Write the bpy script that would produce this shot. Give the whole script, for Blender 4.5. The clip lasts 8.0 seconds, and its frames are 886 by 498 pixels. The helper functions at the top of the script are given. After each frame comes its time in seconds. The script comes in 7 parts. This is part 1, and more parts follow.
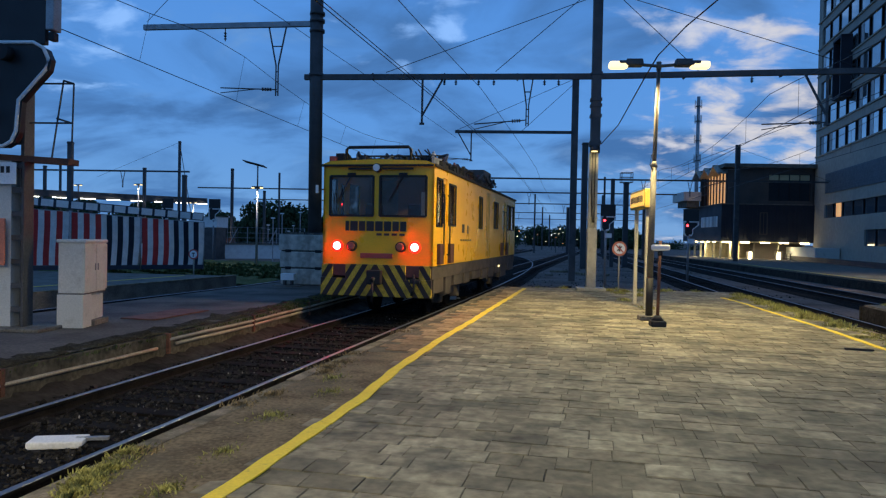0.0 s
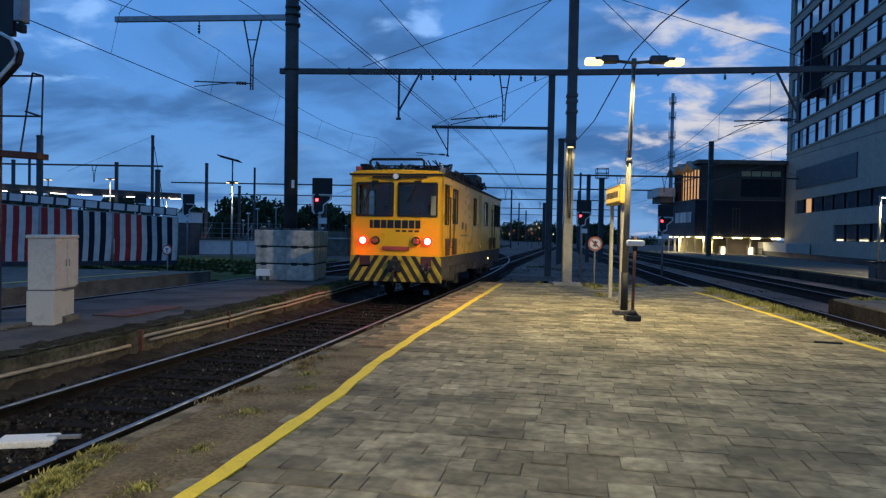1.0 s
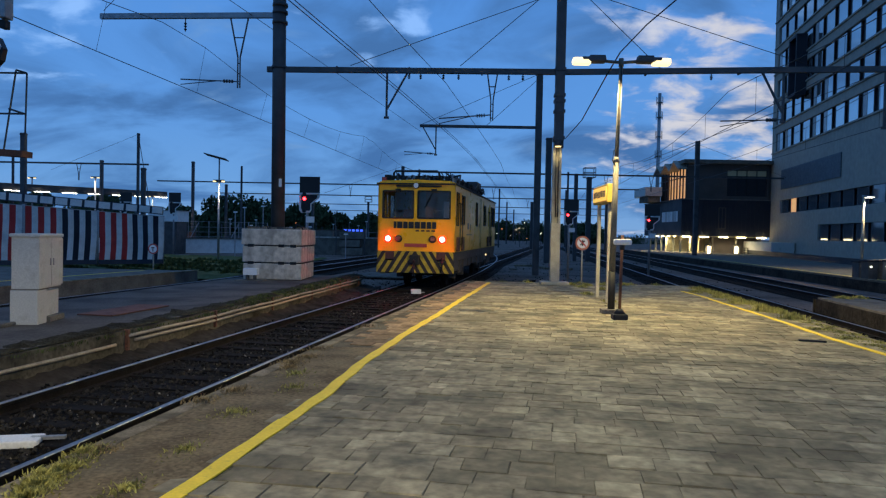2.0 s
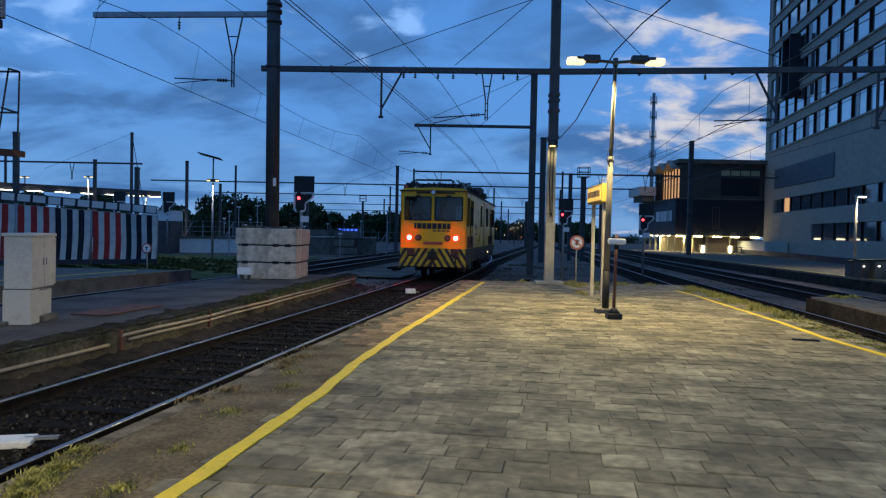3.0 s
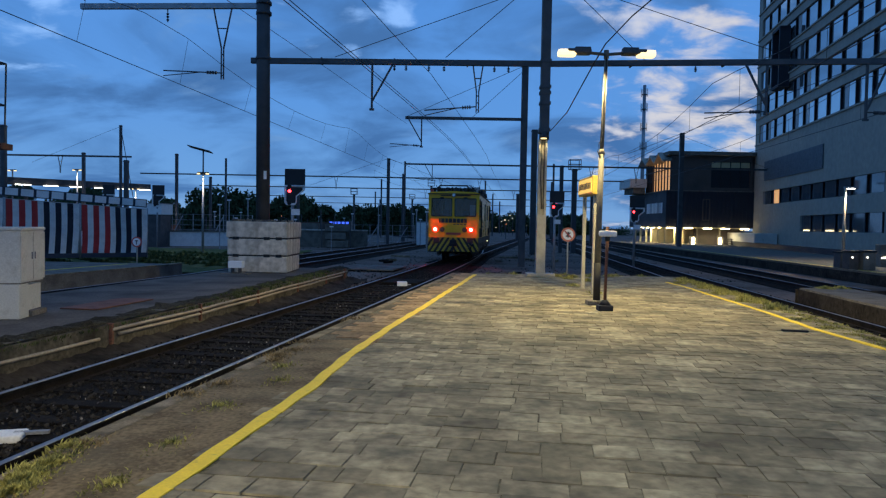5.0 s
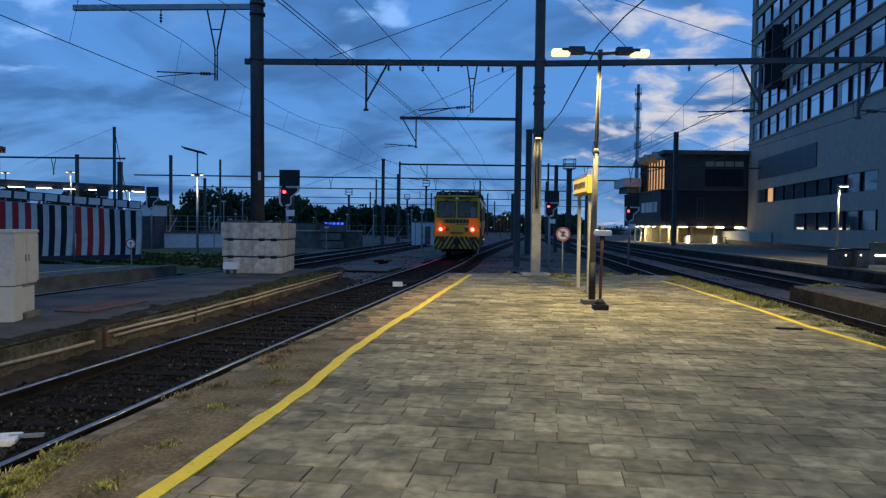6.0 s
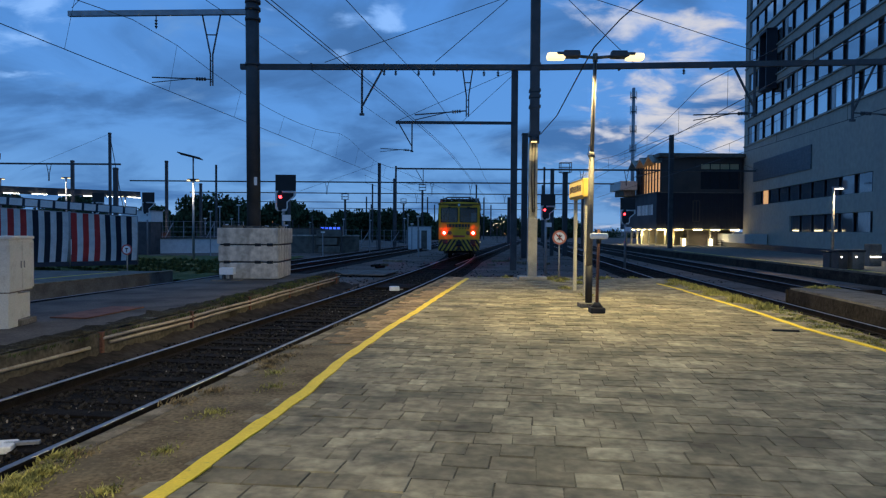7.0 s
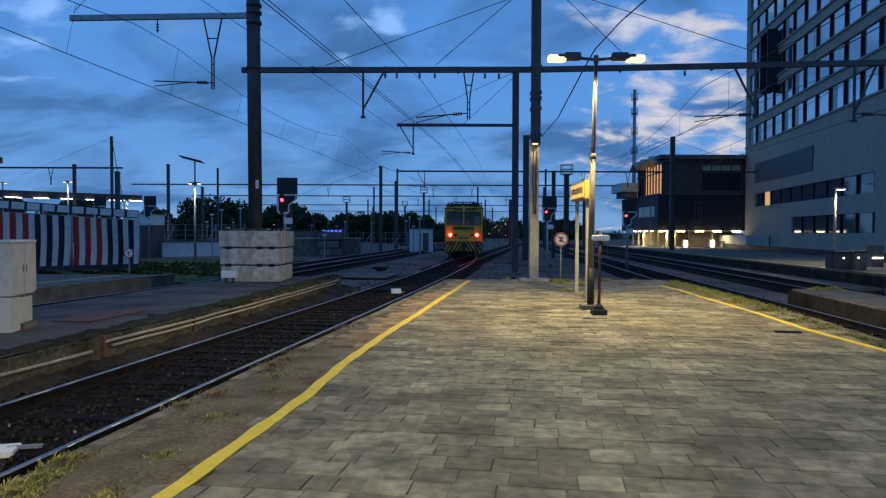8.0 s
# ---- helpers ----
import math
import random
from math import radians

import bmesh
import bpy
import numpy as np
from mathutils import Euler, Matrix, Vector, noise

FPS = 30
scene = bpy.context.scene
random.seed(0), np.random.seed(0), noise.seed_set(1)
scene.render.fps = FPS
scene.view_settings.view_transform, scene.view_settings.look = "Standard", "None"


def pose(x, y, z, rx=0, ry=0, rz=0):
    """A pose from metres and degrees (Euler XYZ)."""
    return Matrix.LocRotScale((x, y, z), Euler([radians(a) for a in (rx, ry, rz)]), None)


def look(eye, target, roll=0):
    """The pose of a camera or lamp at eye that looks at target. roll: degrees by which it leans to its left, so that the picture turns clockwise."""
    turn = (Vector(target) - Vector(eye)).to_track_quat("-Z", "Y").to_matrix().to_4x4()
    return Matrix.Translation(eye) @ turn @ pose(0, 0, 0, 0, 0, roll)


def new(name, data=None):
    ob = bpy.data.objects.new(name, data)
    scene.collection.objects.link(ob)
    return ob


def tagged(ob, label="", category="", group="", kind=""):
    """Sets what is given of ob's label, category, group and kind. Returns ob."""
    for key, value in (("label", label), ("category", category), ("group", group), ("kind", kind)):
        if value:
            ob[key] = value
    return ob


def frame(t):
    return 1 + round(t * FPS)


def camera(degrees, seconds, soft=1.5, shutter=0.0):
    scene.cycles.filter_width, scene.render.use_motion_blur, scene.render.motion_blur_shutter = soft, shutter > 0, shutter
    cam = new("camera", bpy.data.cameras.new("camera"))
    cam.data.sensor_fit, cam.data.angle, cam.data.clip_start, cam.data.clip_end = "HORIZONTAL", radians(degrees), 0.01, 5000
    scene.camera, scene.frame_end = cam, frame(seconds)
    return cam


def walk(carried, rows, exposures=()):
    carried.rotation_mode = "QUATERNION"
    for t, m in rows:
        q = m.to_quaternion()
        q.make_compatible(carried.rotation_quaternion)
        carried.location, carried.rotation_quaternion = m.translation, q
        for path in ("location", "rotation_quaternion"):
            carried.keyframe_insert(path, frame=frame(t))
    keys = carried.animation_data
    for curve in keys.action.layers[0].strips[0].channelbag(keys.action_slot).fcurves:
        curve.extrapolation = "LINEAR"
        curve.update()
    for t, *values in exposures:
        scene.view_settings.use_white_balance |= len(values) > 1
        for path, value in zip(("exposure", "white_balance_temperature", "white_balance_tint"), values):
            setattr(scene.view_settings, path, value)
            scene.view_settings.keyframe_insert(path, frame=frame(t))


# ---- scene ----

# ---- camera and walk ----
EYE = (0.0, 0.0, 1.70)
cam = camera(64.4, 8.0, soft=1.25)
AIM = (  # seconds, yaw to the left, pitch, lean
    (0.0, 4.557, -0.950, 1.148), (0.5, 3.418, -1.144, 1.141), (1.0, 2.666, -1.288, 1.135), (1.5, 2.080, -1.339, 1.147),
    (3.0, 1.240, -1.383, 1.185), (3.5, 1.053, -1.628, 1.119), (4.0, 0.874, -1.818, 1.135), (4.5, 0.713, -1.972, 1.108),
    (6.0, 0.145, -1.954, 0.695), (6.5, -0.025, -1.794, 0.508), (7.0, -0.132, -1.620, 0.380), (7.5, -0.130, -1.482, 0.299),
    (8.0, 0.0, -1.426, 0.172))


def aim(yaw, pitch, lean):
    a, b = radians(yaw), radians(pitch)
    to = Vector(EYE) + Vector((-math.sin(a) * math.cos(b), math.cos(a) * math.cos(b), math.sin(b)))
    return look(EYE, to, lean)


walk(cam, [(t, aim(a, b, c)) for t, a, b, c in AIM])

# ---- world and light ----
world = bpy.data.worlds.new("dusk_sky")
scene.world = world
world.use_nodes = True


def build_sky():
    nt = world.node_tree
    nt.nodes.clear()
    N, L = nt.nodes.new, nt.links.new
    out, bg = N("ShaderNodeOutputWorld"), N("ShaderNodeBackground")
    tc, sep = N("ShaderNodeTexCoord"), N("ShaderNodeSeparateXYZ")
    L(tc.outputs["Generated"], sep.inputs[0])
    ramp = N("ShaderNodeValToRGB")
    e = ramp.color_ramp.elements
    e[0].position, e[0].color = 0.0, (0.20, 0.38, 0.68, 1)
    e[1].position, e[1].color = 1.0, (0.055, 0.16, 0.44, 1)
    for p, c in ((0.06, (0.15, 0.36, 0.73, 1)), (0.16, (0.110, 0.315, 0.74, 1)), (0.35, (0.085, 0.28, 0.74, 1))):
        x = e.new(p)
        x.color = c
    L(sep.outputs["Z"], ramp.inputs[0])
    # clouds lie in a flat layer: the direction is divided by its height
    up = N("ShaderNodeMath"); up.operation = "MAXIMUM"; up.inputs[1].default_value = 0.0
    L(sep.outputs["Z"], up.inputs[0])
    add = N("ShaderNodeMath"); add.operation = "ADD"; add.inputs[1].default_value = 0.30
    L(up.outputs[0], add.inputs[0])
    px, py = N("ShaderNodeMath"), N("ShaderNodeMath")
    px.operation = py.operation = "DIVIDE"
    L(sep.outputs["X"], px.inputs[0]); L(add.outputs[0], px.inputs[1])
    L(sep.outputs["Y"], py.inputs[0]); L(add.outputs[0], py.inputs[1])
    comb = N("ShaderNodeCombineXYZ")
    L(px.outputs[0], comb.inputs[0]); L(py.outputs[0], comb.inputs[1])
    def noise_at(scale, detail, shift, dist=0.6):
        m = N("ShaderNodeMapping"); m.inputs["Location"].default_value = shift
        m.inputs["Scale"].default_value = (1.0, 1.25, 1.0)
        L(comb.outputs[0], m.inputs[0])
        n = N("ShaderNodeTexNoise"); n.inputs["Scale"].default_value = scale
        n.inputs["Detail"].default_value = detail; n.inputs["Roughness"].default_value = 0.55
        n.inputs["Distortion"].default_value = dist
        L(m.outputs[0], n.inputs["Vector"])
        return n.outputs["Fac"]
    def ramp_of(sock, lo, hi):
        r = N("ShaderNodeMapRange"); r.interpolation_type = "SMOOTHSTEP"
        r.inputs["From Min"].default_value, r.inputs["From Max"].default_value = lo, hi
        L(sock, r.inputs["Value"])
        return r.outputs[0]
    def mix(fac, a, b):
        m = N("ShaderNodeMix"); m.data_type = "RGBA"
        L(fac, m.inputs[0]); L(a, m.inputs[6])
        if isinstance(b, tuple):
            m.inputs[7].default_value = b
        else:
            L(b, m.inputs[7])
        return m.outputs[2]
    grey = mix(ramp_of(noise_at(2.0, 6, (3.1, 0.4, 0)), 0.40, 0.68), ramp.outputs[0], (0.060, 0.172, 0.420, 1))
    grey = mix(ramp_of(noise_at(3.1, 8, (7.3, 1.1, 0), 0.5), 0.56, 0.84), grey, (0.17, 0.34, 0.63, 1))
    # brighter, warmer breaks towards the west, where the sun has set
    west = N("ShaderNodeVectorMath"); west.operation = "DOT_PRODUCT"; west.inputs[1].default_value = (0.46, 0.88, 0.10)
    L(tc.outputs["Generated"], west.inputs[0])
    glow = ramp_of(west.outputs["Value"], 0.86, 1.0)
    tint = mix(glow, ramp.outputs[0], (0.50, 0.44, 0.45, 1))
    pale = N("ShaderNodeMix"); pale.data_type = "RGBA"; pale.blend_type = "ADD"; pale.inputs[0].default_value = 1.0
    L(tint, pale.inputs[6]); pale.inputs[7].default_value = (0.17, 0.215, 0.245, 1)
    more = N("ShaderNodeMath"); more.operation = "MULTIPLY_ADD"; more.inputs[1].default_value = 0.045
    L(glow, more.inputs[0]); L(noise_at(6.6, 10, (0.5, 2.75, 0), 0.3), more.inputs[2])
    # where the cloud layer is torn open: (across, up, radius, weight), for a view along +y
    tear = more.outputs[0]
    for u, v, r, k in ((0.26, 0.155, 0.07, 0.07), (0.35, 0.175, 0.07, 0.08), (0.40, 0.13, 0.05, 0.07), (0.31, 0.28, 0.08, 0.07), (0.19, 0.30, 0.06, 0.06), (0.18, 0.11, 0.05, 0.05),
                       (-0.58, 0.25, 0.09, 0.09), (-0.45, 0.22, 0.08, 0.10), (-0.62, 0.20, 0.06, 0.07), (-0.20, 0.29, 0.07, 0.09), (-0.13, 0.25, 0.06, 0.08), (-0.075, 0.30, 0.03, 0.16), (-0.12, 0.19, 0.06, 0.06),
                       (0.02, 0.14, 0.16, -0.16), (-0.30, 0.12, 0.22, -0.16), (-0.55, 0.08, 0.14, -0.14), (0.10, 0.22, 0.10, -0.08), (-0.34, 0.28, 0.08, -0.08)):
        dt = N("ShaderNodeVectorMath"); dt.operation = "DOT_PRODUCT"; dt.inputs[1].default_value = Vector((u, 1.0, v)).normalized()
        L(tc.outputs["Generated"], dt.inputs[0])
        ma = N("ShaderNodeMath"); ma.operation = "MULTIPLY_ADD"; ma.inputs[1].default_value = k
        L(ramp_of(dt.outputs["Value"], math.cos(r * 1.35), 1.0), ma.inputs[0]); L(tear, ma.inputs[2])
        tear = ma.outputs[0]
    breaks = ramp_of(tear, 0.555, 0.80)
    sky = mix(breaks, grey, pale.outputs[2])
    L(sky, bg.inputs["Color"])
    bg.inputs["Strength"].default_value = 1.0
    L(bg.outputs[0], out.inputs[0])


build_sky()

# a faint afterglow from the set sun
sun = new("afterglow_sun", bpy.data.lights.new("afterglow_sun", "SUN"))
sun.data.energy, sun.data.angle, sun.data.color = 0.06, radians(40), (1.0, 0.85, 0.72)
sun.matrix_world = look((60, 110, 22), (0, 0, 0))
scene.view_settings.exposure = 0.0


def bulb(x, y, z, watts, color=(1.0, 0.80, 0.36), r=0.10, lean=0.0, cone=150):
    """The light of one lamp, seen or added out of view."""
    ob = new("lamp_light", bpy.data.lights.new("lamp_light", "SPOT"))
    ob.data.energy, ob.data.color, ob.data.shadow_soft_size = watts, color, r
    ob.data.spot_size, ob.data.spot_blend = radians(cone), 0.3
    ob.matrix_world = Matrix.Translation((x, y, z)) @ Matrix.Rotation(radians(-lean), 4, "Y")
    return ob


# the second and third pair are unseen, added to light the foreground
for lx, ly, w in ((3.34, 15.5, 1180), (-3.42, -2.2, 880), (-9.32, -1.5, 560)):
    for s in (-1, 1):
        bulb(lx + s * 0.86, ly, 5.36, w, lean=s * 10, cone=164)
bulb(3.12, 23.80, 4.60, 22)
bulb(21.45, 37.9, 3.85, 700, (1.0, 0.82, 0.5))
for lx, ly, lz in ((-15.85, 44.9, 4.6), (-33.0, 61.9, 5.8), (-29.6, 65.9, 4.4)):
    bulb(lx, ly - 0.4, lz, 230, (1.0, 0.86, 0.66), cone=165)
for lx, ly, w in ((25.8, 80.6, 480), (30.2, 79.6, 300), (23.9, 85.5, 560)):
    bulb(lx, ly, 1.72, w, (1.0, 0.84, 0.5), 0.3, cone=170)

# ---- materials ----
def mat(name, base, rough=0.7, metal=0.0, vary=0.25, scale=3.0, fine=40.0, bump=0.3, dist=0.01, stain=None, emit=None, strength=0.0,
        piece=0.0, island=0.0, world_space=False, streak=1.0):
    """A painted, stony or metal surface: broad stains and fine grain over the base colour."""
    m = bpy.data.materials.new(name)
    m.use_nodes = True
    nt = m.node_tree
    N, L = nt.nodes.new, nt.links.new
    b = nt.nodes["Principled BSDF"]
    b.inputs["Roughness"].default_value, b.inputs["Metallic"].default_value = rough, metal
    tc = N("ShaderNodeTexCoord")
    n1, n2 = N("ShaderNodeTexNoise"), N("ShaderNodeTexNoise")
    for n, sc, d in ((n1, scale, 4), (n2, fine, 5)):
        n.inputs["Scale"].default_value, n.inputs["Detail"].default_value = sc, d
        L(N("ShaderNodeNewGeometry").outputs["Position"] if world_space else tc.outputs["Object"], n.inputs["Vector"])
    if streak != 1.0:
        mp = N("ShaderNodeMapping"); mp.inputs["Scale"].default_value = (1, 1, streak)
        L(tc.outputs["Object"], mp.inputs[0]); L(mp.outputs[0], n1.inputs["Vector"])
    dark = stain or tuple(c * 0.45 for c in base)
    mx = N("ShaderNodeMix"); mx.data_type = "RGBA"
    mx.inputs[6].default_value, mx.inputs[7].default_value = (*base, 1), (*dark, 1)
    r = N("ShaderNodeMapRange"); r.inputs["From Min"].default_value, r.inputs["From Max"].default_value = 0.42, 0.72
    r.inputs["To Max"].default_value = min(1.0, vary * 2)
    L(n1.outputs["Fac"], r.inputs["Value"]); L(r.outputs[0], mx.inputs[0])
    hs = N("ShaderNodeHueSaturation")
    L(mx.outputs[2], hs.inputs["Color"])
    v = N("ShaderNodeMapRange"); v.inputs["To Min"].default_value, v.inputs["To Max"].default_value = 1 - vary, 1 + vary
    v.inputs["From Min"].default_value, v.inputs["From Max"].default_value = 0.25, 0.75
    L(n2.outputs["Fac"], v.inputs["Value"])
    val = v.outputs[0]
    for amount, kind in ((piece, "ShaderNodeObjectInfo"), (island, "ShaderNodeNewGeometry")):
        if amount:
            src = N(kind)
            q = N("ShaderNodeMapRange"); q.inputs["To Min"].default_value, q.inputs["To Max"].default_value = 1 - amount, 1 + amount
            L(src.outputs["Random" if kind == "ShaderNodeObjectInfo" else "Random Per Island"], q.inputs["Value"])
            mul = N("ShaderNodeMath"); mul.operation = "MULTIPLY"
            L(val, mul.inputs[0]); L(q.outputs[0], mul.inputs[1])
            val = mul.outputs[0]
    L(val, hs.inputs["Value"])
    L(hs.outputs[0], b.inputs["Base Color"])
    rr = N("ShaderNodeMapRange"); rr.inputs["To Min"].default_value, rr.inputs["To Max"].default_value = max(0.03, rough - 0.15), min(1, rough + 0.15)
    L(n1.outputs["Fac"], rr.inputs["Value"])
    if bump:
        L(rr.outputs[0], b.inputs["Roughness"])
    if bump:
        bp = N("ShaderNodeBump"); bp.inputs["Strength"].default_value, bp.inputs["Distance"].default_value = bump, dist
        L(n2.outputs["Fac"], bp.inputs["Height"]); L(bp.outputs[0], b.inputs["Normal"])
    if emit:
        b.inputs["Emission Color"].default_value = (*emit, 1)
        b.inputs["Emission Strength"].default_value = strength
    return m


def glass_mat(name, tint=(0.75, 0.82, 0.85)):
    m = bpy.data.materials.new(name)
    m.use_nodes = True
    b = m.node_tree.nodes["Principled BSDF"]
    b.inputs["Base Color"].default_value = (*tint, 1)
    b.inputs["Roughness"].default_value, b.inputs["IOR"].default_value = 0.03, 1.45
    b.inputs["Transmission Weight"].default_value = 1.0
    return m


def stripe_mat(name):
    """Yellow and black warning chevrons, worn and dusty."""
    m = mat(name, (0.55, 0.37, 0.03), 0.65, vary=0.45, scale=5)
    nt = m.node_tree
    N, L = nt.nodes.new, nt.links.new
    b = nt.nodes["Principled BSDF"]
    old = b.inputs["Base Color"].links[0].from_socket
    tc, sep = N("ShaderNodeTexCoord"), N("ShaderNodeSeparateXYZ")
    L(tc.outputs["Object"], sep.inputs[0])
    ab = N("ShaderNodeMath"); ab.operation = "ABSOLUTE"; L(sep.outputs[0], ab.inputs[0])
    k = N("ShaderNodeMath"); k.operation = "MULTIPLY"; k.inputs[1].default_value = 0.62; L(sep.outputs[2], k.inputs[0])
    ad = N("ShaderNodeMath"); ad.operation = "ADD"; L(ab.outputs[0], ad.inputs[0]); L(k.outputs[0], ad.inputs[1])
    dv = N("ShaderNodeMath"); dv.operation = "DIVIDE"; dv.inputs[1].default_value = 0.285; L(ad.outputs[0], dv.inputs[0])
    fr = N("ShaderNodeMath"); fr.operation = "FRACT"; L(dv.outputs[0], fr.inputs[0])
    gt = N("ShaderNodeMath"); gt.operation = "GREATER_THAN"; gt.inputs[1].default_value = 0.5; L(fr.outputs[0], gt.inputs[0])
    mx = N("ShaderNodeMix"); mx.data_type = "RGBA"
    L(gt.outputs[0], mx.inputs[0]); L(old, mx.inputs[6]); mx.inputs[7].default_value = (0.022, 0.014, 0.014, 1)
    L(mx.outputs[2], b.inputs["Base Color"])
    return m


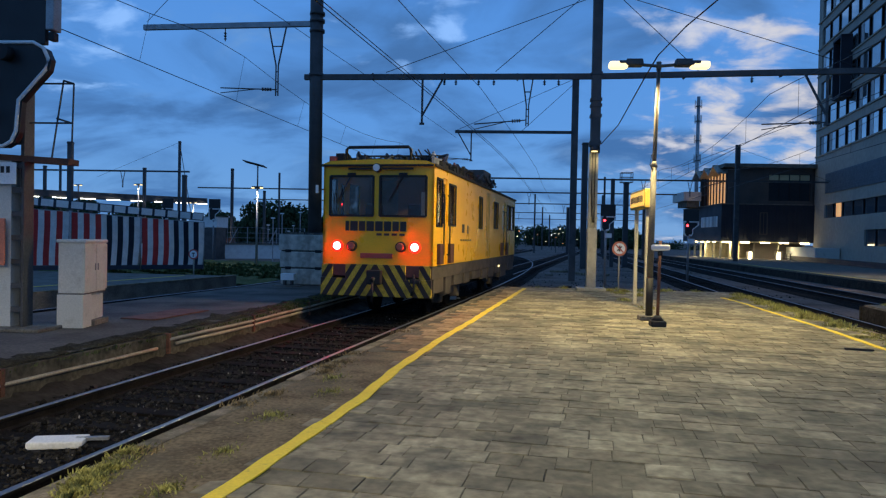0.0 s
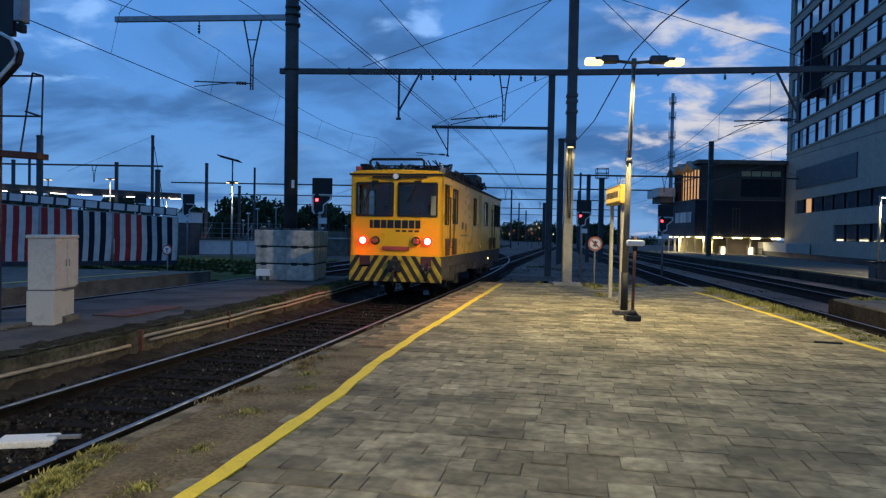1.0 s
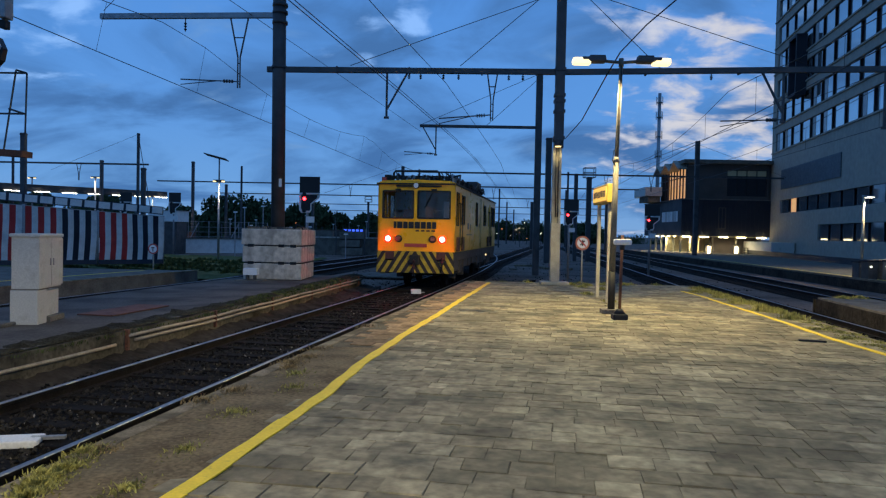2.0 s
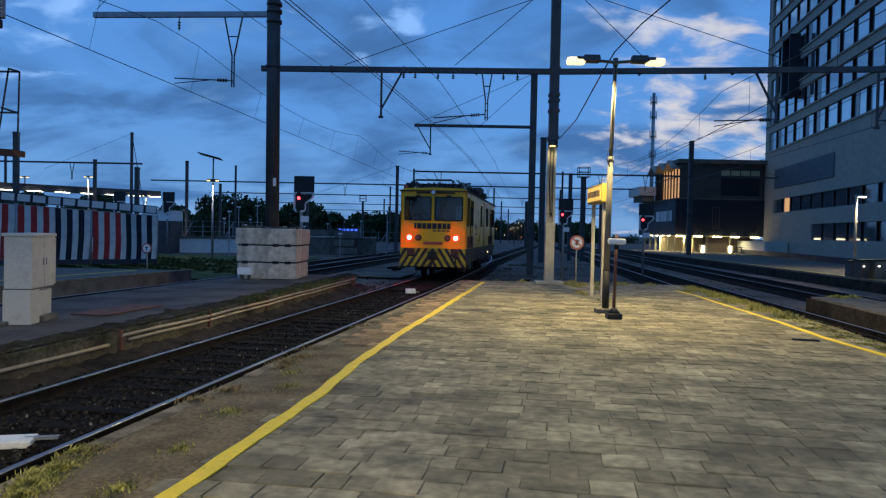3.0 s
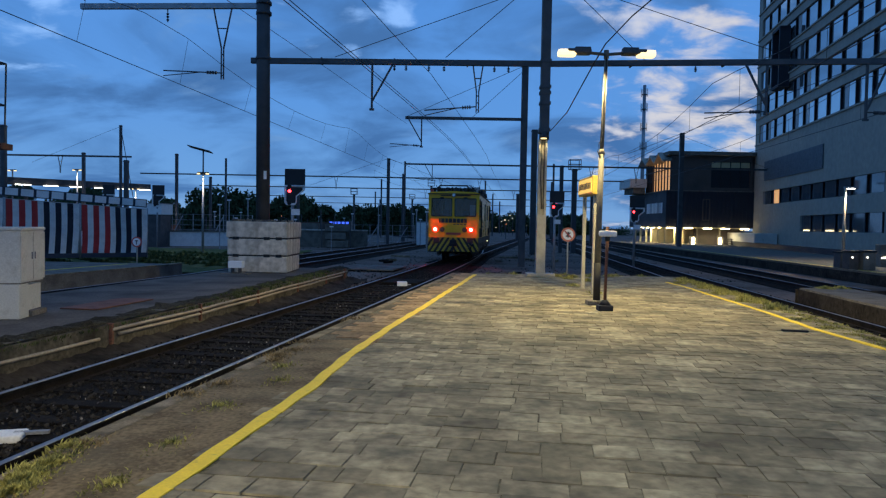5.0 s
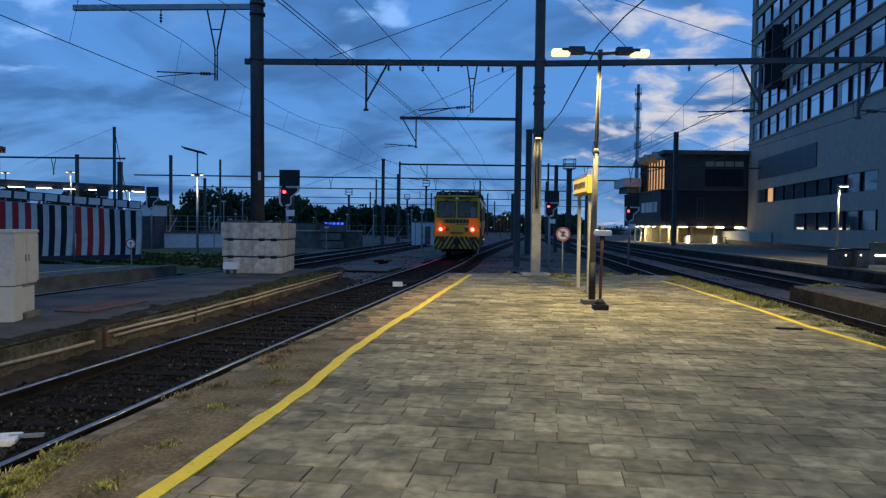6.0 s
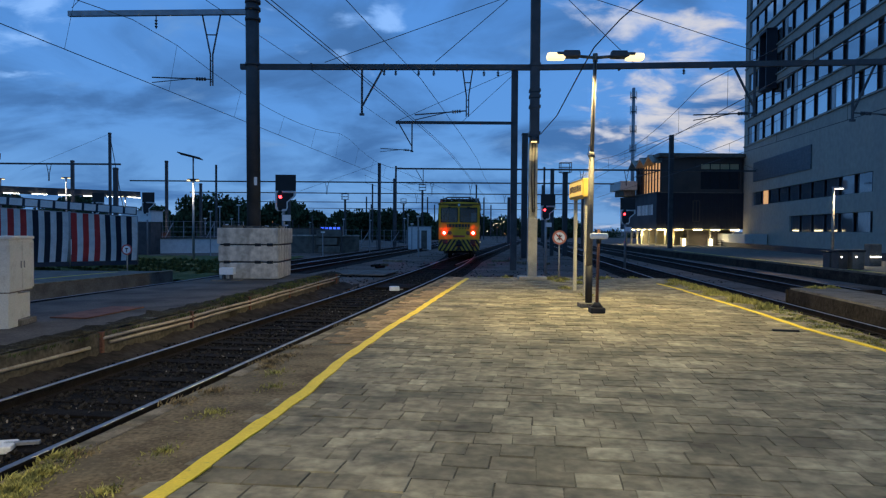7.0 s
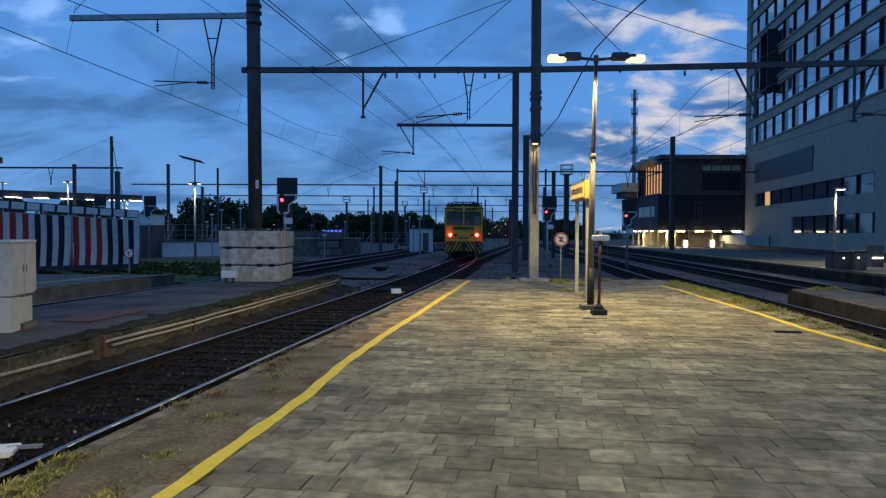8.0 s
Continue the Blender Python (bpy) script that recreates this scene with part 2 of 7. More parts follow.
M = dict(
    paver=mat("grey_concrete_paver", (0.335, 0.290, 0.185), 0.8, vary=0.45, stain=(0.088, 0.082, 0.062), scale=1.3, fine=8, piece=0.33, dist=0.008, bump=0.5, world_space=True),
    paver_far=mat("grey_concrete_pavers", (0.335, 0.290, 0.185), 0.8, vary=0.45, stain=(0.088, 0.082, 0.062), scale=1.3, fine=8, island=0.33, dist=0.008, bump=0.5, world_space=True),
    paver_brown=mat("brown_clay_pavers", (0.36, 0.250, 0.135), 0.8, vary=0.4, scale=1.2, fine=12, island=0.35, dist=0.008, bump=0.5, world_space=True),
    joint=mat("sandy_joint", (0.155, 0.135, 0.092), 0.95, vary=0.5, scale=1.5),
    asphalt=mat("worn_asphalt", (0.200, 0.152, 0.086), 0.88, vary=0.5, scale=2.4, fine=24, bump=0.6),
    asphalt_old=mat("pale_old_asphalt", (0.128, 0.112, 0.096), 0.85, vary=0.4, scale=0.8, fine=20, bump=0.5),
    kerb=mat("kerb_concrete", (0.30, 0.245, 0.165), 0.85, vary=0.35, scale=2.5),
    yellow_line=mat("yellow_road_paint", (0.92, 0.67, 0.025), 0.6, vary=0.10, scale=5, stain=(0.45, 0.36, 0.10)),
    # ballast, stones, rails, sleepers: the track pit's shade is put into these colours
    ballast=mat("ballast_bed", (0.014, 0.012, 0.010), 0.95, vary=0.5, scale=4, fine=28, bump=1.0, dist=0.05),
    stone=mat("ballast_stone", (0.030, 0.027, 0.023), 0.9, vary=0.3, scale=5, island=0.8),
    ground=mat("dark_yard_ground", (0.200, 0.155, 0.128), 0.95, vary=0.45, scale=0.35, fine=9, stain=(0.085, 0.068, 0.056), bump=0.6, dist=0.05),
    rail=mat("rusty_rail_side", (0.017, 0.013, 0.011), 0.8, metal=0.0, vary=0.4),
    railtop=mat("polished_rail_head", (0.30, 0.31, 0.33), 0.52, metal=1.0, vary=0.1, bump=0.05),
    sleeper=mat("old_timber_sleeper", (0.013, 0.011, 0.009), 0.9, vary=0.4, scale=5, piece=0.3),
    concrete=mat("weathered_concrete", (0.56, 0.515, 0.435), 0.85, vary=0.32, scale=3.2, fine=7, stain=(0.17, 0.15, 0.125), streak=0.25),
    dark_concrete=mat("dirty_concrete", (0.19, 0.172, 0.142), 0.9, vary=0.4, scale=2.0, fine=30),
    steel=mat("dark_weathered_steel", (0.082, 0.080, 0.080), 0.6, metal=0.3, vary=0.3, scale=2),
    # grey for far masts, with the haze of distance put into it
    far_steel=mat("far_hazed_steel", (0.07, 0.072, 0.075), 0.6, metal=0.2, vary=0.25, scale=1),
    win_dark=mat("dark_window_glass", (0.03, 0.035, 0.04), 0.35, vary=0.1, bump=0),
    pole=mat("weathered_pole_paint", (0.15, 0.135, 0.105), 0.6, vary=0.3, scale=4),
    galv=mat("galvanised_steel", (0.34, 0.35, 0.36), 0.5, metal=0.55, vary=0.2, scale=3),
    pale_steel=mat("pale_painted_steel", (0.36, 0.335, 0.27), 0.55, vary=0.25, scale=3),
    wire=mat("copper_wire", (0.03, 0.03, 0.03), 0.5, metal=0.5, vary=0.1, bump=0),
    pipe=mat("brown_grey_pipe", (0.40, 0.33, 0.24), 0.6, vary=0.3, scale=3),
    earth=mat("mossy_earth", (0.052, 0.046, 0.030), 0.95, vary=0.5, scale=3, fine=25, bump=1.0, dist=0.04),
    black=mat("black_enamel", (0.008, 0.008, 0.009), 0.5, vary=0.2, bump=0.1),
    white=mat("white_enamel", (0.82, 0.82, 0.80), 0.5, vary=0.12, bump=0.1),
    cabinet=mat("grey_white_cabinet_paint", (0.55, 0.54, 0.49), 0.55, vary=0.14, scale=1.5, stain=(0.42, 0.41, 0.36)),
    rust=mat("rusty_iron", (0.15, 0.06, 0.035), 0.85, vary=0.4),
    red=mat("faded_red_paint", (0.50, 0.075, 0.06), 0.6, vary=0.2),
    orange=mat("faded_orange_board", (0.62, 0.20, 0.12), 0.6, vary=0.2),
    yellow=mat("yellow_vehicle_paint", (0.94, 0.48, 0.005), 0.30, vary=0.10, scale=1.3, fine=30, bump=0.04, stain=(0.55, 0.34, 0.03)),
    chevron=stripe_mat("warning_chevrons"),
    maroon=mat("dark_maroon_panel", (0.085, 0.03, 0.028), 0.6, vary=0.3),
    frame=mat("grey_brown_underframe", (0.085, 0.068, 0.055), 0.75, vary=0.4, scale=2),
    dark=mat("dark_rubber", (0.012, 0.012, 0.013), 0.7, vary=0.2),
    text=mat("black_lettering", (0.012, 0.012, 0.016), 0.45, vary=0.1, bump=0),
    interior=mat("cab_interior", (0.27, 0.25, 0.21), 0.8, vary=0.3),
    # near-black brick: shade and dirt under the platform edges put into the colour
    dirt_shade=mat("dirt_and_shade_brick", (0.046, 0.038, 0.030), 0.9, vary=0.45, scale=1.5, fine=9, stain=(0.012, 0.011, 0.010), bump=0.8, dist=0.03),
    edge=mat("stained_edge_concrete", (0.115, 0.100, 0.074), 0.9, vary=0.5, scale=1.6, fine=14, stain=(0.022, 0.020, 0.015), bump=0.7, dist=0.02),
    debris=mat("pale_track_debris", (0.22, 0.20, 0.17), 0.9, vary=0.3, island=0.7),
    wood=mat("brown_panelling", (0.36, 0.19, 0.10), 0.7, vary=0.2, scale=3),
    glass=glass_mat("window_glass", (0.50, 0.52, 0.52)),
    tail=mat("tail_lamp_glow", (0.6, 0.05, 0.03), 0.3, emit=(1.0, 0.020, 0.016), strength=170.0, bump=0),
    # glowing rim that stands for the halo round the tail lamp
    tail_ring=mat("red_halo_rim", (0.5, 0.03, 0.02), 0.25, emit=(1.0, 0.012, 0.008), strength=2.6, bump=0),
    lens=mat("unlit_lamp_lens", (0.35, 0.12, 0.08), 0.15, vary=0.15, bump=0),
    signal_red=mat("signal_red_glow", (0.5, 0.03, 0.02), 0.3, emit=(1.0, 0.022, 0.03), strength=16.0, bump=0),
    lamp=mat("lamp_lens_glow", (0.9, 0.85, 0.7), 0.3, emit=(1.0, 0.74, 0.32), strength=1.9, bump=0),
    tube=mat("fluorescent_tube", (0.9, 0.9, 0.9), 0.3, emit=(1.0, 0.93, 0.78), strength=9.0, bump=0),
    warm_tube=mat("warm_tube", (0.9, 0.85, 0.6), 0.3, emit=(1.0, 0.82, 0.45), strength=12.0, bump=0),
    amber=mat("amber_lamp", (0.9, 0.5, 0.2), 0.3, emit=(1.0, 0.30, 0.10), strength=6.0, bump=0),
    warm=mat("warm_lit_glazing", (0.7, 0.5, 0.3), 0.4, emit=(1.0, 0.50, 0.17), strength=0.62, vary=0.3, scale=0.8, bump=0),
    blue=mat("blue_lit_display", (0.1, 0.1, 0.5), 0.4, emit=(0.05, 0.13, 1.0), strength=1.5, bump=0),
    sign_glow=mat("lit_sign_face", (0.7, 0.5, 0.1), 0.4, emit=(1.0, 0.58, 0.10), strength=0.75, bump=0),
    sign_yellow=mat("yellow_sign_housing", (0.48, 0.34, 0.06), 0.5, vary=0.15),
    facade=mat("grey_stone_facade", (0.37, 0.325, 0.262), 0.8, vary=0.14, scale=0.5, fine=2.2, bump=0.2, stain=(0.25, 0.235, 0.21), streak=0.3),
    panel=mat("dark_louvre_panel", (0.10, 0.12, 0.135), 0.6, vary=0.15),
    win=mat("coated_window_glass", (0.62, 0.66, 0.67), 0.03, metal=0.9, vary=0.12, scale=0.3, bump=0),
    win_low=mat("grey_window_glass", (0.16, 0.18, 0.20), 0.05, metal=0.55, vary=0.15, bump=0),
    curtain=mat("pale_blind", (0.60, 0.61, 0.60), 0.8, vary=0.1, piece=0.35),
    brown=mat("brown_cladding", (0.085, 0.07, 0.06), 0.7, vary=0.2, scale=0.6),
    navy=mat("dark_blue_cladding", (0.013, 0.016, 0.026), 0.6, vary=0.2, scale=0.6),
    # yellow lamplight is put into this wall colour
    room=mat("lit_room_wall", (0.55, 0.48, 0.28), 0.8, vary=0.2, scale=0.5),
    bark=mat("bark", (0.06, 0.045, 0.035), 0.9, vary=0.3),
    leaf=mat("dusk_foliage", (0.060, 0.085, 0.040), 0.8, vary=0.35, island=0.5, bump=0),
    grass=mat("weed_green", (0.33, 0.31, 0.10), 0.8, vary=0.35, island=0.5, bump=0),
    straw=mat("dry_weed", (0.26, 0.19, 0.09), 0.85, vary=0.35, island=0.5, bump=0),
    turf=mat("verge_turf", (0.100, 0.125, 0.045), 0.95, vary=0.4, scale=0.8, fine=12, bump=1.0, dist=0.06),
    banner_red=mat("banner_red", (0.55, 0.06, 0.06), 0.7, vary=0.15, bump=0.1),
    banner_navy=mat("banner_navy", (0.022, 0.030, 0.050), 0.7, vary=0.15, bump=0.1),
    banner_white=mat("banner_white", (0.74, 0.74, 0.72), 0.7, vary=0.15, bump=0.1),
)

def grime(m, scale, lo, hi, amount, color, detail=6):
    """A broad, uneven layer of dirt or dust over a finished surface."""
    nt = m.node_tree
    N, L = nt.nodes.new, nt.links.new
    b = nt.nodes["Principled BSDF"]
    old = b.inputs["Base Color"].links[0].from_socket
    n = N("ShaderNodeTexNoise"); n.inputs["Scale"].default_value, n.inputs["Detail"].default_value = scale, detail
    n.inputs["Roughness"].default_value = 0.62
    L(N("ShaderNodeNewGeometry").outputs["Position"], n.inputs["Vector"])
    r = N("ShaderNodeMapRange"); r.inputs["From Min"].default_value, r.inputs["From Max"].default_value, r.inputs["To Max"].default_value = lo, hi, amount
    L(n.outputs["Fac"], r.inputs["Value"])
    mx = N("ShaderNodeMix"); mx.data_type = "RGBA"
    L(r.outputs[0], mx.inputs[0]); L(old, mx.inputs[6]); mx.inputs[7].default_value = (*color, 1)
    L(mx.outputs[2], b.inputs["Base Color"])


for k in ("paver", "paver_far"):
    grime(M[k], 0.55, 0.45, 0.68, 0.70, (0.115, 0.102, 0.070))
    grime(M[k], 6.0, 0.52, 0.74, 0.50, (0.085, 0.080, 0.056), 9)
grime(M["asphalt"], 1.7, 0.48, 0.70, 0.8, (0.105, 0.090, 0.058))
grime(M["asphalt"], 14.0, 0.56, 0.70, 0.6, (0.27, 0.22, 0.14))
grime(M["asphalt_old"], 0.9, 0.48, 0.68, 0.7, (0.040, 0.037, 0.032))
grime(M["paver_brown"], 0.8, 0.50, 0.72, 0.6, (0.16, 0.115, 0.070))
grime(M["concrete"], 1.4, 0.54, 0.74, 0.45, (0.20, 0.175, 0.14))
grime(M["kerb"], 3.0, 0.42, 0.62, 0.85, (0.085, 0.072, 0.045))
grime(M["yellow_line"], 11.0, 0.60, 0.74, 0.65, (0.22, 0.18, 0.07))
grime(M["cabinet"], 3.0, 0.56, 0.76, 0.6, (0.27, 0.24, 0.19))
# dusty, open-grained surfaces barely gleam
for k, v in dict(win_dark=0.12, ballast=0.08, stone=0.1, sleeper=0.1, ground=0.06, asphalt=0.15, asphalt_old=0.15, earth=0.08, dirt_shade=0.1, edge=0.12, turf=0.1, dark_concrete=0.15,
                 paver=0.22, paver_far=0.22, paver_brown=0.2, joint=0.1, rail=0.15, leaf=0.1, grass=0.1, kerb=0.15).items():
    M[k].node_tree.nodes["Principled BSDF"].inputs["Specular IOR Level"].default_value = v

# ---- mesh helpers ----
def box(bm, c, s, rz=0.0, slot=0, bevel=0.0):
    m = Matrix.Translation(c) @ Matrix.Rotation(radians(rz), 4, "Z") @ Matrix.Diagonal((*s, 1))
    vs = bmesh.ops.create_cube(bm, size=1.0, matrix=m)["verts"]
    fs = {f for v in vs for f in v.link_faces}
    for f in fs:
        f.material_index = slot
    if bevel:
        es = list({e for v in vs for e in v.link_edges})
        bmesh.ops.bevel(bm, geom=es, offset=bevel, segments=2, affect="EDGES", profile=0.6)
    return vs


def rod(bm, a, b, r, r2=None, seg=8, slot=0):
    a, b = Vector(a), Vector(b)
    d = b - a
    m = Matrix.Translation((a + b) / 2) @ d.to_track_quat("Z", "Y").to_matrix().to_4x4()
    vs = bmesh.ops.create_cone(bm, cap_ends=True, segments=seg, radius1=r, radius2=r if r2 is None else r2, depth=d.length, matrix=m)["verts"]
    for f in {f for v in vs for f in v.link_faces}:
        f.material_index = slot
        f.smooth = seg > 6 and len(f.verts) == 4
    return vs


def tube_along(bm, pts, r, seg=5):
    """One bent tube through the points."""
    pts = [Vector(p) for p in pts]
    rings = []
    for i, p in enumerate(pts):
        d = (pts[min(i + 1, len(pts) - 1)] - pts[max(i - 1, 0)]).normalized()
        q = d.to_track_quat("Z", "Y").to_matrix()
        rings.append([bm.verts.new(p + q @ Vector((r * math.cos(math.tau * k / seg), r * math.sin(math.tau * k / seg), 0))) for k in range(seg)])
    for a, b in zip(rings[:-1], rings[1:]):
        for k in range(seg):
            bm.faces.new((a[k], a[(k + 1) % seg], b[(k + 1) % seg], b[k])).smooth = seg > 4
    bm.faces.new(rings[0][::-1]); bm.faces.new(rings[-1])


def beam(bm, a, b, w, h):
    """A straight bar of rectangular section from a to b."""
    a, b = Vector(a), Vector(b)
    d = b - a
    m = Matrix.Translation((a + b) / 2) @ d.to_track_quat("Y", "Z").to_matrix().to_4x4() @ Matrix.Diagonal((w, d.length, h, 1))
    bmesh.ops.create_cube(bm, size=1.0, matrix=m)


def holed_wall(bm, length, height, holes, thick, slot=0):
    """A wall in the xz plane, from x 0 to length, that stands from y 0 to thick, with openings (x0, z0, x1, z1)."""
    xs = sorted({0.0, length, *[h[0] for h in holes], *[h[2] for h in holes]})
    zs = sorted({0.0, height, *[h[1] for h in holes], *[h[3] for h in holes]})
    def solid(i, k):
        if not (0 <= i < len(xs) - 1 and 0 <= k < len(zs) - 1):
            return False
        cx, cz = (xs[i] + xs[i + 1]) / 2, (zs[k] + zs[k + 1]) / 2
        return not any(h[0] < cx < h[2] and h[1] < cz < h[3] for h in holes)
    cache = {}
    def v(i, k, y):
        key = (i, k, y)
        if key not in cache:
            cache[key] = bm.verts.new((xs[i], y, zs[k]))
        return cache[key]
    for i in range(len(xs) - 1):
        for k in range(len(zs) - 1):
            if not solid(i, k):
                continue
            bm.faces.new((v(i, k, 0), v(i + 1, k, 0), v(i + 1, k + 1, 0), v(i, k + 1, 0)))
            bm.faces.new((v(i, k, thick), v(i, k + 1, thick), v(i + 1, k + 1, thick), v(i + 1, k, thick)))
            for di, dk, a, b in ((-1, 0, (i, k), (i, k + 1)), (1, 0, (i + 1, k), (i + 1, k + 1)), (0, -1, (i, k), (i + 1, k)), (0, 1, (i, k + 1), (i + 1, k + 1))):
                if not solid(i + di, k + dk):
                    bm.faces.new((v(*a, 0), v(*b, 0), v(*b, thick), v(*a, thick)))
    bmesh.ops.recalc_face_normals(bm, faces=bm.faces[:])


def sweep(bm, fx, y0, y1, step, profile, slot=0):
    """A closed profile of (offset, z) carried along the line x = fx(y)."""
    n = max(1, round((y1 - y0) / step))
    rings = []
    for i in range(n + 1):
        y = y0 + (y1 - y0) * i / n
        s = (fx(y + 0.05) - fx(y - 0.05)) / 0.1
        k = 1 / math.hypot(1, s)
        rings.append([bm.verts.new((fx(y) + o * k, y - o * s * k, z)) for o, z in profile])
    m = len(profile)
    for a, b in zip(rings[:-1], rings[1:]):
        for j in range(m):
            f = bm.faces.new((a[j], a[(j + 1) % m], b[(j + 1) % m], b[j]))
            f.material_index = slot
    bm.faces.new(rings[0]).material_index = slot
    bm.faces.new(rings[-1][::-1]).material_index = slot
    bmesh.ops.recalc_face_normals(bm, faces=bm.faces[:])


def mesh_of(name, bm, *materials):
    me = bpy.data.meshes.new(name)
    bm.to_mesh(me)
    bm.free()
    for m in materials:
        me.materials.append(M[m] if isinstance(m, str) else m)
    return me


def part(name, bm, material, parent, label=""):
    ms = material if isinstance(material, tuple) else (material,)
    ob = new(name, mesh_of(name, bm, *ms))
    ob.parent = parent
    return tagged(ob, label)


def thing(name, m, label, category, group="", kind=""):
    ob = new(name)
    ob.matrix_world = m
    ob.empty_display_size = 0.2
    return tagged(ob, label, category, group, kind)


def solo(name, bm, material, label, category, group="", kind="", m=None):
    ms = material if isinstance(material, tuple) else (material,)
    ob = new(name, mesh_of(name, bm, *ms))
    if m is not None:
        ob.matrix_world = m
    return tagged(ob, label, category, group, kind)


def B():
    return bmesh.new()


# ---- the plan: lines of the tracks, as x over y ----
RAIL_Z = -0.30


def main_x(y):
    f = lambda q: -5.3707 + 0.13617 * q + 0.00099735 * q * q - 2.0814e-5 * q ** 3
    if y > 95:
        return f(95) + (y - 95) * -0.238
    if y < -5:
        return f(-5) + (y + 5) * 0.125
    return f(y)


def along(y, *knots):
    """A bent line through (y, value) knots."""
    if y <= knots[0][0]:
        return knots[0][1]
    for (a, p), (b, q) in zip(knots[:-1], knots[1:]):
        if y <= b:
            return p + (q - p) * (y - a) / (b - a)
    return knots[-1][1]


def right_x(y):
    return 7.25 + 0.083 * y


def third_x(y):
    return 12.0 + 0.074 * y


def left_x(y):
    return -13.45 + 0.171 * min(y, 26.0) + 0.13 * max(y - 26.0, 0.0)


def yard_x(y):
    return -13.6 + 0.118 * y


def middle_off(y):
    """How far the middle platform's edge lies from the main track."""
    return along(y, (9, -1.78), (14, -1.80), (16.7, -1.92), (26.6, -2.42))


def left_edge(y):
    return -15.8 + 0.199 * y

# ---- ground, platforms and tracks ----
def build_ground():
    bm = B()
    bmesh.ops.create_grid(bm, x_segments=60, y_segments=60, size=900)
    for v in bm.verts:
        v.co.z = -0.50
    solo("ground", bm, "ground", "dark gravelly railway yard ground reaching the horizon", "ground", kind="structure", m=pose(0, 500, 0))


def build_track(fx, y0, y1, label, stones=0, sleepers=0, seed=1, gauge=0.75):
    """Ballast bed, sleepers and two rails along one line."""
    rnd = random.Random(seed)
    tr = thing("track", pose(0, 0, 0), label, "railway track", kind="structure")
    bm = B()
    sweep(bm, fx, y0, y1, 1.5, [(-1.55, -0.497), (1.55, -0.497), (1.42, -0.455), (-1.42, -0.455)])
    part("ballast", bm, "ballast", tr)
    for side in (-gauge, gauge):
        bm = B()
        sweep(bm, fx, y0, y1, 1.0, [(side + o, RAIL_Z + z) for o, z in ((-0.07, -0.15), (0.07, -0.15), (0.07, -0.135), (0.012, -0.12), (0.012, -0.045), (0.036, -0.035), (0.036, -0.006), (-0.036, -0.006), (-0.036, -0.035), (-0.012, -0.045), (-0.012, -0.12), (-0.07, -0.135))])
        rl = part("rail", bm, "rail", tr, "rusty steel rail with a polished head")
        bm = B()
        sweep(bm, fx, y0, y1, 1.0, [(side + o, RAIL_Z + z) for o, z in ((-0.034, -0.006), (0.034, -0.006), (0.029, 0.0), (-0.029, 0.0))])
        part("rail_head", bm, "railtop", rl)
    if sleepers:
        me = None
        y = y0 + 0.3
        n = 0
        while y < y1 and n < sleepers:
            s = (fx(y + 0.05) - fx(y - 0.05)) / 0.1
            if me is None:
                bm = B()
                box(bm, (0, 0, 0), (2.5, 0.25, 0.14), bevel=0.015)
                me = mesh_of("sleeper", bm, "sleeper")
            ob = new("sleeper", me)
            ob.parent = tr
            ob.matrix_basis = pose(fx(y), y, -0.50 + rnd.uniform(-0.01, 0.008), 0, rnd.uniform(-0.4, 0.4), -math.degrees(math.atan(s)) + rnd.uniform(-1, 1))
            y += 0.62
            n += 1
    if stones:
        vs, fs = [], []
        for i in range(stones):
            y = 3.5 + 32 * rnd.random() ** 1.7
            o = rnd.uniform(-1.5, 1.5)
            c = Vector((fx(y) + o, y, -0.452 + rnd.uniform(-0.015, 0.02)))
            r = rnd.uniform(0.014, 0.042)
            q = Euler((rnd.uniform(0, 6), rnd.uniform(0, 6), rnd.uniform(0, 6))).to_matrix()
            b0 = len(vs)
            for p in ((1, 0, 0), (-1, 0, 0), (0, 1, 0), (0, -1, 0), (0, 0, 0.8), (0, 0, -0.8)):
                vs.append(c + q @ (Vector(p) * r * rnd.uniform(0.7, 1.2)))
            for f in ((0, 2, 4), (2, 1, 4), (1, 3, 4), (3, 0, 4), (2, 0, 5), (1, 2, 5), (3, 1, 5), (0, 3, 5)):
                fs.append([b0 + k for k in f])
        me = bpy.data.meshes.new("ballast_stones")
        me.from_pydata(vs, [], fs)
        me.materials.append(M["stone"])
        ob = new("ballast_stones", me)
        ob.parent = tr
        tagged(ob, "loose dark grey ballast stones", kind="stuff")
    return tr


def edge_l(y):
    return main_x(y) + 1.775


def edge_r(y):
    return along(y, (-14, 4.2), (3, 6.0), (11.1, 7.05), (14.7, 7.50), (18.7, 7.80), (25.2, 8.15))


def line_l(y):
    return main_x(y) + along(y, (3.0, 2.99), (5.3, 2.965), (7.2, 2.93), (9.0, 2.80), (11.8, 2.745), (14.6, 2.745), (18.5, 2.71), (24.6, 2.66))


def line_r(y):
    return along(y, (-14, 3.6), (3, 5.5), (10.1, 6.38), (12.2, 6.38), (14.3, 6.57), (16.0, 6.69), (17.9, 6.78), (20.6, 6.93), (22.4, 6.92))


END = 25.2   # far end of our platform
START = -14.0


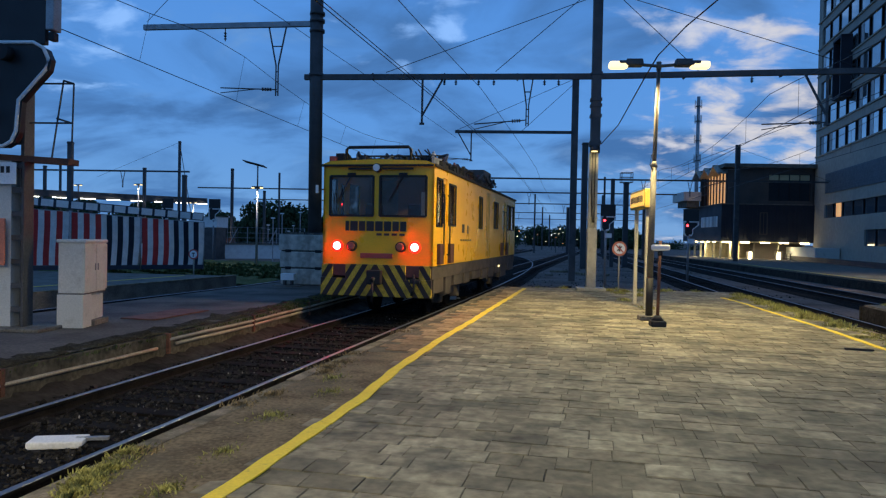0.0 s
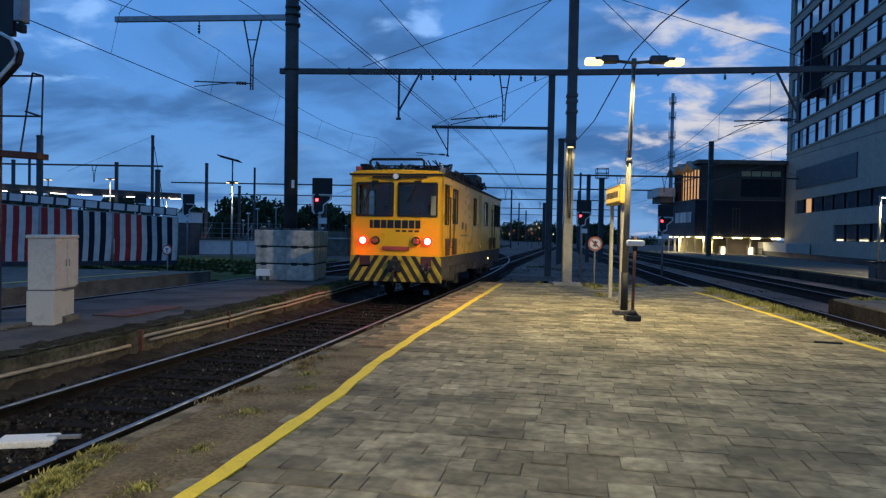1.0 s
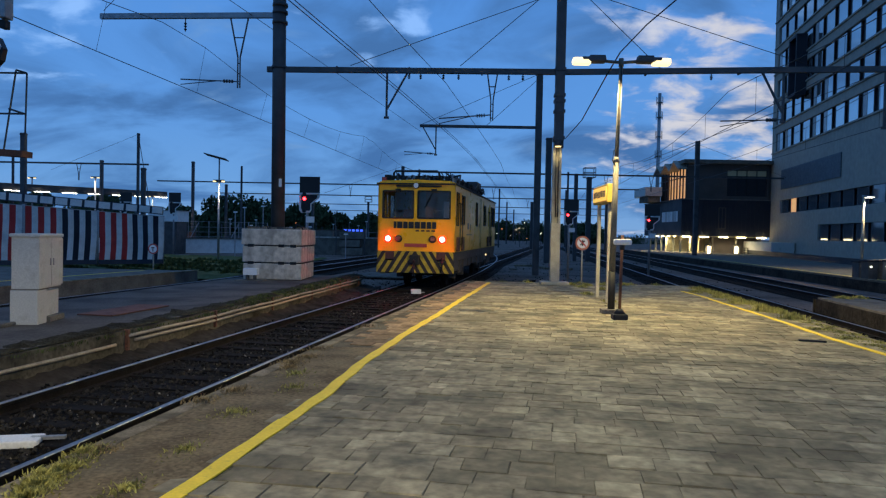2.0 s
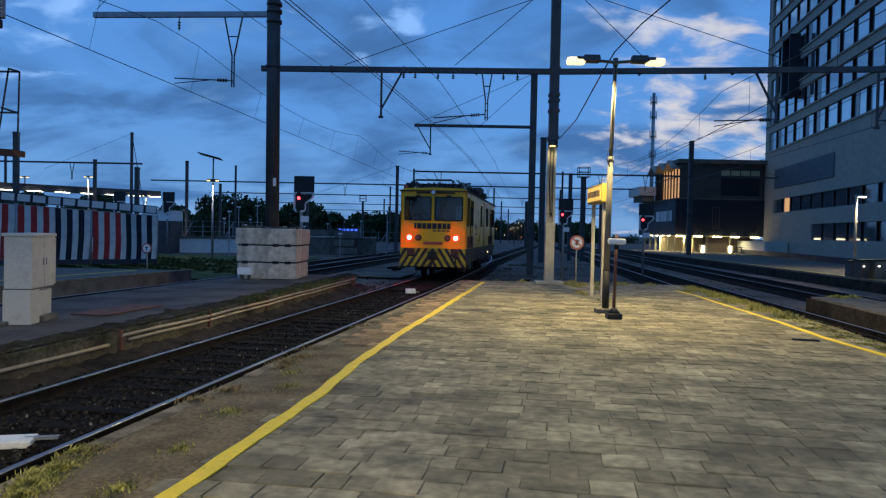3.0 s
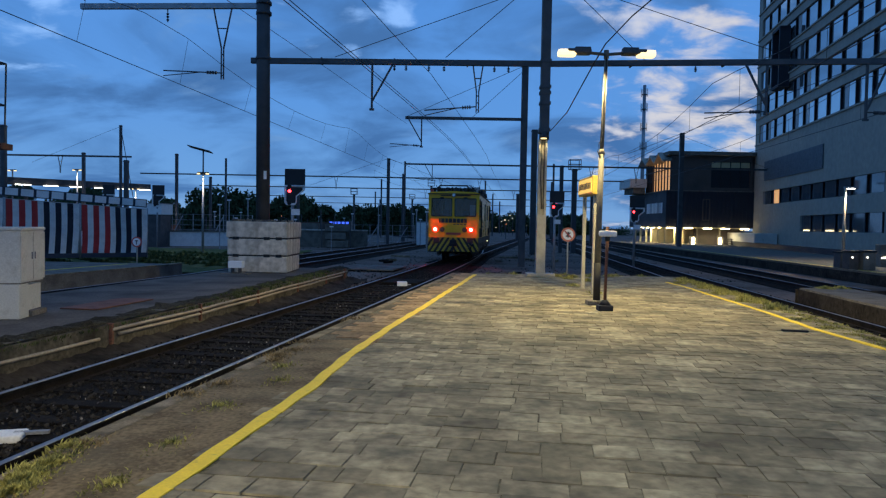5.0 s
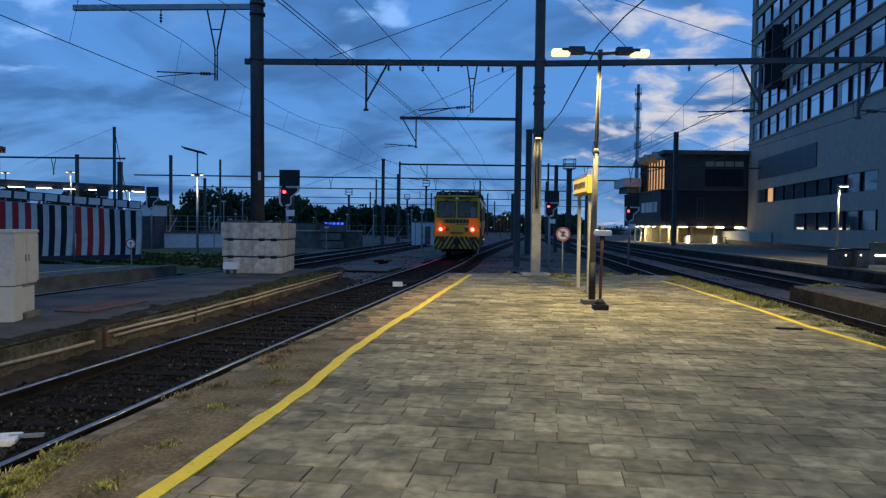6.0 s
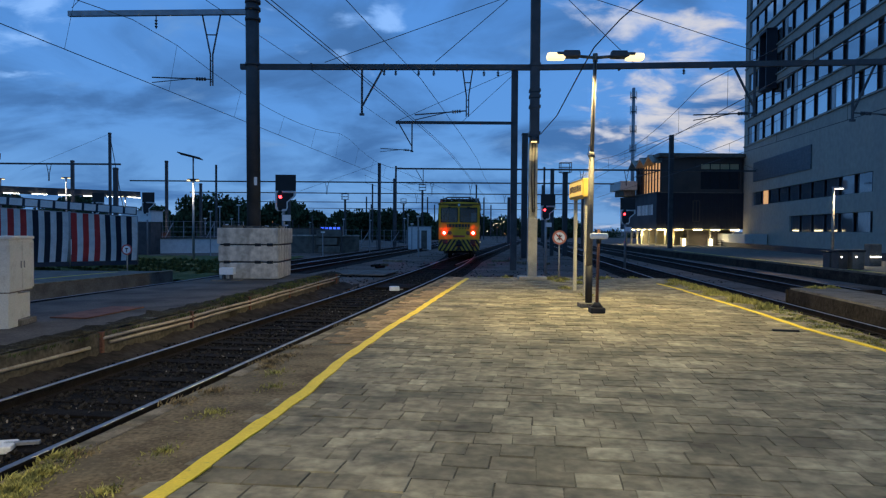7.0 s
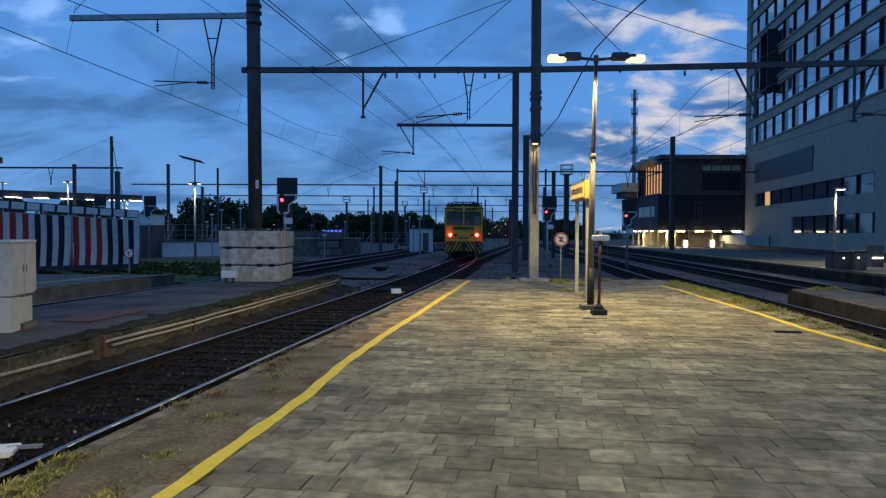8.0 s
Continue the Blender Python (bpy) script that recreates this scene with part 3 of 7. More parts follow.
def slab(name, fa, fb, y0, y1, top, material, label, bottom=-0.52):
    """A platform body between two lines."""
    bm = B()
    n = max(2, round((y1 - y0) / 1.0))
    lo, hi = [], []
    for i in range(n + 1):
        y = y0 + (y1 - y0) * i / n
        hi.append((bm.verts.new((fa(y), y, top)), bm.verts.new((fb(y), y, top))))
        lo.append((bm.verts.new((fa(y), y, bottom)), bm.verts.new((fb(y), y, bottom))))
    for i in range(n):
        bm.faces.new((hi[i][0], hi[i][1], hi[i + 1][1], hi[i + 1][0]))
        bm.faces.new((lo[i][0], lo[i + 1][0], lo[i + 1][1], lo[i][1]))
        bm.faces.new((hi[i][0], hi[i + 1][0], lo[i + 1][0], lo[i][0]))
        bm.faces.new((hi[i][1], lo[i][1], lo[i + 1][1], hi[i + 1][1]))
    bm.faces.new((hi[0][0], lo[0][0], lo[0][1], hi[0][1]))
    bm.faces.new((hi[-1][0], hi[-1][1], lo[-1][1], lo[-1][0]))
    bmesh.ops.recalc_face_normals(bm, faces=bm.faces[:])
    return solo(name, bm, material, label, "platform", kind="structure")


def ribbon(bm, fa, fb, y0, y1, z, h, step=0.5):
    n = max(1, round((y1 - y0) / step))
    rows = []
    for i in range(n + 1):
        y = y0 + (y1 - y0) * i / n
        rows.append([bm.verts.new(p) for p in ((fa(y), y, z), (fb(y), y, z), (fb(y), y, z + h), (fa(y), y, z + h))])
    for a, b in zip(rows[:-1], rows[1:]):
        for j in range(4):
            bm.faces.new((a[j], a[(j + 1) % 4], b[(j + 1) % 4], b[j]))
    bm.faces.new(rows[0]); bm.faces.new(rows[-1][::-1])
    bmesh.ops.recalc_face_normals(bm, faces=bm.faces[:])


def build_platforms():
    p = slab("platform_main", lambda y: edge_l(y) + 0.16, lambda y: edge_r(y) - 0.16, START, END, -0.0115, "joint", "low island platform paved in worn grey pavers")
    # kerb stones along both edges
    for f, sg in ((edge_l, 1), (edge_r, -1)):
        y = START
        rnd = random.Random(5)
        bm = B(); box(bm, (0, 0, 0), (0.17, 0.985, 0.50), bevel=0.012)
        me = mesh_of("kerb_stone", bm, "kerb")
        while y < END - 0.5:
            s = (f(y + 0.55) - f(y + 0.45)) / 0.1
            ob = new("kerb_stone", me)
            ob.parent = p
            ob.matrix_basis = pose(f(y + 0.5) + sg * 0.085, y + 0.5, -0.248 + rnd.uniform(-0.012, 0.006), 0, 0, -math.degrees(math.atan(s)))
            y += 1.0
    # asphalt strip between the yellow line and the track, near part
    bm = B()
    ribbon(bm, lambda y: edge_l(y) + 0.165, lambda y: line_l(y) - 0.05, START, 10.2, -0.013, 0.011)
    part("asphalt_strip", bm, "asphalt", p, "dark worn asphalt strip beside the track")
    # yellow safety lines, worn, in segments
    for fx, y0, y1, w in ((line_l, START, 24.3, 0.135), (line_r, START, 22.4, 0.11)):
        y = y0
        rnd = random.Random(3)
        while y < y1 - 0.3:
            ln = min(rnd.choice((1.6, 2.2, 2.9)), y1 - y)
            j = rnd.uniform(-0.012, 0.012)
            bm = B()
            ribbon(bm, lambda q: fx(q) + j - w / 2 + 0.008 * math.sin(q * 7), lambda q: fx(q) + j + w / 2 + 0.008 * math.sin(q * 5.3 + 1), y, y + ln - 0.01, -0.004, 0.012, 0.16)
            part("yellow_line", bm, "yellow_line", p, "worn yellow safety line")
            y += ln
    # the middle platform with the cabinet, and its stepped track edge
    ml, mr = (lambda y: -11.4 + 0.15 * y), (lambda y: main_x(y) + middle_off(y) + 0.02)
    slab("platform_middle", ml, mr, START, 26.3, 0.0, "asphalt_old", "narrow dark asphalt platform between the tracks")
    slab("platform_left", lambda y: -40.0, left_edge, START, 27.2, 0.0, "dark_concrete", "far low platform with a concrete edge")
    slab("platform_right", lambda y: 8.05 + 0.118 * y, lambda y: third_x(y) - 1.5, START, 21.2, 0.0, "dark_concrete", "low concrete platform end beside the track")
    slab("platform_far", lambda y: 16.2 + 0.05 * y, lambda y: 30.0 + 0.1 * y, START, 92, 0.0, "dark_concrete", "far platform in front of the office building")


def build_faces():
    """Brick faces under the edges of the right-hand platforms, dirt and shade put into their colour, with pale coping
    stones.
    """
    for fx, y1, label in ((lambda y: 16.2 + 0.05 * y, 92, "dark brick face of the far platform, dirt and shade in its colour"), (lambda y: 8.05 + 0.118 * y, 21.2, "dark brick face of the low platform end")):
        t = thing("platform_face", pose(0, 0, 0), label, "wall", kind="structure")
        bm = B(); ribbon(bm, lambda y: fx(y) - 0.06, lambda y: fx(y) - 0.003, START, y1, -0.51, 0.46, 2.0); part("brick_face", bm, "dirt_shade", t)
    bm = B(); box(bm, (11.9, 21.24, -0.28), (2.9, 0.06, 0.46)); solo("platform_face", bm, "dirt_shade", "dark brick end of the low platform", "wall", kind="structure")


def build_debris():
    """Pale stones and scraps strewn over the ballast of the main track."""
    rnd = random.Random(19)
    vs, fs = [], []
    for i in range(420):
        y = 4.0 + 26 * rnd.random() ** 1.4
        o = rnd.gauss(0.25, 0.42)
        if abs(o) > 0.78 or noise.noise(Vector((o * 2, y * 0.7, 5.0))) < 0.0:
            continue
        c = Vector((main_x(y) + 0.055 + o, y, -0.43 + rnd.uniform(-0.01, 0.02)))
        r = rnd.uniform(0.006, 0.022)
        q = Euler((rnd.uniform(0, 6), rnd.uniform(0, 6), rnd.uniform(0, 6))).to_matrix()
        b0 = len(vs)
        vs += [c + q @ (Vector(p) * r * rnd.uniform(0.6, 1.3)) for p in ((1.5, 0, 0), (-1, 0, 0), (0, 1, 0), (0, -1, 0), (0, 0, 0.5), (0, 0, -0.5))]
        fs += [[b0 + k for k in f] for f in ((0, 2, 4), (2, 1, 4), (1, 3, 4), (3, 0, 4), (2, 0, 5), (1, 2, 5), (3, 1, 5), (0, 3, 5))]
    me = bpy.data.meshes.new("track_debris")
    me.from_pydata(vs, [], fs)
    me.materials.append(M["debris"])
    tagged(new("track_debris", me), "pale stones and scraps strewn between the rails", "debris", kind="stuff")


def build_pavers():
    """Staggered courses of uneven pavers, squared to the platform."""
    rnd = random.Random(11)
    main = bpy.data.objects["platform_main"]
    ang = radians(8.2)
    ux, uy = (math.cos(ang), -math.sin(ang)), (math.sin(ang), math.cos(ang))
    variants = []
    for k in range(10):
        bm = B()
        box(bm, (0, 0, 0), (1, 1, 1))
        for v in bm.verts:
            if v.co.z > 0:
                v.co.x *= rnd.uniform(0.955, 1.0); v.co.y *= rnd.uniform(0.945, 1.0)
                v.co.z += rnd.uniform(-0.07, 0.02)
        variants.append(bm)
    meshes = {}
    far_v, far_f = [], []
    near = []
    depth = 0.285
    for r in range(-46, 92):
        u = -16.0 + rnd.uniform(0, 0.4)
        while u < 16:
            w = rnd.choice((0.20, 0.26, 0.31, 0.34, 0.36, 0.40, 0.46))
            cu, cv = u + w / 2, r * depth + 0.02 * math.sin(u * 1.3 + r) + 0.03 * math.sin(u * 0.5)
            u += w
            x, y = ux[0] * cu + uy[0] * cv, ux[1] * cu + uy[1] * cv
            if not (START + 0.3 < y < END - 0.2) or x > edge_r(y) - 0.30:
                continue
            lim = edge_l(y) + 0.32 if y > 10.3 else line_l(y) - 0.06
            if x < lim:
                continue
            pos = (x, y, rnd.uniform(-0.0065, 0.004), w - rnd.uniform(-0.004, 0.006), depth - rnd.uniform(-0.004, 0.006), rnd.uniform(-0.7, 0.7), rnd.uniform(-0.5, 0.5), rnd.uniform(-1.2, 1.2))
            (near if (3.2 < y < 7.6 and -2.0 < x < 4.2) else far_v).append(pos)
    near.sort(key=lambda q: q[1])
    far, far_v = far_v + near[300:], []
    for x, y, z, w, d, rx, ry, rz in near[:300]:
        k = (rnd.randrange(10), round(w, 2))
        if k not in meshes:
            bm = variants[k[0]].copy()
            bmesh.ops.scale(bm, vec=(w, d, 0.05), verts=bm.verts)
            meshes[k] = mesh_of("paver", bm, "paver")
        ob = new("paver", meshes[k])
        ob.parent = main
        ob.matrix_basis = pose(x, y, z - 0.025, rx, ry, -8.2 + rz)
    for x, y, z, w, d, rx, ry, rz in far:
        m = pose(x, y, z - 0.025, rx, ry, -8.2 + rz)
        src = variants[rnd.randrange(10)]
        b0 = len(far_v)
        for v in src.verts:
            far_v.append(m @ Vector((v.co.x * w, v.co.y * d, v.co.z * 0.05)))
        src.verts.index_update()
        for f in src.faces:
            if f.normal.z > -0.5:
                far_f.append([b0 + v.index for v in f.verts])
    me = bpy.data.meshes.new("pavers")
    me.from_pydata(far_v, [], far_f)
    me.materials.append(M["paver_far"])
    me.materials.append(M["paver_brown"])
    for f in me.polygons:
        c = f.center
        if c.x < line_l(c.y) - 0.02 and c.y > 9.5:
            f.material_index = 1
    ob = new("pavers", me)
    ob.parent = main
    tagged(ob, "worn staggered grey concrete pavers", kind="stuff")
    for bm in variants:
        bm.free()


build_ground()
build_track(lambda y: main_x(y) + 0.055, START, 130, "curved main track on dark ballast between low platforms", stones=17000, sleepers=140, seed=2, gauge=0.885)
build_track(right_x, START, 130, "straight track beside the platform edge", stones=3000, sleepers=100, seed=3)
build_track(third_x, START, 130, "dark further track past the platforms", sleepers=60, seed=4)
build_track(left_x, START, 140, "sunken track behind the middle platform", sleepers=60, seed=5)
build_track(yard_x, 40, 140, "yard track curving towards the horizon", sleepers=60, seed=6)
build_track(lambda y: 1.3 + 0.152 * (y - 48), 40, 140, "branching yard track beside the main line", sleepers=50, seed=7)
build_platforms()
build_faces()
build_debris()


# ---- overhead line masts and gantries ----
def column(t, a, h, w, d, material, name="column"):
    """Two channels joined by batten plates."""
    bm = B()
    for s in (-1, 1):
        box(bm, (a[0] + s * w * 0.36, a[1], a[2] + h / 2), (w * 0.24, d, h))
    box(bm, (a[0], a[1] + d * 0.12, a[2] + h / 2), (w * 0.5, d * 0.3, h - 0.02))
    z = 0.35
    while z < h:
        box(bm, (a[0], a[1] - d * 0.42, a[2] + z), (w * 0.6, 0.02, 0.09))
        z += 0.75
    return part(name, bm, material, t)


def vee(t, x, y, z0, z1, w=0.34):
    """A hanging V bracket with a straight tail, which holds a wire's arm."""
    bm = B()
    zm = z0 - (z0 - z1) * 0.56
    beam(bm, (x - w / 2, y, z0), (x - 0.04, y, zm), 0.045, 0.045)
    beam(bm, (x + w / 2, y, z0), (x + 0.04, y, zm), 0.045, 0.045)
    for s in (-0.04, 0.04):
        beam(bm, (x + s, y, zm), (x + s, y, z1), 0.04, 0.04)
    q = z0 - (z0 - z1) * 0.28
    beam(bm, (x - w * 0.27, y, q), (x + w * 0.27, y, q), 0.035, 0.035)
    for k in range(3):
        zz = zm + (z1 - zm) * (k + 0.6) / 3
        beam(bm, (x - 0.05, y, zz), (x + 0.05, y, zz), 0.03, 0.03)
    return part("hanger", bm, "steel", t, "V-shaped hanging bracket")


def strut_hanger(t, x, y, z0, z1, side):
    """A vertical post with one slanting strut."""
    bm = B()
    beam(bm, (x, y, z0), (x, y, z1), 0.07, 0.07)
    beam(bm, (x + side * 0.70, y, z0), (x + 0.02 * side, y, z1 + 0.30), 0.06, 0.06)
    box(bm, (x, y, z1), (0.16, 0.10, 0.07))
    return part("hanger", bm, "steel", t, "hanging post with slanting strut")


def insulator(t, x, y, z, ln=0.22):
    bm = B()
    rod(bm, (x, y, z), (x, y, z - ln), 0.018, seg=6)
    for k in range(3):
        rod(bm, (x, y, z - ln * (0.35 + 0.22 * k)), (x, y, z - ln * (0.45 + 0.22 * k)), 0.055, 0.035, seg=8)
    return part("insulator", bm, "dark", t)


def reg_arm(t, a, b):
    """A wire's steady arm with its insulator."""
    a, b = Vector(a), Vector(b)
    bm = B()
    rod(bm, a, b, 0.022, seg=6)
    for k in range(4):
        p = a.lerp(b, 0.10 + 0.045 * k)
        q = a.lerp(b, 0.125 + 0.045 * k)
        rod(bm, p, q, 0.06, seg=8)
    rod(bm, a.lerp(b, 0.35), b + Vector((0, 0, -0.18)), 0.016, seg=5)
    return part("steady_arm", bm, "steel", t)


def gantry_near():
    t = thing("overhead_gantry", pose(0, 0, 0), "dark steel overhead line gantry spanning the tracks", "gantry")
    # left mast on the concrete stack
    bm = B()
    rod(bm, (-6.50, 24.4, 1.70), (-6.57, 24.4, 12.0), 0.235, 0.225, seg=20)
    box(bm, (-6.5, 24.4, 1.74), (0.75, 0.75, 0.06))
    part("mast", bm, "steel", t, "round dark steel mast")
    for z in (7.31, 9.20, 8.85, 9.45):
        bm = B(); rod(bm, (-6.53, 24.4, z - 0.05), (-6.53, 24.4, z + 0.05), 0.265, seg=20); part("mast_band", bm, "steel", t)
    bm = B()
    box(bm, (-6.38, 24.17, 3.3), (0.10, 0.02, 0.28))
    part("number_plate", bm, "white", t, "small white plate")
    # right mast: two channels, with the lamp's light put into the foot's pale paint
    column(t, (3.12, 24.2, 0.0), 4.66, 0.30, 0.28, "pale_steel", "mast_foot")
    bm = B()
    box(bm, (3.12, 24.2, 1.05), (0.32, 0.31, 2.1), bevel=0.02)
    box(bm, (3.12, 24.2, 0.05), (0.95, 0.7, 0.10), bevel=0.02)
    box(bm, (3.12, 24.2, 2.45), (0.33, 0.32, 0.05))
    part("mast_plinth", bm, "pale_steel", t, "mast foot casing in a lamplit pale colour")
    bm = B()
    box(bm, (3.16, 24.2, 8.4), (0.31, 0.30, 7.5), bevel=0.02)
    for z in (6.45, 6.25, 7.32, 5.9, 5.0):
        box(bm, (3.16, 24.2, z), (0.37, 0.36, 0.10))
    part("mast", bm, "steel", t, "dark square steel mast")
    # main beam, right of the masts it bends slightly nearer
    bm = B()
    beam(bm, (-6.95, 24.4, 7.24), (3.15, 24.2, 7.24), 0.16, 0.18)
    beam(bm, (3.15, 24.2, 7.24), (19.0, 22.6, 7.24), 0.16, 0.18)
    for x in (-4.5, -2.0, 0.5, 6.0, 9.0, 12.0):
        box(bm, (x, 24.32 - max(0, x - 3.15) * 0.1, 7.24), (0.05, 0.20, 0.22))
    part("beam", bm, "steel", t)
    strut_hanger(t, -2.76, 24.3, 7.16, 5.62, 1)
    vee(t, 0.86, 24.2, 7.16, 5.55)
    for x in (-2.0, -1.6, -0.82, -0.3, 1.42, 1.9, 8.1):
        insulator(t, x, 24.25 - max(0, x - 3.15) * 0.1, 7.16)
    reg_arm(t, (0.80, 24.2, 5.75), (-0.95, 24.3, 5.62))
    strut_hanger(t, 13.45, 23.15, 7.16, 5.35, 1)
    strut_hanger(t, 10.35, 23.46, 7.16, 5.55, -1)
    reg_arm(t, (10.35, 23.46, 5.62), (8.35, 23.5, 5.55))
    reg_arm(t, (13.5, 23.15, 5.6), (15.6, 23.1, 5.5))
    # upper bracket to the left
    bm = B()
    beam(bm, (-12.85, 24.4, 9.00), (-6.55, 24.4, 9.11), 0.14, 0.18)
    part("cantilever", bm, "galv", t, "pale galvanised cantilever bar")
    vee(t, -7.95, 24.4, 9.00, 6.58, 0.62)
    reg_arm(t, (-7.95, 24.4, 6.80), (-10.0, 24.4, 6.86))
    insulator(t, -9.85, 24.4, 8.96, 0.45)
    # lamp on the mast
    bm = B()
    rod(bm, (3.12, 23.97, 4.86), (3.12, 23.97, 4.70), 0.09, 0.15, seg=12)
    box(bm, (3.12, 24.05, 4.90), (0.36, 0.24, 0.10), bevel=0.02)
    lamp = part("mast_lamp", bm, "steel", t, "small hooded lamp on the mast")
    bm = B()
    rod(bm, (3.12, 23.97, 4.695), (3.12, 23.97, 4.67), 0.10, seg=12)
    part("lens", bm, "lamp", lamp, "glowing lens")
    # cables down the foot
    bm = B()
    for dx in (-0.05, 0.05):
        tube_along(bm, [(3.12 + dx, 24.0, 4.65), (3.10 + dx, 24.0, 3.4), (3.13 + dx * 0.5, 24.0, 2.3)], 0.018)
    part("cable", bm, "dark", t)


def gantry(y, x0, x1, z, masts, hangers=(), top=2.6, r=0.13, mt="steel", label="dark steel overhead line gantry further down the yard"):
    t = thing("overhead_gantry", pose(0, y, 0), label, "gantry", "gantries down the line")
    for x in masts:
        bm = B()
        box(bm, (x, 0, (z + top - 0.5) / 2), (r * 2, r * 1.8, z + top + 0.5), bevel=0.02)
        part("mast", bm, mt, t)
    bm = B()
    beam(bm, (x0, 0, z), (x1, 0, z), 0.14, 0.15)
    part("beam", bm, mt, t)
    for x, k in hangers:
        if k == 0:
            vee(t, x, 0, z - 0.08, z - 1.5, 0.4)
        else:
            strut_hanger(t, x, 0, z - 0.08, z - 1.55, k)
            reg_arm(t, (x, 0, z - 1.5), (x + k * 1.7, 0, z - 1.4))


def lone_mast(x, y, h, r=0.14, material="steel", cage=False, guy=0):
    t = thing("line_mast", pose(x, y, -0.5), "tall slim dark mast in the railway yard", "mast", "masts in the yard")
    bm = B()
    box(bm, (0, 0, (h + 0.5) / 2), (r * 2, r * 2, h + 0.5), bevel=0.02)
    part("shaft", bm, material, t)
    bm = B()
    box(bm, (0, 0, h + 0.4), (r * 2.3, r * 2.3, 0.10), bevel=0.02)
    part("cap", bm, material, t)
    if cage:
        bm = B()
        for a in (-0.45, 0.45):
            for b in (-0.45, 0.45):
                beam(bm, (a, b, h + 0.5), (a, b, h + 1.3), 0.05, 0.05)
            for zz in (0.5, 0.9, 1.3):
                beam(bm, (a, -0.45, h + zz), (a, 0.45, h + zz), 0.05, 0.05)
                beam(bm, (-0.45, a, h + zz), (0.45, a, h + zz), 0.05, 0.05)
        part("basket", bm, material, t, "railed service basket")
    if guy:
        bm = B()
        rod(bm, (0, 0, h + 0.3), (guy, 0.2, h * 0.35), 0.03, seg=5)
        part("stay", bm, material, t)
    return t


gantry_near()
gantry(38, -2.50, 3.95, 7.42, (3.88,), ((-1.62, -1),), top=3.0, r=0.17)
gantry(68, -4.4, 30.3, 7.5, (22.1, 6.9), ((-1.8, -1), (9.0, 0), (13.5, 0), (17.8, 0)), top=3.4, r=0.2)
gantry(86, -38, 21, 7.35, (-27.5, -5.6, 12.5), ((-20, 0), (-14, 0), (-1.2, 0), (3.5, 0)), top=2.0, r=0.11, mt="far_steel")
gantry(112, -40, 24, 7.3, (-11, 5.5, 16), ((-25, 0), (-4, 0), (2, 0), (10, 0)), top=1.5, r=0.12, mt="far_steel")
gantry(150, -45, 30, 7.3, (-16, -3, 9, 22), ((-8, 0), (4, 0)), top=1.2, r=0.14, mt="far_steel")
gantry(200, -50, 40, 7.4, (-20, -2, 14, 30), (), top=1.2, r=0.17, mt="far_steel")
gantry(62, -47, -28.2, 7.2, (-40.5,), ((-34.5, 0),), top=0.6, r=0.09, mt="far_steel")
for x, y, h, r, cg, gy in ((6.45, 55, 9.2, 0.22, False, 0), (10.5, 60, 6.6, 0.2, True, 0), (-6.2, 70, 8.2, 0.15, False, 0), (-5.4, 80, 7.4, 0.12, False, 0),
                       (-27.3, 70, 8.3, 0.13, False, 0), (-28.2, 60, 9.7, 0.1, False, 1.1), (-23.1, 50, 5.9, 0.14, False, 0), (-34, 65, 7.8, 0.13, False, 0), (-28.7, 45, 7.6, 0.15, False, 0),
                       (-42, 62, 7.6, 0.12, False, 0), (-24.6, 72, 6.2, 0.12, False, 0), (-2.6, 95, 6.9, 0.13, True, 0), (-6.5, 120, 6.0, 0.14, True, 0),
                       (-19.5, 90, 6.0, 0.16, False, 0), (-13.7, 100, 5.8, 0.14, True, 0), (9.4, 60, 6.9, 0.15, False, 0), (17.6, 88, 6.3, 0.15, False, 0), (10.0, 105, 6.5, 0.2, False, 0)):
    lone_mast(x, y, h, r, material="steel" if y < 50 else "far_steel", cage=cg, guy=gy)


# ---- wires ----
def wire(pts, r=0.012, label="thin dark overhead wire"):
    bm = B()
    tube_along(bm, [Vector(p) for p in pts], r, seg=4)
    return solo("overhead_wire", bm, "wire", label, "wire", "overhead wires")


def catenary(fx, y0, y1, z_low, z_high, span=27.0, y_first=24.3, r=0.013, shift=0.0, sag_by=0.75, hung=True):
    """Contact wire and sagging carrier with droppers, one thing."""
    t = thing("overhead_line", pose(0, 0, 0), "dark contact wire with carrier wire and droppers", "overhead line", "overhead wires")
    low, high = [], []
    y = y0
    while y <= y1:
        ph = ((y - y_first) / span) % 1.0
        low.append(Vector((fx(y), y, z_low)))
        high.append(Vector((fx(y) + shift, y, z_high - sag_by * 4 * ph * (1 - ph))))
        y += span / 9
    bm = B(); tube_along(bm, low, r, 4); part("contact_wire", bm, "wire", t)
    bm = B(); tube_along(bm, high, r * 0.9, 4); part("carrier_wire", bm, "wire", t)
    for a, b in list(zip(low, high))[::2]:
        if hung and a.y < 75:
            bm = B(); rod(bm, a, b, 0.006, seg=4); part("dropper", bm, "wire", t)


def main_wire_x(y):
    return main_x(y) if y < 46 else main_x(46) + 0.098 * (y - 46)


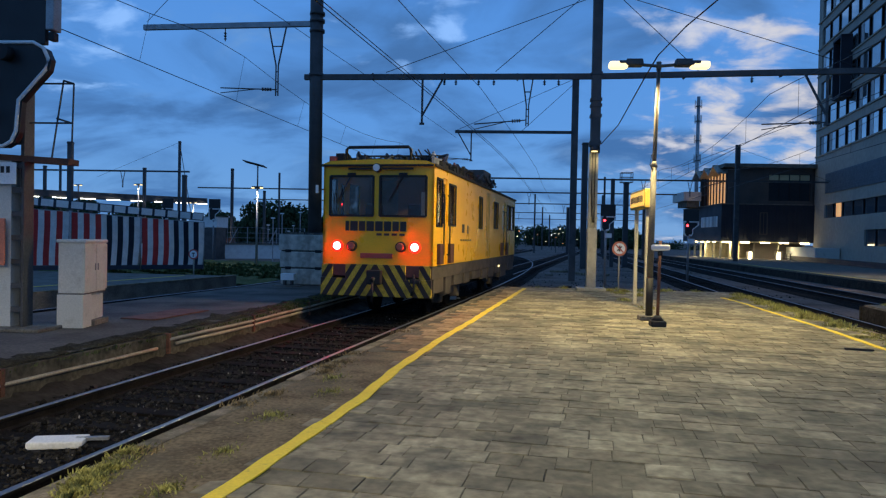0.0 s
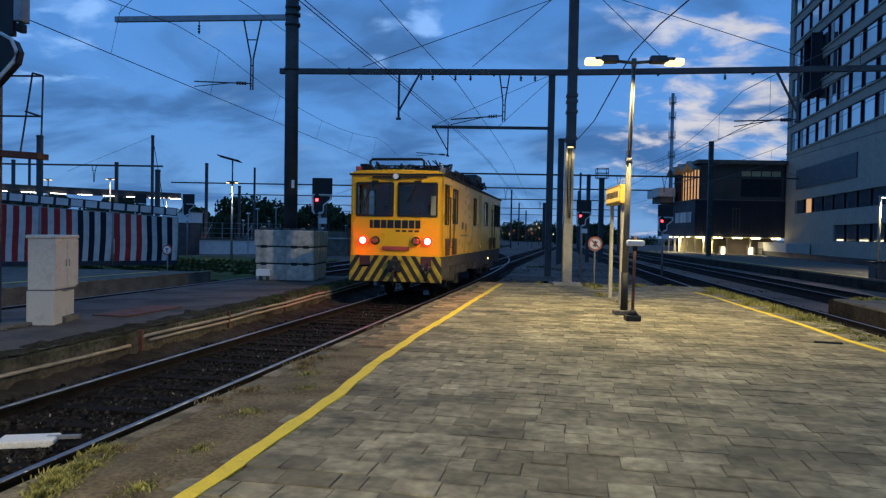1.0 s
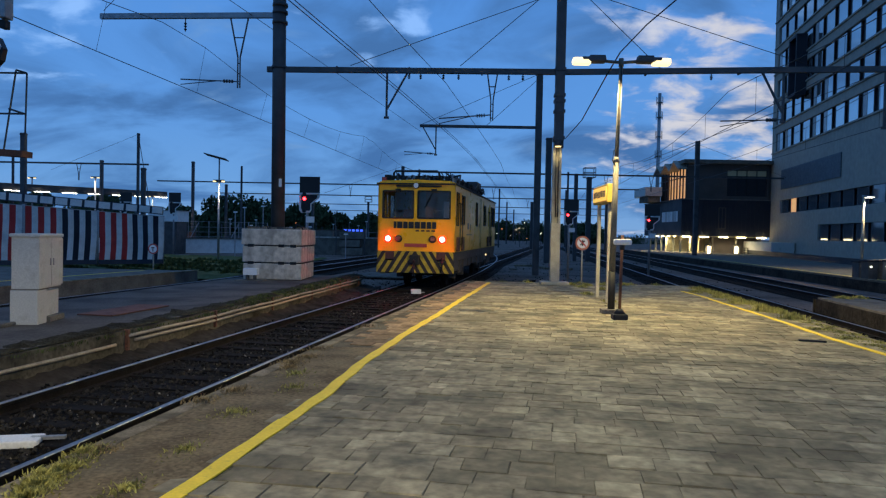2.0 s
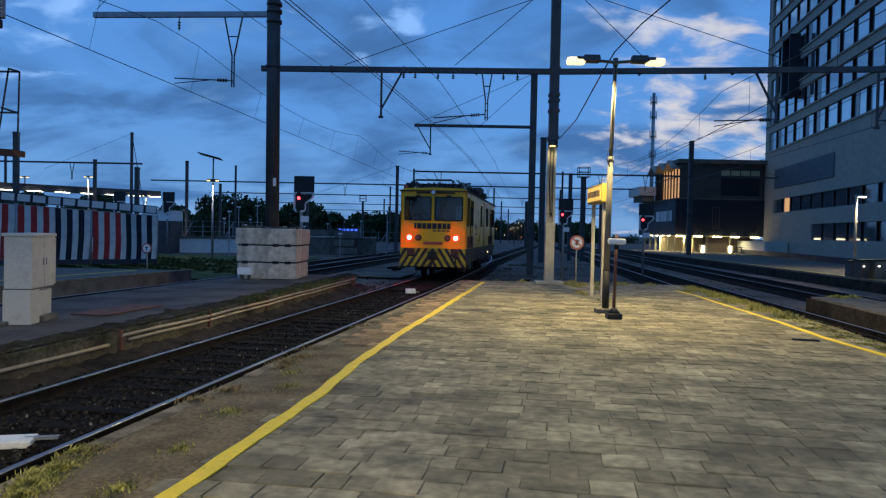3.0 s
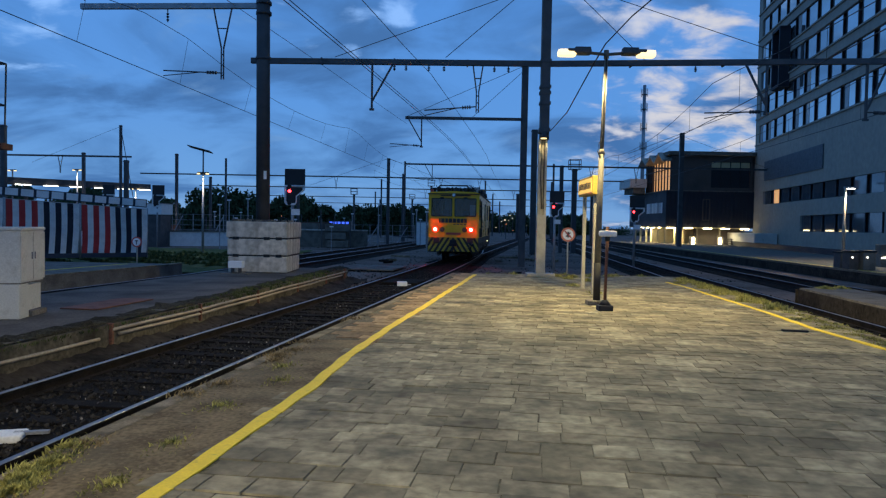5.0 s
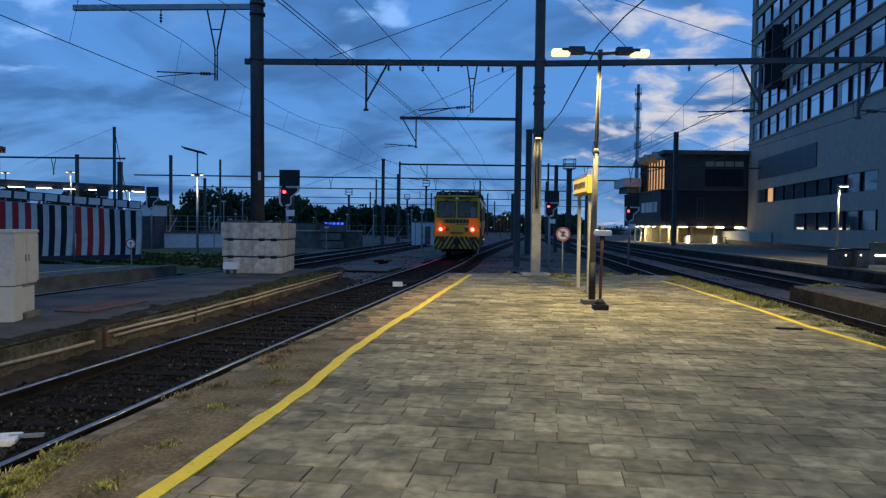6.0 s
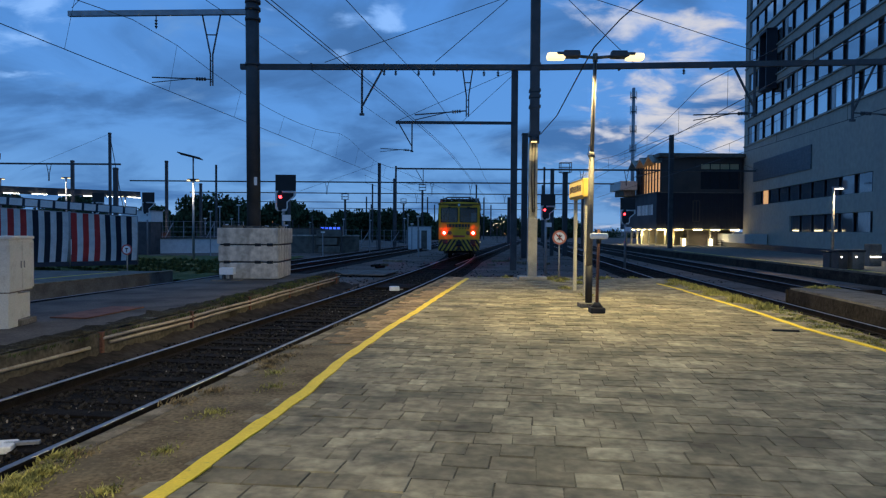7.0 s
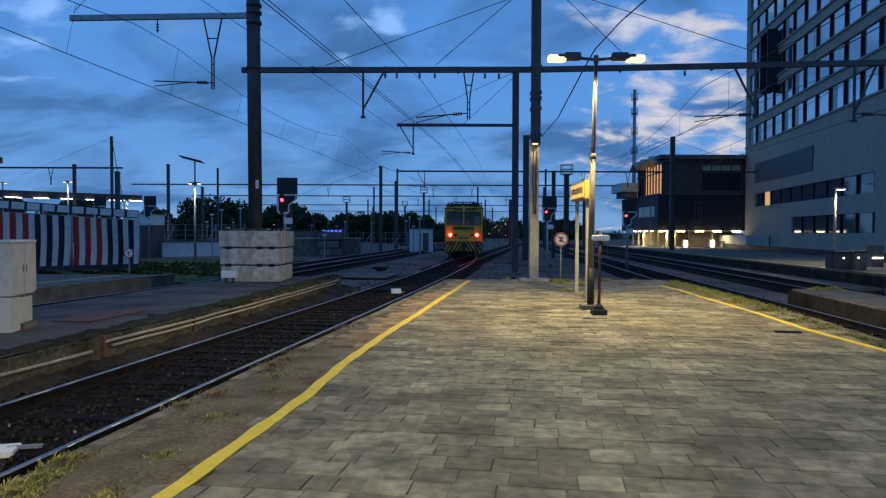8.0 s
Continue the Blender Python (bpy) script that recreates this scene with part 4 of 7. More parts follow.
catenary(main_wire_x, 6, 120, 6.05, 6.80, shift=1.08, sag_by=0.25, hung=False)
wire([(main_wire_x(y) + 0.09, y, 6.07) for y in range(6, 110, 4)])
catenary(lambda y: -12.74 + 0.104 * y, 8, 110, 6.70, 8.58, shift=0.30, sag_by=0.9)
catenary(lambda y: right_x(y) - 0.2, 4, 120, 5.55, 6.9)
catenary(third_x, 6, 120, 5.5, 6.9)
catenary(yard_x, 60, 130, 5.6, 6.9)
for pts in (((-8.6, 18, 9.15), (-6.2, 31.8, 9.0), (-3.2, 50, 8.8)),
            ((-4.05, 24.35, 7.40), (3.1, 24.2, 9.95)), ((-0.25, 24.28, 7.42), (3.1, 24.2, 10.3)),
            ((-2.4, 38, 7.50), (3.9, 38, 10.3)), ((1.1, 38, 7.50), (3.9, 38, 10.1)),
            ((3.16, 24.2, 10.6), (6.45, 23.85, 7.33)), ((3.16, 24.2, 10.2), (11.3, 23.35, 7.33)),
            ((-12.75, 24.4, 9.2), (-10.6, 24.4, 11.4)),
            ((-6.2, 70, 8.2), (-14.0, 70, 5.4)), ((-6.2, 70, 8.2), (0.5, 70, 5.6)),
            ((22.1, 68, 10.6), (10.5, 60, 5.6)), ((22.1, 68, 10.6), (30.5, 68, 7.6)), ((22.1, 68, 10.5), (13.5, 52, 5.9)),
            ((10.0, 40, 5.9), (13.5, 23.2, 7.2)), ((-28.2, 60, 9.6), (-37.0, 62, 6.6))):
    wire(pts)
wire([(3.35, 24.0, 4.95), (3.33, 20.5, 5.02), (3.22, 16.4, 5.42), (3.25, 15.2, 5.62), (3.45, 13.8, 5.80), (3.9, 12.0, 6.05), (4.1, 9.0, 6.9)], 0.017, "sagging dark cable strung to the mast")


# ---- the platform's own things ----
def twin_lamp(x, y, lit=True):
    t = thing("platform_lamp", pose(x, y, 0), "tall twin-headed platform lamp with glowing heads", "street lamp", "platform lamps")
    bm = B(); box(bm, (-0.02, 0, 0.05), (0.40, 0.36, 0.10), bevel=0.02); part("base", bm, "dark_concrete", t)
    bm = B(); rod(bm, (0, 0, 0.10), (0, 0, 0.92), 0.078, seg=16); part("sleeve", bm, "dark", t, "black painted lower sleeve")
    bm = B()
    rod(bm, (0, 0, 0.92), (0.03, 0, 3.35), 0.070, 0.060, seg=16)
    rod(bm, (0.03, 0, 3.35), (0.08, 0, 5.42), 0.046, 0.040, seg=16)
    rod(bm, (0.03, 0, 3.30), (0.03, 0, 3.42), 0.078, 0.048, seg=16)
    part("pole", bm, "pole", t, "weathered steel pole")
    bm = B()
    tube_along(bm, [(0.0, -0.07, 3.2), (-0.07, -0.07, 3.35), (-0.04, -0.065, 3.55), (0.02, -0.06, 3.6), (0.03, -0.06, 4.4), (0.09, -0.055, 5.0), (0.07, -0.05, 5.4)], 0.011)
    part("cable", bm, "dark", t, "loose dark cable")
    bm = B()
    rod(bm, (0.08, 0, 5.38), (0.08, 0, 5.56), 0.055, seg=12)
    for s in (-1, 1):
        rod(bm, (0.08, 0, 5.47), (0.08 + s * 0.36, 0, 5.50), 0.035, seg=10)
    part("crossarm", bm, "pole", t)
    for s in (-1, 1):
        bm = B()
        box(bm, (0.08 + s * 0.60, 0, 5.52), (0.52, 0.26, 0.11), bevel=0.03)
        box(bm, (0.08 + s * 0.52, 0, 5.59), (0.34, 0.2, 0.05), bevel=0.015)
        h = part("lamp_head", bm, "steel", t, "dark lamp head")
        bm = B()
        box(bm, (0.08 + s * 0.86, 0, 5.49), (0.40, 0.26, 0.15), bevel=0.06)
        part("lens", bm, "lamp", h, "glowing lens")
    return t


twin_lamp(3.26, 15.5)
# two unseen lamps, added behind the eye to brighten the foreground
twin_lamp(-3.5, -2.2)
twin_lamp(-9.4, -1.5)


def mirror_post():
    t = thing("platform_post", pose(3.20, 14.4, 0), "rusty post on a square foot with an oval white fixture", "post")
    bm = B(); box(bm, (0, 0, 0.06), (0.30, 0.30, 0.12), bevel=0.03); rod(bm, (0, 0, 0.12), (0, 0, 0.22), 0.13, 0.05, seg=10); part("foot", bm, "dark", t)
    bm = B(); rod(bm, (0, 0, 0.2), (0.02, 0, 1.72), 0.032, seg=10); part("pole", bm, "rust", t)
    bm = B(); box(bm, (0.02, -0.03, 1.58), (0.37, 0.12, 0.12), bevel=0.045); part("fixture", bm, "white", t, "oval white fixture")
    bm = B(); rod(bm, (0.02, 0, 1.42), (0.02, 0, 1.52), 0.05, seg=10); part("clamp", bm, "dark", t)


def info_sign():
    """A lit sign box on two posts, seen nearly edge on."""
    t = thing("platform_sign", pose(3.70, 18.6, 0), "yellow illuminated platform sign box on two posts", "sign")
    for y, r in ((0.95, 0.045), (-0.55, 0.06)):
        bm = B(); beam(bm, (0.02, y, 0), (0.02, y, 2.55), r * 2, r * 2); part("post", bm, "pale_steel", t)
    bm = B(); box(bm, (0, 0.15, 2.78), (0.26, 1.9, 0.48), bevel=0.03)
    body = part("sign_box", bm, "sign_yellow", t, "yellow sign housing")
    bm = B(); box(bm, (-0.137, 0.15, 2.78), (0.012, 1.78, 0.36)); part("sign_face", bm, "sign_glow", body, "glowing yellow face")
    rnd = random.Random(4)
    y = -0.62
    while y < 0.9:
        w = rnd.uniform(0.07, 0.15)
        bm = B(); box(bm, (-0.146, y + w / 2, 2.78 + rnd.uniform(-0.01, 0.01)), (0.006, w, 0.16)); part("letter_bar", bm, "brown", body)
        y += w + 0.05


def disc_sign(x, y, z, r, post_h, label, arrow=False):
    t = thing("round_sign", pose(x, y, 0), label, "sign", "round track signs")
    bm = B(); rod(bm, (0, 0.03, -0.3), (0, 0.03, z), 0.03, seg=8); part("post", bm, "pale_steel", t)
    bm = B(); rod(bm, (0, 0.0, z), (0, -0.02, z), r, seg=28); d = part("disc", bm, "red" if arrow else "orange", t, "round red-rimmed disc")
    bm = B(); rod(bm, (0, -0.021, z), (0, -0.027, z), r * 0.74, seg=28); part("face", bm, "white", d, "white disc face")
    bm = B()
    if arrow:
        box(bm, (0, -0.030, z - r * 0.1), (r * 0.16, 0.006, r * 0.85))
        box(bm, (0, -0.030, z + r * 0.22), (r * 0.6, 0.006, r * 0.2))
    else:
        for a in (40, -35):
            beam(bm, (-r * 0.4 * math.cos(radians(a)), -0.030, z - r * 0.45 * math.sin(radians(a))), (r * 0.4 * math.cos(radians(a)), -0.030, z + r * 0.45 * math.sin(radians(a))), 0.006, r * 0.15)
        box(bm, (0, -0.030, z), (r * 0.22, 0.006, r * 0.8))
    part("symbol", bm, "frame", d, "dark bar symbol")
    if not arrow:
        bm = B()
        beam(bm, (-r * 0.5, -0.036, z + r * 0.5), (r * 0.5, -0.036, z - r * 0.5), 0.006, r * 0.16)
        part("slash", bm, "red", d, "red slash")


def signal(x, y, z, w, foot, label, flip=1, lit=True, rz=0, lamp=0.0, back=False, lattice=False, pole_dx=0.0):
    """A light signal: square sight board over a bent, white-edged lamp panel. z: middle of the head."""
    t = thing("light_signal", pose(x, y, foot, 0, 0, rz), label, "signal", "light signals")
    zz = z - foot
    h = w * 1.82
    bm = B(); box(bm, (0, 0.05, zz + h * 0.24), (w, 0.06, h * 0.52), bevel=0.01); part("board", bm, "black", t, "black square sight board")
    # bent panel outline
    pts = [(-0.5, 0.0), (0.5, 0.0), (0.5, -0.12), (0.10, -0.30), (0.10, -0.47), (0.03, -0.54), (-0.40, -0.54), (-0.5, -0.47)]
    bm = B()
    for sc, y0, y1, slot in ((1.0, -0.02, 0.02, 0), (0.80, -0.028, -0.02, 1)):
        a = [bm.verts.new((flip * px * w * sc, y0, zz + (-0.25 + (pz + 0.25) * sc + 0.06) * h)) for px, pz in pts]
        b = [bm.verts.new((flip * px * w * sc, y1, zz + (-0.25 + (pz + 0.25) * sc + 0.06) * h)) for px, pz in pts]
        n = len(pts)
        fs = [bm.faces.new(a), bm.faces.new(b[::-1])] + [bm.faces.new((a[i], b[i], b[(i + 1) % n], a[(i + 1) % n])) for i in range(n)]
        for f in fs:
            f.material_index = slot
    bmesh.ops.recalc_face_normals(bm, faces=bm.faces[:])
    pn = part("lamp_panel", bm, ("white", "black"), t, "bent black lamp panel with white edge")
    ring = [(flip * px * w * 0.93, -0.034, zz + (-0.25 + (pz + 0.25) * 0.93 + 0.06) * h) for px, pz in pts]
    bm = B(); tube_along(bm, ring + ring[:1], w * 0.034, 6); part("panel_edge", bm, "white", pn, "white panel edge")
    bm = B(); lx, lz = flip * (-0.24 + lamp) * w, zz - h * 0.10
    rod(bm, (lx, -0.03, lz), (lx, -0.05, lz), w * 0.075, seg=14); part("red_lamp", bm, "signal_red" if lit else "dark", pn, "glowing red lamp" if lit else "unlit lamp")
    for dx, dz in ((-0.24, -0.28), (-0.24, -0.42), (0.14, -0.05), (-0.24, 0.02)):
        bm = B(); rod(bm, (flip * dx * w, -0.03, zz + dz * h), (flip * dx * w, -0.09, zz + dz * h), w * 0.10, seg=12)
        part("lamp_hood", bm, "dark", pn, "unlit hooded lamp")
    bm = B()
    rod(bm, (pole_dx + flip * -0.12 * w, 0.12, 0), (pole_dx + flip * -0.12 * w, 0.12, zz + h * 0.4), 0.06, seg=10)
    part("pole", bm, "galv", t)
    bm = B(); box(bm, (flip * 0.05 * w, 0.02, zz - h * 0.66), (w * 0.42, 0.02, w * 0.30)); part("plate", bm, "white", t, "small white plate below the head")
    return t


mirror_post()
info_sign()
disc_sign(4.36, 26.0, 1.42, 0.265, 1.4, "round red-rimmed no-entry track sign on a thin post")
disc_sign(-12.51, 28.0, 0.80, 0.21, 0.8, "small round red-rimmed sign with arrow on a post", arrow=True)
signal(-6.65, 30.0, 3.18, 0.87, -0.5, "black light signal with a red lamp behind the concrete stack")
signal(4.84, 32.0, 2.72, 0.66, -0.5, "black light signal showing bright red beside the track")
signal(10.06, 38.0, 2.72, 0.80, -0.5, "black light signal showing red between two tracks", flip=1)


for sx, sy in ((-22.9, 55), (-27.3, 56)):
    signal(sx, sy, 3.55, 0.95, -0.5, "dark unlit light signal far across the yard", lit=False)


def concrete_stack():
    t = thing("concrete_stack", pose(-6.34, 24.2, 0), "three stacked weathered concrete blocks at the mast foot", "concrete block")
    rnd = random.Random(8)
    for k in range(3):
        bm = B()
        box(bm, (0, 0, 0), (1.98 + 0.05 * (k == 2) - 0.04 * (k == 0), 2.1, 0.53), bevel=0.035)
        ob = part("concrete_block", bm, "concrete", t)
        ob.matrix_basis = pose(rnd.uniform(-0.03, 0.03), 0, 0.285 + 0.572 * k, 0, 0, rnd.uniform(-1.2, 1.2))
    for k in range(2):
        for x in (-0.72, 0.30, 0.70):
            bm = B(); box(bm, (x, -1.02, 0.57 + 0.572 * k), (0.20, 0.10, 0.10), bevel=0.01); part("lifting_pocket", bm, "dark", t, "dark lifting pocket")
        # dark slab in each gap stands for the shade between the blocks
        bm = B(); box(bm, (0, 0, 0.57 + 0.572 * k), (1.9, 2.0, 0.05)); part("packing", bm, "dark", t)
    # rubble, sand and cable ends left on top
    bm = B()
    for _ in range(26):
        r = rnd.uniform(0.03, 0.09)
        box(bm, (rnd.uniform(-0.9, 0.9), rnd.uniform(-0.95, 0.2), 1.70 + r * 0.4), (r * 2.2, r * 1.6, r), rnd.uniform(0, 90))
    tagged(part("rubble", bm, "dark_concrete", t), "rubble lying on top", kind="stuff")
    for x in (-0.55, 0.62):
        bm = B(); tube_along(bm, [(x, -0.6, 1.70), (x + 0.1, -0.75, 1.86), (x + 0.28, -0.8, 1.80), (x + 0.36, -0.9, 1.70)], 0.02, 6); part("cable_end", bm, "dark", t)


def relay_cabinet():
    t = thing("relay_cabinet", pose(-7.43, 12.05, 0, 0, 0, 9), "grey-white trackside relay cabinet on a stepped plinth", "cabinet")
    w, d = 0.44, 0.92
    bm = B(); box(bm, (0, -0.32, 0.29), (w, 0.36, 0.58), bevel=0.012); part("plinth", bm, "cabinet", t)
    bm = B(); box(bm, (-0.03, 0.18, 0.27), (w - 0.05, 0.62, 0.54), bevel=0.012); part("plinth", bm, "cabinet", t)
    bm = B(); box(bm, (0.02, 0.18, 0.05), (w + 0.06, 0.62, 0.10), bevel=0.012); part("ledge", bm, "dark_concrete", t)
    bm = B(); box(bm, (0, 0, 1.04), (w, d, 0.88), bevel=0.015); part("body", bm, "cabinet", t)
    bm = B(); box(bm, (0, 0, 1.505), (w + 0.06, d + 0.06, 0.06), bevel=0.02); part("lid", bm, "cabinet", t)
    for y in (-0.245, 0.245):
        bm = B(); box(bm, (w / 2 + 0.008, y, 1.04), (0.018, 0.475, 0.82), bevel=0.006)
        dr = part("door", bm, "cabinet", t)
        bm = B(); box(bm, (w / 2 + 0.025, y * 0.25, 1.05), (0.02, 0.02, 0.12)); part("handle", bm, "galv", dr)
    bm = B(); box(bm, (0, 0, 0.592), (w + 0.01, d + 0.01, 0.02)); part("seam", bm, "dark_concrete", t)


def lattice_signal():
    """The near signal on its battened mast, at the left edge."""
    t = thing("light_signal", pose(-8.07, 11.3, 0), "large near light signal on a battened steel mast", "signal", "light signals")
    bm = B(); box(bm, (0, 0, 0.03), (1.2, 0.8, 0.06), bevel=0.02); part("base", bm, "dark_concrete", t)
    bm = B(); box(bm, (-0.195, 0, 1.45), (0.22, 0.26, 2.9), bevel=0.01); part("channel", bm, "cabinet", t, "pale mast channel")
    bm = B(); box(bm, (0.115, 0, 2.4), (0.05, 0.26, 4.8), bevel=0.01); part("channel", bm, "steel", t)
    bm = B(); box(bm, (0.01, 0.10, 2.4), (0.16, 0.04, 4.8)); part("web", bm, "steel", t)
    z = 0.35
    while z < 4.6:
        bm = B(); box(bm, (0.01, -0.11, z), (0.18, 0.03, 0.09)); part("batten", bm, "steel", t)
        z += 0.40
    bm = B(); box(bm, (-0.185, -0.22, 2.62), (0.50, 0.02, 0.36), bevel=0.005); pl = part("name_plate", bm, "white", t, "pale plate with dark lettering bars")
    for k in range(3):
        bm = B(); box(bm, (-0.27 + 0.10 * k, -0.235, 2.68), (0.06, 0.008, 0.11)); part("letter_bar", bm, "dark", pl)
    bm = B(); box(bm, (-0.60, -0.25, 1.48), (1.0, 0.03, 0.78), bevel=0.006); part("board", bm, "orange", t, "faded orange square board")
    bm = B(); beam(bm, (-1.1, 0, 2.94), (0.92, 0, 2.83), 0.3, 0.10); part("footplate", bm, "rust", t, "rusty service footplate")
    for a, b in (((0.53, 0, 2.88), (0.73, 0, 4.20)), ((0.88, 0, 2.88), (0.91, 0, 4.15)), ((0.73, 0, 4.20), (0.91, 0, 4.15)), ((0.1, 0, 4.15), (0.91, 0, 4.15)), ((0.1, 0, 3.49), (0.88, 0, 3.49)), ((0.61, 0, 3.57), (0.88, 0, 3.49))):
        bm = B(); rod(bm, a, b, 0.016, seg=6); part("guard_rail", bm, "steel", t, "bent guard rail")
    bm = B(); box(bm, (-0.21, -0.28, 5.42), (1.66, 0.10, 1.4), bevel=0.02); part("sight_board", bm, "black", t, "dark sight board")
    bm = B(); box(bm, (0.70, -0.24, 5.55), (0.14, 0.22, 1.2), bevel=0.02); part("side_box", bm, "galv", t)
    bm = B(); box(bm, (0.70, -0.24, 4.86), (0.10, 0.14, 0.14), bevel=0.02); part("side_lamp", bm, "dark", t)
    outline = [(0.45, 4.74), (0.62, 4.65), (0.70, 4.48), (0.66, 4.30), (0.20, 3.80), (0.16, 3.30), (0.08, 3.13), (-0.06, 3.05), (-1.05, 3.05), (-1.05, 4.74)]
    bm = B()
    a = [bm.verts.new((x + 0.05, -0.36, z - 0.02)) for x, z in outline]
    b = [bm.verts.new((x + 0.05, -0.24, z - 0.02)) for x, z in outline]
    n = len(outline)
    bm.faces.new(a); bm.faces.new(b[::-1])
    for i in range(n):
        bm.faces.new((a[i], b[i], b[(i + 1) % n], a[(i + 1) % n]))
    bmesh.ops.recalc_face_normals(bm, faces=bm.faces[:])
    pn = part("lamp_panel", bm, "black", t, "bent black lamp panel")
    bm = B()
    tube_along(bm, [(-1.0, -0.37, 4.74)] + [(x, -0.37, z) for x, z in outline[:9]], 0.032, seg=6)
    part("panel_edge", bm, "white", pn, "white panel edge")
    for x, z in ((0.0, 4.55), (-0.42, 4.55), (-0.42, 4.1), (-0.42, 3.6)):
        bm = B(); rod(bm, (x, -0.36, z), (x, -0.55, z), 0.12, 0.13, seg=14); part("lamp_hood", bm, "dark", pn, "black lamp hood")
    bm = B(); rod(bm, (-0.42, -0.555, 4.1), (-0.42, -0.56, 4.1), 0.06, seg=12); part("red_lamp", bm, "signal_red", pn)


concrete_stack()
relay_cabinet()
lattice_signal()


# ---- the maintenance rail car ----
LEN, HALF = 15.2, 1.38


def rail_car():
    """Origin: under the rear face, at rail height; it faces along +y."""
    t = thing("maintenance_rail_car", pose(0, 0, RAIL_Z), "yellow overhead-line maintenance rail car with striped skirt, driving away", "rail car")
    z0, z1 = 1.31, 3.66
    # rear wall with two wide windows
    bm = B()
    holes = [(0.18, 1.17, 1.27, 2.12), (1.44, 1.17, 2.58, 2.12)]
    holed_wall(bm, 2 * HALF, z1 - z0, holes, 0.07)
    ob = part("rear_wall", bm, "yellow", t)
    ob.matrix_basis = pose(-HALF, 0, z0)
    for x0, a, x1, b in holes:
        bm = B()
        for p, q in (((x0, a), (x1, a)), ((x0, b), (x1, b)), ((x0, a), (x0, b)), ((x1, a), (x1, b))):
            beam(bm, (p[0], -0.006, p[1]), (q[0], -0.006, q[1]), 0.05, 0.05)
        fr = part("window_frame", bm, "dark", t, "black rubber window frame")
        fr.matrix_basis = pose(-HALF, 0, z0)
        bm = B(); box(bm, ((x0 + x1) / 2, 0.03, (a + b) / 2), (x1 - x0 - 0.02, 0.008, b - a - 0.02))
        g = part("pane", bm, "glass", fr)
        g.visible_shadow = False
        bm = B(); xm = (x0 + x1) / 2
        beam(bm, (xm, -0.03, b + 0.04), (xm - 0.35, -0.03, a + 0.35), 0.018, 0.02)
        box(bm, (xm, -0.03, b + 0.05), (0.2, 0.05, 0.05))
        part("wiper", bm, "dark", fr)
    # side walls with doors and windows
    side = [(0.28, 0.95, 0.86, 2.10), (0.92, 0.02, 1.40, 2.16), (1.62, 1.00, 2.45, 2.06), (6.05, 1.0, 6.65, 2.0), (9.15, 1.05, 10.1, 2.0), (11.4, 0.02, 12.05, 2.14), (12.6, 1.05, 13.5, 2.05), (13.8, 1.05, 14.8, 2.05)]
    for sg in (1, -1):
        bm = B()
        holed_wall(bm, LEN, z1 - z0, side, 0.06)
        w = part("side_wall", bm, "yellow", t)
        w.matrix_basis = pose(sg * HALF, 0, z0, 0, 0, 90) if sg > 0 else pose(-HALF + 0.06, 0, z0, 0, 0, 90)
        xo = sg * (HALF - 0.03)
        for y0, a, y1, b in side:
            if a > 0.5:
                bm = B(); xe = sg * (HALF + 0.004)
                for p, q in (((y0, a), (y1, a)), ((y0, b), (y1, b)), ((y0, a), (y0, b)), ((y1, a), (y1, b))):
                    beam(bm, (xe, p[0], z0 + p[1]), (xe, q[0], z0 + q[1]), 0.04, 0.04)
                fr = part("window_frame", bm, "dark", t)
                bm = B(); box(bm, (xo, (y0 + y1) / 2, z0 + (a + b) / 2), (0.008, y1 - y0, b - a)); gl = part("pane", bm, "glass", fr); gl.visible_shadow = False
            else:
                bm = B(); holed_wall(bm, y1 - y0 - 0.02, b - a - 0.02, [(0.09, 1.0, y1 - y0 - 0.10, b - a - 0.14)], 0.04)
                d = part("door", bm, "yellow", t, "narrow yellow cab door")
                d.matrix_basis = pose(sg * (HALF - 0.02) + (0.0 if sg > 0 else 0.04), y0 + 0.01, z0 + a + 0.01, 0, 0, 90)
                bm = B(); box(bm, ((y1 - y0) / 2 - 0.01, 0.02, 1.0 + (b - a - 1.14) / 2), (y1 - y0 - 0.2, 0.008, b - a - 1.15)); gl = part("pane", bm, "glass", d); gl.visible_shadow = False
                for yy in (y0 - 0.08, y1 + 0.10):
                    bm = B(); rod(bm, (sg * (HALF + 0.07), yy, z0 + 0.25), (sg * (HALF + 0.07), yy, z0 + 1.75), 0.02, seg=8)
                    for zz in (0.25, 1.75):
                        rod(bm, (sg * HALF, yy, z0 + zz), (sg * (HALF + 0.07), yy, z0 + zz), 0.02, seg=6)
                    part("grab_rail", bm, "dark", t, "dark vertical grab rail")
                for yy in (y0 - 0.30, y1 + 0.42):
                    bm = B(); box(bm, (sg * (HALF + 0.03), yy, z0 + 0.28), (0.10, 0.42, 0.50), bevel=0.01)
                    part("step_box", bm, "maroon", t, "dark maroon box beside the door")
        # panel seams
        bm = B()
        for y in (7.55, 7.85, 8.1):
            box(bm, (sg * (HALF + 0.003), y, z0 + 1.15), (0.008, 0.03, 2.2))
        part("seam", bm, "frame", t)
        bm = B()
        for k, (y, w) in enumerate(((3.55, 0.34), (4.25, 0.18))):
            box(bm, (sg * (HALF + 0.003), y, z0 + 0.95 - 0.02 * k), (0.006, w, 0.24))
        for k in range(5):
            box(bm, (sg * (HALF + 0.003), 3.3 + 0.34 * k, z0 + 0.62), (0.006, 0.24, 0.05))
        part("side_mark", bm, "text", t, "faded dark marking bars")
        # sill and underframe
        bm = B()
